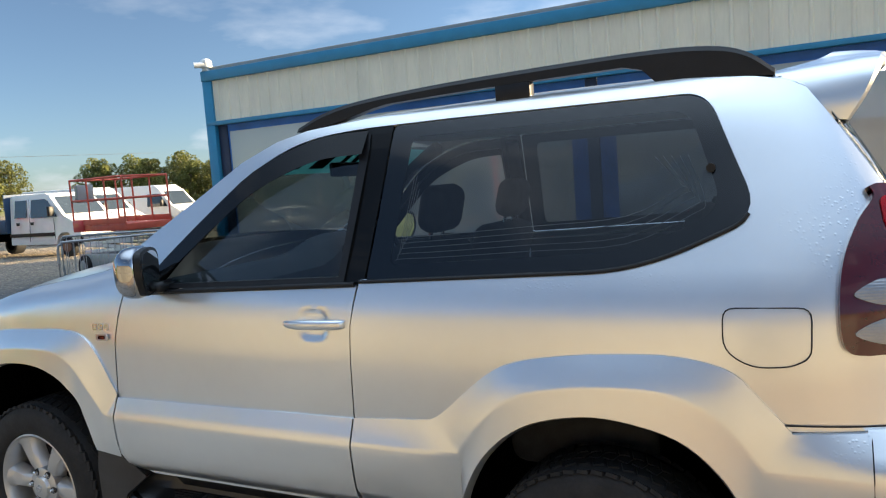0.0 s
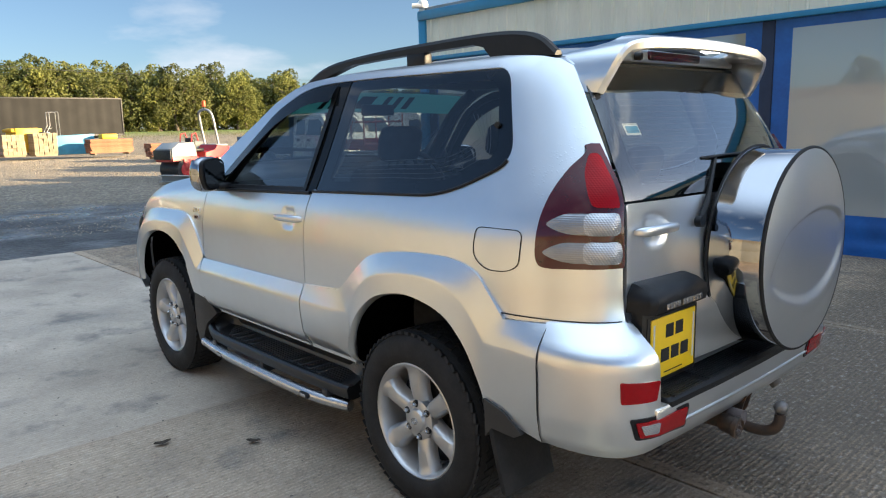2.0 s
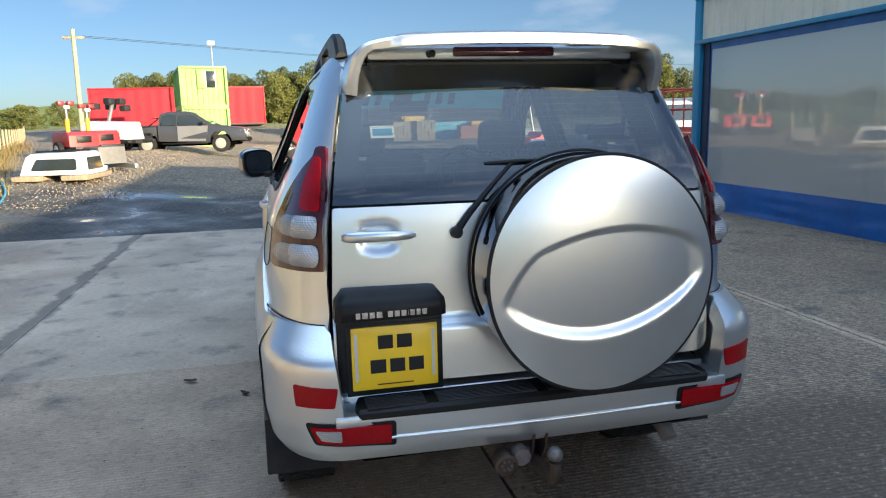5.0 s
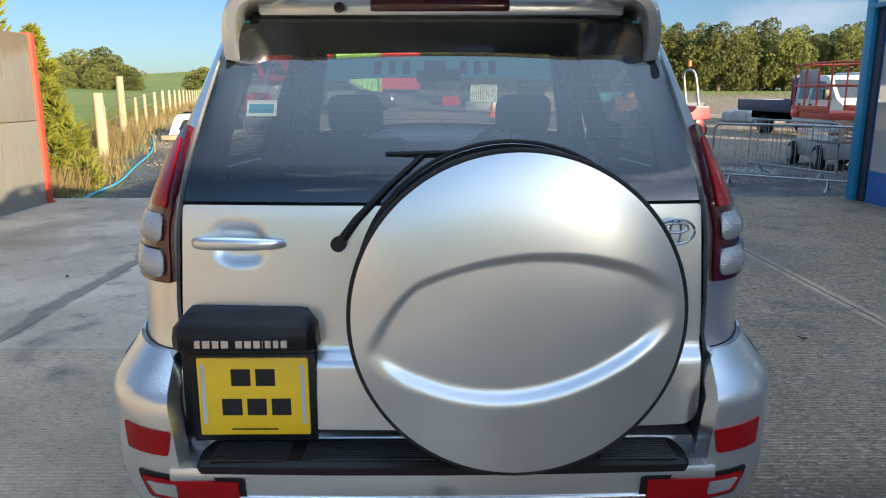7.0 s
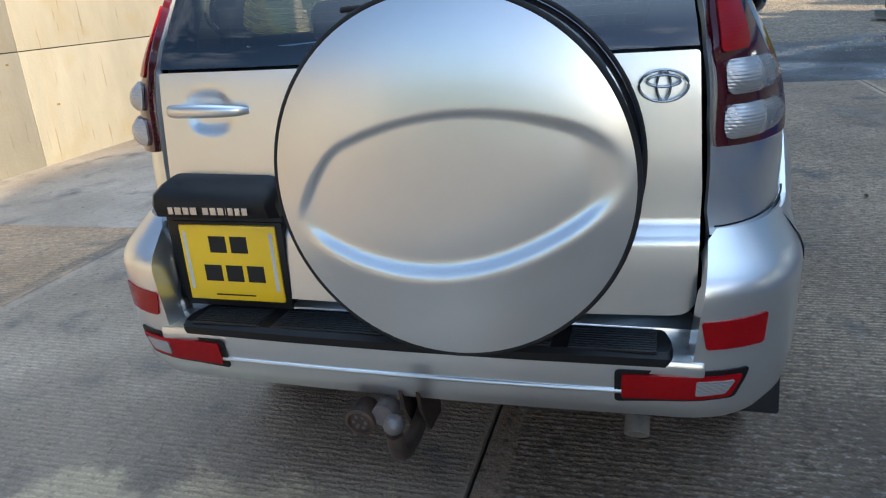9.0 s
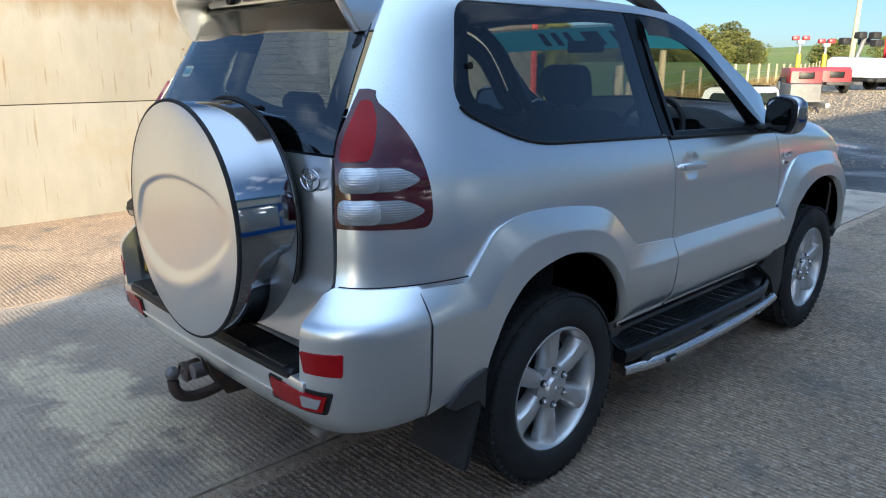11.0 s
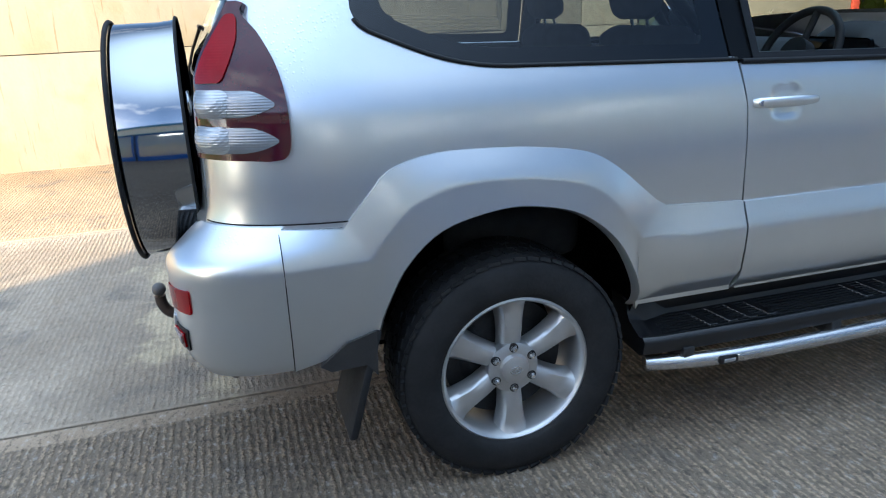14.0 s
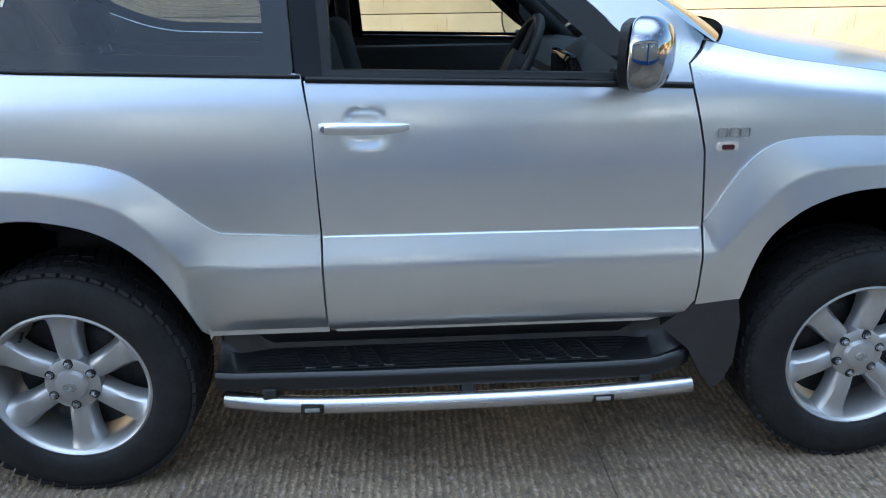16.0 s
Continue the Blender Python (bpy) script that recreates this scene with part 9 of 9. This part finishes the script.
# poles
pole = thing("telegraph_pole", "tall weathered timber telegraph pole with wires", "pole", at=(-40, -10.85, land(-40, -10.85) - 0.1))
bm = bmesh.new()
tube(bm, [(0.25, 0, -0.2), (0, 0, 6.2)], [0.14, 0.10], 10)
part("shaft", bm, FENCEWOOD, pole, "timber shaft", 60)
part("cross_arm", boxes(((-0.06, -0.55, 5.7), (0.06, 0.55, 5.82), 0.01)), FENCEWOOD, pole, "")
bm = bmesh.new()
for o in (-0.45, 0.45):
    tube(bm, [(0, o, 5.85), (-30, 25 + o, 6.6), (-60, 60 + o, 8.2), (-70, 110 + o, 10.0)], 0.012, 5)
part("wire", bm, DARKSTEEL, pole, "overhead wires", 60)
mast = thing("yard_lamp_post", "thin grey lamp post with a floodlight", "lamp post", at=(-52, -4.7, 0.3))
bm = bmesh.new()
tube(bm, [(0, 0, 0), (0, 0, 7.0)], [0.07, 0.05], 8)
part("shaft", bm, GALV, mast, "", 60)
part("floodlight", boxes(((-0.15, -0.25, 6.85), (0.2, 0.25, 7.15), 0.03)), WHITEPAINT, mast, "white floodlight")


def stack(name, label, category, at, rz, n, layers, size, material, gap=0.02, group=""):
    """Piled boards or blocks, each a part."""
    t = thing(name, label, category, group=group, at=at, rz=rz)
    lx, wy, hz = size
    r = random.Random(n * 7 + layers)
    me = None
    for k in range(layers):
        for j in range(n):
            y = (j - (n - 1) / 2) * (wy + gap)
            if me is None:
                ob = part("board", boxes(((-lx / 2, -wy / 2, 0), (lx / 2, wy / 2, hz), 0.006, None, 1)), material, t, "", None)
                me = ob.data
            else:
                ob = new("board", me)
                ob.parent = t
            ob.matrix_basis = pose(r.uniform(-0.06, 0.06), y, 0.12 + k * (hz + 0.006), 0, 0, r.uniform(-1.5, 1.5))
    for q in (-0.4, 0.4):
        part("bearer", boxes(((q * lx - 0.05, -n * wy / 2, 0), (q * lx + 0.05, n * wy / 2, 0.118), 0.006)), WOOD, t, "")
    return t


yellow = thing("fuel_tank", "yellow steel fuel tank beside pallets", "tank", at=(-50.5, 9.2, 0.15), rz=6)
part("shell", boxes(((-0.9, -0.7, 0.2), (0.9, 0.7, 1.75), 0.06), ((-0.8, -0.9, 1.5), (0.8, 0.9, 1.72), 0.04)), YELLOWPAINT, yellow, "")
part("skid", boxes(((-0.8, -0.6, 0), (0.8, -0.45, 0.2), 0.01), ((-0.8, 0.45, 0), (0.8, 0.6, 0.2), 0.01)), DARKSTEEL, yellow, "")
stack("pallet_stack", "stack of rough timber blocks on a pallet", "pallet", (-48.8, 8.1, 0.15), 8, 5, 6, (1.1, 0.24, 0.2), WOOD)
stack("pallet_stack", "tall stack of sawn timber on a pallet", "pallet", (-49.0, 9.95, 0.12), 4, 5, 8, (1.1, 0.26, 0.16), WOOD)
blue = thing("blue_skip", "light blue plastic skip with a yellow patch", "skip", at=(-50.0, 11.9, 0.1), rz=92)
part("tub", prism([(-1.25, 0.05), (-1.3, 1.25), (1.3, 1.35), (1.25, 0.05)], 0.6, 0.04), CYAN, blue, "light blue tub", 35)
bm = bmesh.new()
lathe(bm, [(0, 0.605), (0.25, 0.605), (0.25, 0.62), (0, 0.62)], 20, Matrix.Translation((0.1, 0, 0.45)) @ Matrix.Rotation(radians(-90), 4, "X"))
part("patch", bm, YELLOWPAINT, blue, "yellow disc", 40)
stack("timber_stack", "stack of red-brown boards on bearers", "timber", (-47.6, 13.5, 0.1), 88, 6, 7, (2.6, 0.2, 0.12), TIMBERRED)
stack("timber_stack", "long stack of red-brown boards on bearers", "timber", (-38.5, 13.8, 0.0), 86, 5, 6, (2.4, 0.2, 0.12), TIMBERRED)
yb = thing("yellow_cover", "yellow cover on the timber", "cover", at=(-48.6, 13.8, 1.08), rz=0)
part("sheet", boxes(((-0.4, -0.5, 0.0), (0.4, 0.5, 0.35), 0.08, None, 3)), YELLOWPAINT, yb, "")
steps = thing("platform_steps", "aluminium warehouse steps standing in the yard", "steps", at=(-50.6, 10.6, 0.15), rz=90)
for s in (-0.35, 0.35):
    bm = bmesh.new()
    tube(bm, [(-0.8, s, 0), (0.2, s, 1.9), (0.2, s, 2.75), (0.75, s, 2.75), (0.75, s, 0)], 0.025, 8)
    part("side_frame", bm, GALV, steps, "", 60)
for k in range(6):
    part("tread", boxes(((-0.72 + 0.16 * k, -0.35, 0.3 + 0.28 * k), (-0.5 + 0.16 * k, 0.35, 0.33 + 0.28 * k), 0.004)), GALV, steps, "")
for k in range(9):
    sx, sy = -36.5 + 0.55 * (k % 3), 15.9 + 1.15 * (k // 3) + 0.4 * (k % 3)
    sk = thing("bulk_bag", "white woven bulk bag of aggregate", "bag", group="bulk bags", at=(sx, sy, -0.1), rz=k * 33)
    bm = bmesh.new()
    box(bm, (-0.42, -0.42, 0), (0.42, 0.42, 0.62 + 0.1 * (k % 2)), 0.16, seg=4)
    part("sack", bm, WHITEBAG, sk, "", 60)
stack("block_stack", "stack of pale concrete blocks on a pallet", "blocks", (-30.6, 11.6, -0.1), 70, 4, 5, (1.0, 0.28, 0.2), GREYPAINT)
cone = thing("traffic_cone", "orange traffic cone on gravel", "cone", at=(-41.1, 3.35, land(-41, 3.35) - 0.1 + 0.1))
bm = bmesh.new()
lathe(bm, [(0, 0.92), (0.035, 0.92), (0.19, 0.05), (0.2, 0.04)], 24)
part("body", bm, CONE, cone, "", 60)
part("foot", boxes(((-0.26, -0.26, 0), (0.26, 0.26, 0.045), 0.02)), CONE, cone, "")
pal = thing("palisade_panel", "pale steel palisade fence panel standing in the yard", "fence panel", at=(-52.0, 3.55, 0.75), rz=90)
for k in range(13):
    part("pale", boxes(((-0.95 + 0.155 * k, -0.01, 0), (-0.86 + 0.155 * k, 0.01, 1.25), 0.004)), WHITEPAINT, pal, "", None)
for z in (0.25, 1.0):
    part("rail", boxes(((-1.0, 0.012, z), (1.05, 0.05, z + 0.05))), GALV, pal, "", None)
part("base", boxes(((-1.3, -0.2, -0.75), (1.5, 0.3, 0.0), 0.03)), GALV, pal, "")
red = thing("red_attachment", "red machine attachment lying by the fence", "machinery", at=(-51.5, 1.1, 0.45), rz=80)
part("body", prism([(-0.6, 0.1), (-0.5, 0.75), (0.5, 0.7), (0.75, 0.25), (0.4, 0.0)], 0.35, 0.04), REDPAINT, red, "", 35)
part("arm", boxes(((-1.4, -0.1, 0.1), (-0.5, 0.1, 0.3), 0.03)), DARKSTEEL, red, "")
tyres = thing("scrap_heap", "dark heap of rubber mats and scrap", "scrap", at=(-51.2, 6.0, 0.1))
for k, (dx, dy, dz, s) in enumerate(((0, -0.4, 0, 1.0), (0.3, 0.5, 0, 0.8), (0, 0.0, 0.42, 0.9))):
    bm = bmesh.new()
    lathe(bm, [(0.3 * s, 0.05), (0.55 * s, 0.0), (0.62 * s, 0.15), (0.62 * s, 0.28), (0.55 * s, 0.4), (0.3 * s, 0.36)], 24, Matrix.Translation((dx, dy, dz)))
    part("tyre", bm, RUBBER, tyres, "", 50)
beam = thing("steel_beam", "short grey steel beam resting on timber blocks", "beam", at=(-20.0, 6.4, -0.1), rz=18)
part("web", boxes(((-0.62, -0.015, 0.10), (0.62, 0.015, 0.26))), GREYPAINT, beam, "", None)
part("flange", boxes(((-0.62, -0.12, 0.065), (0.62, 0.12, 0.099), 0.004)), GREYPAINT, beam, "")
part("flange", boxes(((-0.62, -0.12, 0.261), (0.62, 0.12, 0.29), 0.004)), GREYPAINT, beam, "")
for q in (-0.4, 0.4):
    part("timber_block", boxes(((q - 0.08, -0.2, 0.0), (q + 0.08, 0.2, 0.064), 0.008)), WOOD, beam, "timber block")
